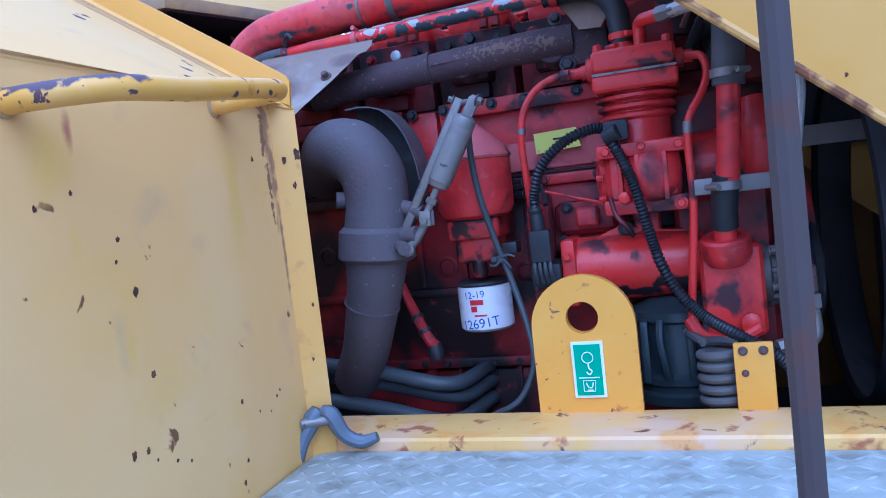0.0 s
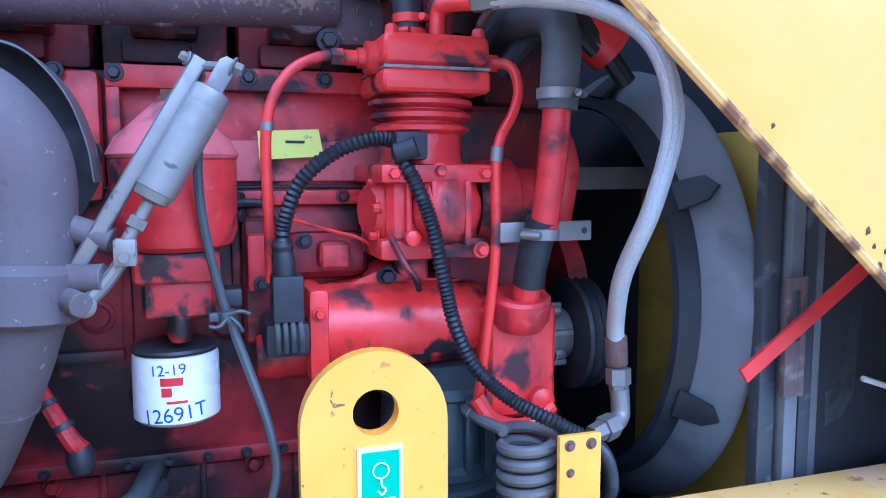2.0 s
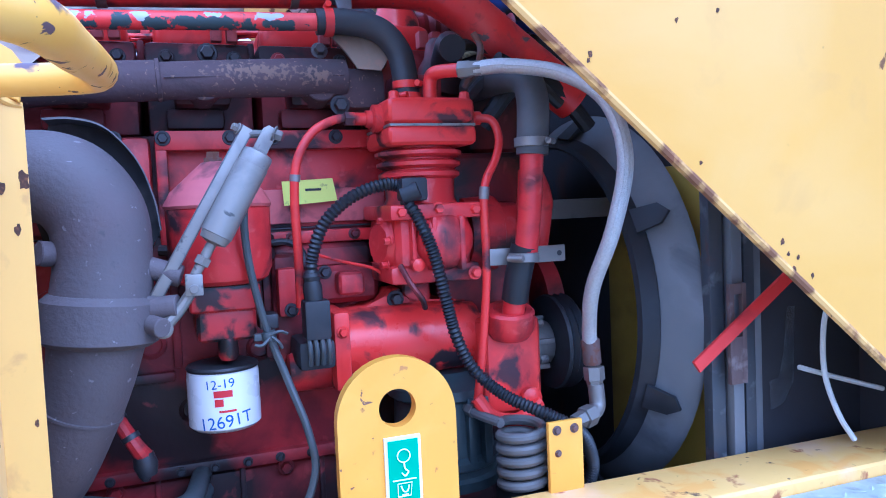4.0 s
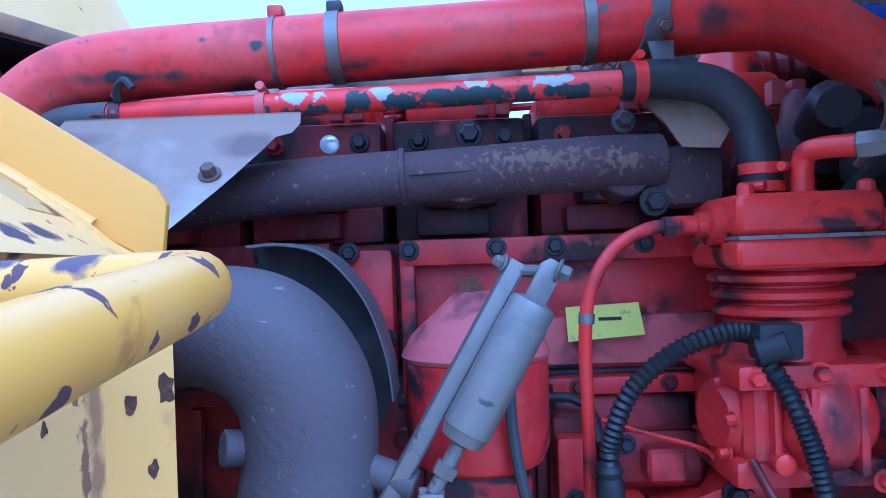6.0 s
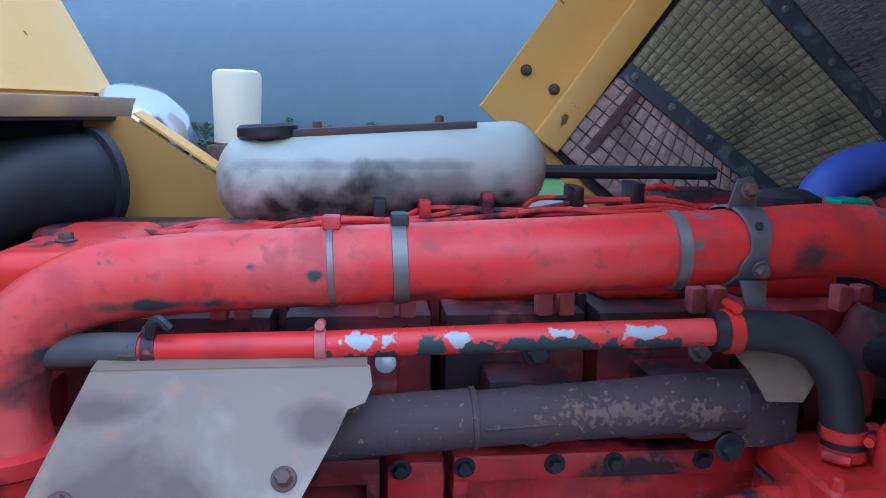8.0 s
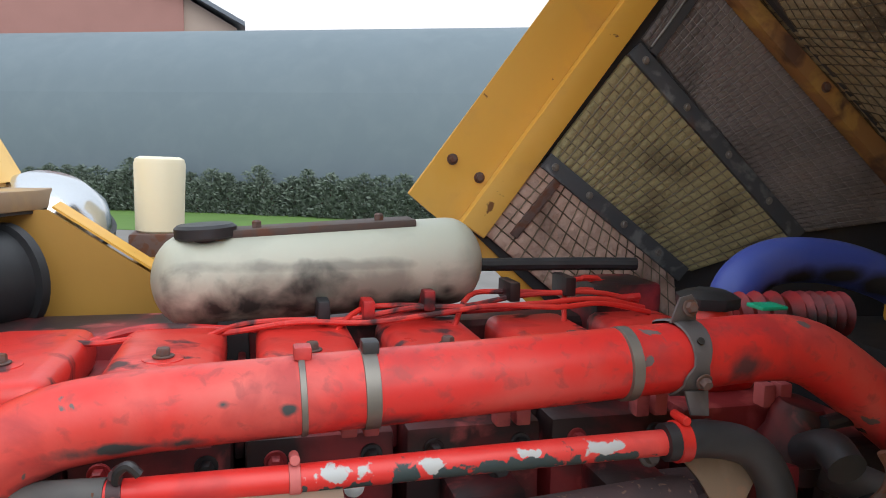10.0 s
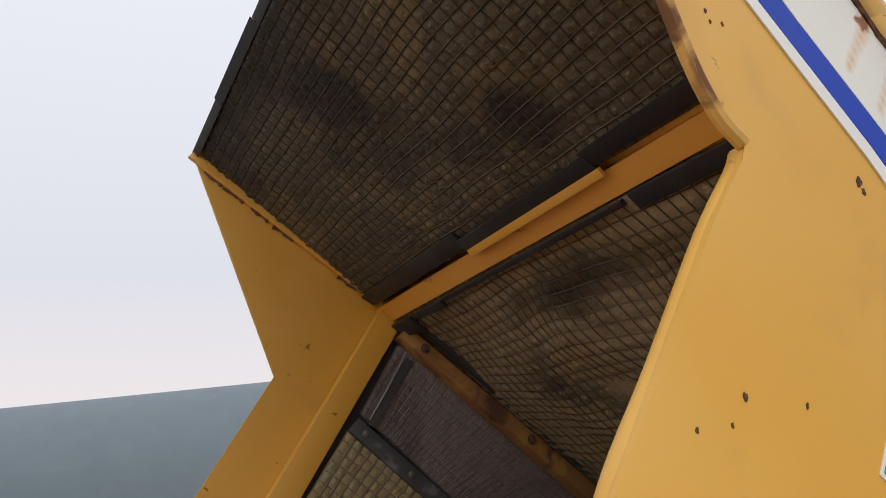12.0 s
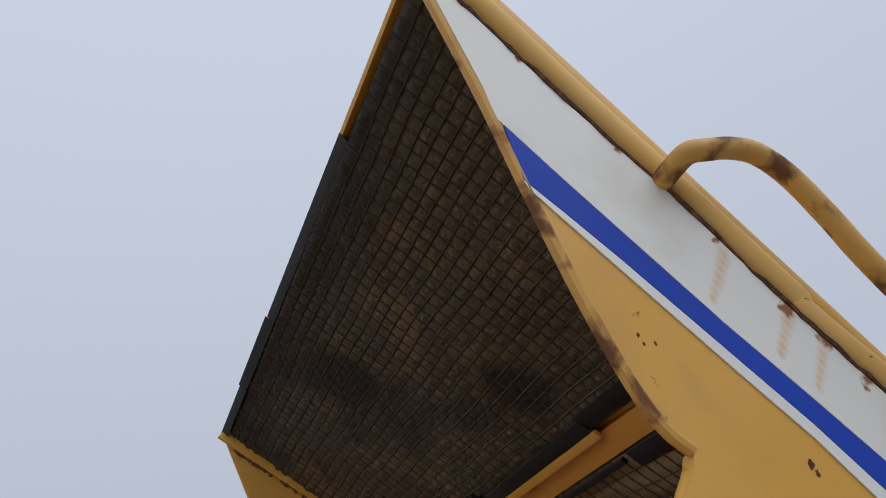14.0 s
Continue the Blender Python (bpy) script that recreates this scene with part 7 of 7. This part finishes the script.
# ---------------------------------------------------------------- raised hood
def lining(parent, corners, nrm, nu, nv, material, r=0.0013, wave=0.006, sag=0.006, seed=1, name="foam_pad", net=None, r2=None):
    """A quilted foam sheet between four corners with a net of crossing wires pressed into it."""
    c00, c10, c01, c11 = (Vector(c) for c in corners)
    n = Vector(nrm).normalized()
    lu, lv = (c10 - c00).length, (c01 - c00).length
    def place(s, t, lift):
        edge = min(1.0, 9 * min(s, 1 - s, t, 1 - t))
        q = Vector((s * lu * 7 + seed * 3.1, t * lv * 7, seed * 1.7))
        w1 = noise.noise(q) * wave * edge / lu
        w2 = noise.noise(q + Vector((5.2, 9.1, 2.2))) * wave * edge / lv
        a, b = s + w1, t + w2
        p = c00 * (1 - a) * (1 - b) + c10 * a * (1 - b) + c01 * (1 - a) * b + c11 * a * b
        return p + n * (lift + edge * sag * noise.noise(q * 0.9 + Vector((1.3, 4.4, 8.8))))
    k = 3
    bm = B()
    rows = []
    for i in range(nu * k + 1):
        row = []
        for j in range(nv * k + 1):
            s, t = i / (nu * k), j / (nv * k)
            puff = 0.0078 * abs(math.sin(math.pi * nu * s)) * abs(math.sin(math.pi * nv * t)) * (0.7 + 0.9 * noise.noise(Vector((s * 40, t * 60, seed))))
            row.append(bm.verts.new(place(s, t, puff)))
        rows.append(row)
    for one, two in zip(rows, rows[1:]):
        for j in range(nv * k):
            bm.faces.new((one[j], one[j + 1], two[j + 1], two[j]))
    plate(bm, [c00 - n * 0.008, c10 - n * 0.008, c11 - n * 0.008, c01 - n * 0.008], -n * 0.012)
    pad = part(name, bm, material, parent, sharp=80)
    bm = B()
    def strand(pts, side, r):
        prev = None
        for p in pts:
            ring = [bm.verts.new(p + side * r), bm.verts.new(p + n * r * 1.5), bm.verts.new(p - side * r)]
            if prev:
                for m in range(2):
                    bm.faces.new((prev[m], prev[m + 1], ring[m + 1], ring[m]))
            prev = ring
    u, v = (c10 - c00).normalized(), (c01 - c00).normalized()
    for i in range(1, nu):
        strand([place(i / nu, j / (nv * 2), 0.0016) for j in range(nv * 2 + 1)], u, r2 or r)
    for j in range(1, nv):
        strand([place(i / (nu * 2), j / nv, 0.0010) for i in range(nu * 2 + 1)], v, r)
    part("wire_net", bm, net or M_NET, pad, "rusty wire net")["kind"] = "stuff"
    return pad


def build_hood():
    h = thing("engine_hood", "raised yellow engine hood with a blue stripe and foam-lined inside", "engine hood", (0.6, 0.3, 1.6))
    # the near side leans outwards towards the top
    ny = lambda x, z: -0.145 - 0.0916 * (z - 2.3175 + 0.8465 * x)
    onnear = lambda pts, off=0.0: [(x, ny(x, z) - off, z) for x, z in pts]
    out = Vector((-0.0916 * 0.8465, -1.0, -0.0916)).normalized()
    yf = lambda x, z: 0.905 - 0.13 * x + 0.10 * max(0.0, z - 2.7)
    front = [(0.180, 2.167), (0.2225, 2.286), (0.2484, 2.356), (0.297, 2.428), (0.3535, 2.514), (0.391, 2.562), (0.399, 2.576)]
    rise = [(0.378, 2.597), (0.357, 2.643), (0.331, 2.735), (0.309, 2.834), (0.288, 2.932), (0.258, 3.050), (0.240, 3.115)]
    seam = [(0.298, 3.042), (0.382, 2.931), (0.478, 2.817), (0.564, 2.700), (0.640, 2.607), (1.22, 2.0)]
    foot = [(1.30, 1.217), (0.85, 1.598), (0.50, 1.894), (0.180, 2.1645)]
    bm = B()
    plate(bm, onnear(front + rise + seam + [(1.30, 1.95)] + foot), (0, 0.006, 0), 0.002)
    part("near_side_panel", bm, M_YEL, h)
    bm = B()
    tube(bm, [(x + 0.0085, ny(x, z) + 0.0115, z - 0.006) for x, z in front], 0.0115, 16)
    part("rolled_edge", bm, M_YEL, h)
    bm = B()
    tube(bm, onnear([front[-1]] + rise, -0.004), 0.006, 8)
    part("rolled_edge", bm, M_YEL_RUST, h)
    # rusty lower edge; its brown also stands in for the shadow border here
    bm = B()
    tube(bm, onnear(foot, -0.003), 0.006, 8, 3)
    part("rolled_edge", bm, M_YEL_RUST, h)
    # painted bands on the outer face
    top = [(0.302, 2.889), (0.352, 2.828), (0.397, 2.775), (0.475, 2.683), (0.540, 2.612), (0.590, 2.556), (0.617, 2.525), (1.0, 2.10)]
    low = [(0.308, 2.827), (0.342, 2.793), (0.387, 2.746), (0.470, 2.655), (0.531, 2.588), (0.575, 2.534), (0.603, 2.500), (0.98, 2.08)]
    line = [(0.311, 2.817), (0.338, 2.786), (0.383, 2.735), (0.467, 2.640), (0.526, 2.575), (0.570, 2.518), (0.595, 2.487), (0.972, 2.072)]
    shift = lambda pts, a: [(x - a, z - a) for x, z in pts]
    bands = ((M_BAND_WHITE, [(0.296, 2.897), (0.290, 2.935), (0.262, 3.045), (0.245, 3.104)] + shift(seam, 0.002) + shift(top[::-1], -0.0005), "grey-white band"),
             (M_BAND_BLUE, top + low[::-1], "blue stripe"),
             (M_LABEL_WHITE, shift(low, 0.0006) + line[::-1], "thin white line"))
    for m, pts, lab in bands:
        bm = B()
        plate(bm, onnear(pts, 0.0016), (0, 0.0014, 0))
        part("painted_band", bm, m, h, lab)
    # roof skin and its rounded near edge
    bm = B()
    na, nb, nc = (Vector((x, ny(x, z) + 0.004, z)) for x, z in ((0.297, 3.139), (0.674, 2.644), (1.28, 2.03)))
    fa, fb, fc = Vector((0.292, 0.915, 3.105)), Vector((0.72, 0.82, 2.74)), Vector((1.30, 0.76, 2.22))
    plate(bm, [na, nb, fb, fa], (-0.016, 0, -0.012), 0.006)
    plate(bm, [nb, nc, fc, fb], (-0.016, 0, -0.016), 0.006)
    part("roof_skin", bm, M_YEL, h)
    # paler yellow than the hood's, to paint in the light on this edge
    bm = B()
    tube(bm, [(x, ny(x, z) + 0.013, z) for x, z in ((0.257, 3.121), (0.322, 3.057), (0.395, 2.959), (0.486, 2.844), (0.580, 2.721), (0.652, 2.629), (1.246, 2.014))], 0.0185, 16, 6)
    part("rounded_edge", bm, M_YEL_PALE, h)
    bm = B()
    rng = random.Random(5)
    way = [(0.250, 3.105)] + seam
    pts = []
    for p, q in zip(way, way[1:]):
        for k in range(9):
            t = k / 9
            pts.append((p[0] * (1 - t) + q[0] * t + rng.uniform(-0.0018, 0.0018), p[1] * (1 - t) + q[1] * t + rng.uniform(-0.0018, 0.0018)))
    tube(bm, onnear(pts, 0.001), [rng.uniform(0.0016, 0.0042) for _ in pts], 6, 1)
    part("rusty_seam", bm, M_RUST_FLECK, h, "rust-eaten seam")
    # grab handle on the near side
    bm = B()
    tube(bm, [(0.466, ny(0.466, 2.838) + 0.006, 2.838), (0.466, -0.250, 2.840), (0.470, -0.268, 2.842), (0.487, -0.276, 2.842), (0.518, -0.280, 2.846), (0.550, -0.282, 2.842), (0.580, -0.282, 2.817), (0.608, -0.280, 2.770), (0.644, -0.276, 2.704), (0.78, -0.266, 2.50), (0.80, -0.25, 2.46), (0.795, ny(0.795, 2.44) + 0.004, 2.44)], 0.0115, 12)
    part("grab_handle", bm, M_YEL_RUST, h, "rusty yellow grab handle")
    # green label
    tag = [(0.489, 2.378), (0.468, 2.346), (0.491, 2.325), (0.514, 2.351)]
    inner = [(0.4905 + (x - 0.4905) * 0.82, 2.350 + (z - 2.350) * 0.82) for x, z in tag]
    bm = B()
    plate(bm, onnear(tag, 0.0008), (0, 0.0008, 0))
    lab = part("label_border", bm, M_LABEL_WHITE, h, "white label border")
    bm = B()
    plate(bm, onnear(inner, 0.0014), (0, 0.0006, 0))
    part("label_field", bm, M_GREEN, lab, "green label field")
    bm = B()
    tube(bm, onnear([(0.4905 + 0.006 * math.cos(a), 2.352 + 0.006 * math.sin(a)) for a in np.linspace(0, 6.283, 14)], 0.0014), 0.0009, 5, 2)
    part("pictogram", bm, M_LABEL_WHITE, lab)
    for k, (x, z, r) in enumerate(((0.511, 2.555, 0.005), (0.514, 2.547, 0.003), (0.357, 2.402, 0.003), (0.411, 2.394, 0.002), (0.343, 2.386, 0.0018), (0.314, 2.385, 0.002), (0.379, 2.674, 0.002), (0.382, 2.666, 0.0018), (0.394, 2.666, 0.0018), (0.5825, 1.9752, 0.003), (0.6352, 1.987, 0.003), (0.6204, 1.8162, 0.003), (0.739, 1.7167, 0.004), (0.7571, 1.6807, 0.006), (0.7865, 1.6717, 0.004), (0.8191, 1.6214, 0.005), (0.4754, 1.9306, 0.003), (0.4007, 2.0545, 0.004), (0.4564, 2.0348, 0.003), (0.4585, 2.014, 0.003), (0.4771, 1.937, 0.004), (0.7635, 1.6964, 0.003), (0.7483, 1.7015, 0.003))):
        blotch(h, (x, ny(x, z), z), out, r * 0.78, 300 + k, tall=1.5)
    bm = B()
    lathe(bm, (0.247, -0.122, 2.135), (-0.36, 0.22, -0.9), [(0, 0.018), (0.018, 0.025), (0.038, 0.026), (0.051, 0.020), (0.059, 0.009), (0.061, 0.003)], 22)
    part("rubber_buffer", bm, M_RUBBER, h, "black rubber buffer")
    bm = B()
    patch = [(0.2088, 2.2699), (0.2281, 2.2818), (0.2454, 2.2879), (0.2588, 2.2843), (0.2793, 2.2764), (0.2702, 2.2403), (0.2113, 2.2458)]
    plate(bm, onnear(patch, 0.0012), (0, 0.001, 0))
    edge = part("label_edge", bm, M_STEEL, h)
    bm = B()
    plate(bm, onnear([(0.244 + (x - 0.244) * 0.975, 2.2633 + (z - 2.2633) * 0.965) for x, z in patch], 0.0022), (0, 0.0008, 0))
    part("worn_label", bm, M_PATCH, edge, "pale worn label")
    # far side panel
    far = [(0.135, 2.247), (0.395, 2.610), (0.262, 3.072), (0.300, 3.105), (0.70, 2.80), (1.28, 2.26), (1.30, 1.2), (0.80, 1.62), (0.23, 2.175), (0.20, 2.192)]
    bm = B()
    plate(bm, [(x, yf(x, z), z) for x, z in far], (0, 0.006, 0), 0.002)
    part("far_side_panel", bm, M_YEL, h)
    # raised strip along the far panel's edge
    s0, s1 = Vector((0.226, 0, 2.198)), Vector((0.618, 0, 2.755))
    w = Vector((0.040, 0, -0.028))
    bm = B()
    pts = [s0, s1, s1 + w, s0 + w]
    plate(bm, [(p.x, yf(p.x, p.z) - 0.028, p.z) for p in pts], (0, 0.026, 0), 0.002)
    part("edge_strip", bm, M_YEL, h)
    for x, z in ((0.213, 2.309), (0.262, 2.277)):
        bolt(h, (x, yf(x, z) - 0.001, z), (0, -1, 0), 0.007, 0.006, M_RUSTY_BOLT)
    # foam fields on the far panel, held by dark bars
    def onfar(x, z, off):
        return Vector((x, yf(x, z) - off, z))
    fields = (([(0.262, 2.184), (0.372, 2.305), (0.66, 1.86), (0.625, 2.115)], 7, 17, M_FOAM_PINK),
              ([(0.385, 2.320), (0.518, 2.500), (0.66, 2.110), (0.858, 2.175)], 11, 25, M_FOAM_OLIVE),
              ([(0.545, 2.530), (0.632, 2.660), (0.88, 2.185), (1.10, 2.215)], 9, 44, M_FOAM_DARK))
    for k, (c, nu, nv, m) in enumerate(fields):
        lining(h, [onfar(x, z, 0.018) for x, z in c], (0, -1, 0), nu, nv, m, (0.0013, 0.0017, 0.0013)[k], 0.003, 0.004, 3 + k, net=M_NET_PALE if k == 2 else M_NET, r2=(0.0012, 0.0006, 0.0005)[k])
    backing = [(0.25, 2.18), (0.635, 2.68), (1.13, 2.21), (1.13, 1.75), (0.72, 1.75)]
    bm = B()
    plate(bm, [onfar(x, z, 0.007) for x, z in backing], (0, 0.006, 0))
    part("pad_backing", bm, M_DARK, h)
    for p, q in (((0.373, 2.311), (0.640, 2.105)), ((0.524, 2.510), (0.862, 2.178))):
        p, q = Vector((p[0], 0, p[1])), Vector((q[0], 0, q[1]))
        e = Vector((-(q - p).z, 0, (q - p).x)).normalized() * 0.015
        bm = B()
        plate(bm, [onfar(v.x, v.z, 0.030) for v in (p - e, p + e, q + e, q - e)], (0, 0.010, 0), 0.002)
        bar = part("retaining_bar", bm, M_POST, h)
        for t in (0.06, 0.30, 0.55, 0.8):
            v = p.lerp(q, t)
            bolt(bar, onfar(v.x, v.z, 0.031), (0, -1, 0), 0.005, 0.004, M_STEEL)
    for p, q, m in (((0.377, 2.297), (0.300, 2.196), M_RUSTY_BOLT), ((0.628, 2.648), (0.540, 2.525), M_POST)):
        p, q = Vector((p[0] + 0.02, 0, p[1] - 0.022)), Vector((q[0] + 0.02, 0, q[1] - 0.022))
        e = Vector((-(q - p).z, 0, (q - p).x)).normalized() * 0.008
        bm = B()
        plate(bm, [onfar(v.x, v.z, 0.026) for v in (p - e, p + e, q + e, q - e)], (0, 0.006, 0), 0.001)
        part("cross_strap", bm, m, h)
    bm = B()
    tube(bm, [onfar(0.632, 2.625, 0.027), onfar(0.59, 2.565, 0.030), onfar(0.556, 2.515, 0.027)], 0.0022, 6, 3)
    part("worn_edge", bm, M_STEEL, h)
    # roof lining in two fields, parted by the cross bar
    inward = Vector((-0.73, 0, -0.68))
    lining(h, [(0.275, 0.900, 3.065), (0.600, 0.826, 2.745), (0.248, ny(0.248, 3.09) + 0.012, 3.090), (0.590, ny(0.59, 2.733) + 0.030, 2.733)], inward, 24, 50, M_FOAM, 0.0009, 0.006, 0.007, 21, "roof_foam", M_NET_DARK, r2=0.0014)
    lining(h, [(0.630, 0.826, 2.714), (1.135, 0.750, 2.245), (0.622, ny(0.622, 2.692) + 0.030, 2.692), (1.135, ny(1.135, 2.10) + 0.03, 2.09)], inward, 32, 50, M_FOAM_LOW, 0.0010, 0.024, 0.016, 22, "roof_foam", M_NET_DARK)
    # cross bar between its rubber edgings, and the rail at the far corner
    ya, yb = 0.83, -0.06
    bm = B()
    plate(bm, [(0.598, ya, 2.735), (0.598, yb, 2.729), (0.619, yb, 2.698), (0.619, ya, 2.704)], (0.022, 0, 0.016), 0.003)
    part("cross_bar", bm, M_YEL_BAR, h)
    bm = B()
    plate(bm, [(0.580, 0.445, 2.728), (0.580, 0.13, 2.728), (0.589, 0.13, 2.718), (0.589, 0.445, 2.718)], (0.006, 0, 0.004), 0.001)
    part("bar_lip", bm, M_YEL, h)
    for y0, y1, o, w in ((0.800, 0.445, 0.003, 0.022), (0.450, 0.135, -0.005, 0.021), (0.140, yb, 0.002, 0.020)):
        bm = B()
        plate(bm, [(0.584 - o, y0, 2.732 + o), (0.582 - o, y1, 2.730 + o), (0.580 - o - w, y1, 2.728 + o + w), (0.580 - o - w, y0, 2.728 + o + w * 0.9)], (0.006, 0, 0.006), 0.002)
        part("rubber_edging", bm, M_RUBBER, h)
    for y0, y1, w in ((0.800, 0.72, 0.026), (0.70, 0.60, 0.012), (0.60, 0.135, 0.007), (0.125, yb, 0.020)):
        bm = B()
        plate(bm, [(0.615, y0, 2.694), (0.613, y1, 2.689), (0.613 + w, y1, 2.689 - w * 0.9), (0.615 + w, y0, 2.694 - w * 0.9)], (0.006, 0, 0.006), 0.002)
        part("rubber_edging", bm, M_RUBBER, h)
    bm = B()
    r0, r1 = Vector((0.630, 0, 2.678)), Vector((1.115, 0, 2.226))
    e = Vector((0.0095, 0, 0.010))
    plate(bm, [onfar(p.x, p.z, 0.050) for p in (r0 - e, r0 + e, r1 + e * 1.3, r1 - e * 1.3)], (0, 0.034, 0), 0.003)
    rail = part("corner_rail", bm, M_RAIL, h, "rusty brown corner rail")
    for t in (0.08, 0.50, 0.93):
        v = r0.lerp(r1, t)
        bolt(rail, onfar(v.x, v.z, 0.051), (0, -1, 0), 0.007, 0.006, M_RUSTY_BOLT)
    bm = B()
    tube(bm, [onfar(p.x + 0.020, p.z + 0.018, 0.060) for p in (r0, r0.lerp(r1, 0.33), r0.lerp(r1, 0.66), r1)], 0.011, 8, 4)
    part("corner_seal", bm, M_RUBBER, h)
    bm = B()
    box(bm, 1.02, 1.30, 0.60, 0.72, 2.02, 2.205, 0.012)
    part("hinge_block", bm, M_YEL, h)
    # weld line and front lip
    bm = B()
    w0, w1 = Vector((0.262, 0, 3.075)), Vector((0.60, 0, 2.77))
    e = Vector((0.012, 0, 0.014))
    plate(bm, [onfar(p.x, p.z, 0.016) for p in (w0 - e, w0 + e, w1 + e, w1 - e)], (0, 0.012, 0), 0.002)
    part("weld_strip", bm, M_YEL, h)
    rng = random.Random(8)
    for k in range(5):
        t0 = (0.10, 0.20, 0.34, 0.47, 0.83)[k]
        bm = B()
        pts = [w0.lerp(w1, t0 + 0.1 * j / 6) + Vector((-0.012 + rng.uniform(-0.004, 0.004), 0, -0.014 + rng.uniform(-0.004, 0.004))) for j in range(7)]
        tube(bm, [onfar(p.x, p.z, 0.003) for p in pts], [rng.uniform(0.002, 0.0055) for _ in pts], 7, 1)
        part("weld_bead", bm, M_RUSTY_BOLT, h, "rusty weld bead")
    bm = B()
    f0, f1 = Vector((0.262, yf(0.26, 3.07), 3.070)), Vector((0.246, ny(0.246, 3.11) + 0.008, 3.108))
    plate(bm, [f0, f1, f1 + Vector((0.03, 0, 0.015)), f0 + Vector((0.03, 0, 0.015))], (-0.002, 0, 0.008), 0.001)
    part("front_lip", bm, M_YEL, h)
    bm = B()
    for t0, t1, o in ((0.0, 0.20, 0.001), (0.19, 0.40, 0.004), (0.40, 0.78, 0.001)):
        p, q = f0.lerp(f1, t0), f0.lerp(f1, t1)
        plate(bm, [p + Vector((-o, 0, 0)), q + Vector((-o, 0, 0)), q + Vector((0.006, 0, -0.012)), p + Vector((0.006, 0, -0.012))], (-0.003, 0, 0.003))
    part("front_seal", bm, M_RUBBER, h)
    bm = B()
    box(bm, 1.10, 1.30, -0.19, 0.75, 1.17, 1.75, 0.01)
    part("hinge_frame", bm, M_DARK, h)


build_hood()
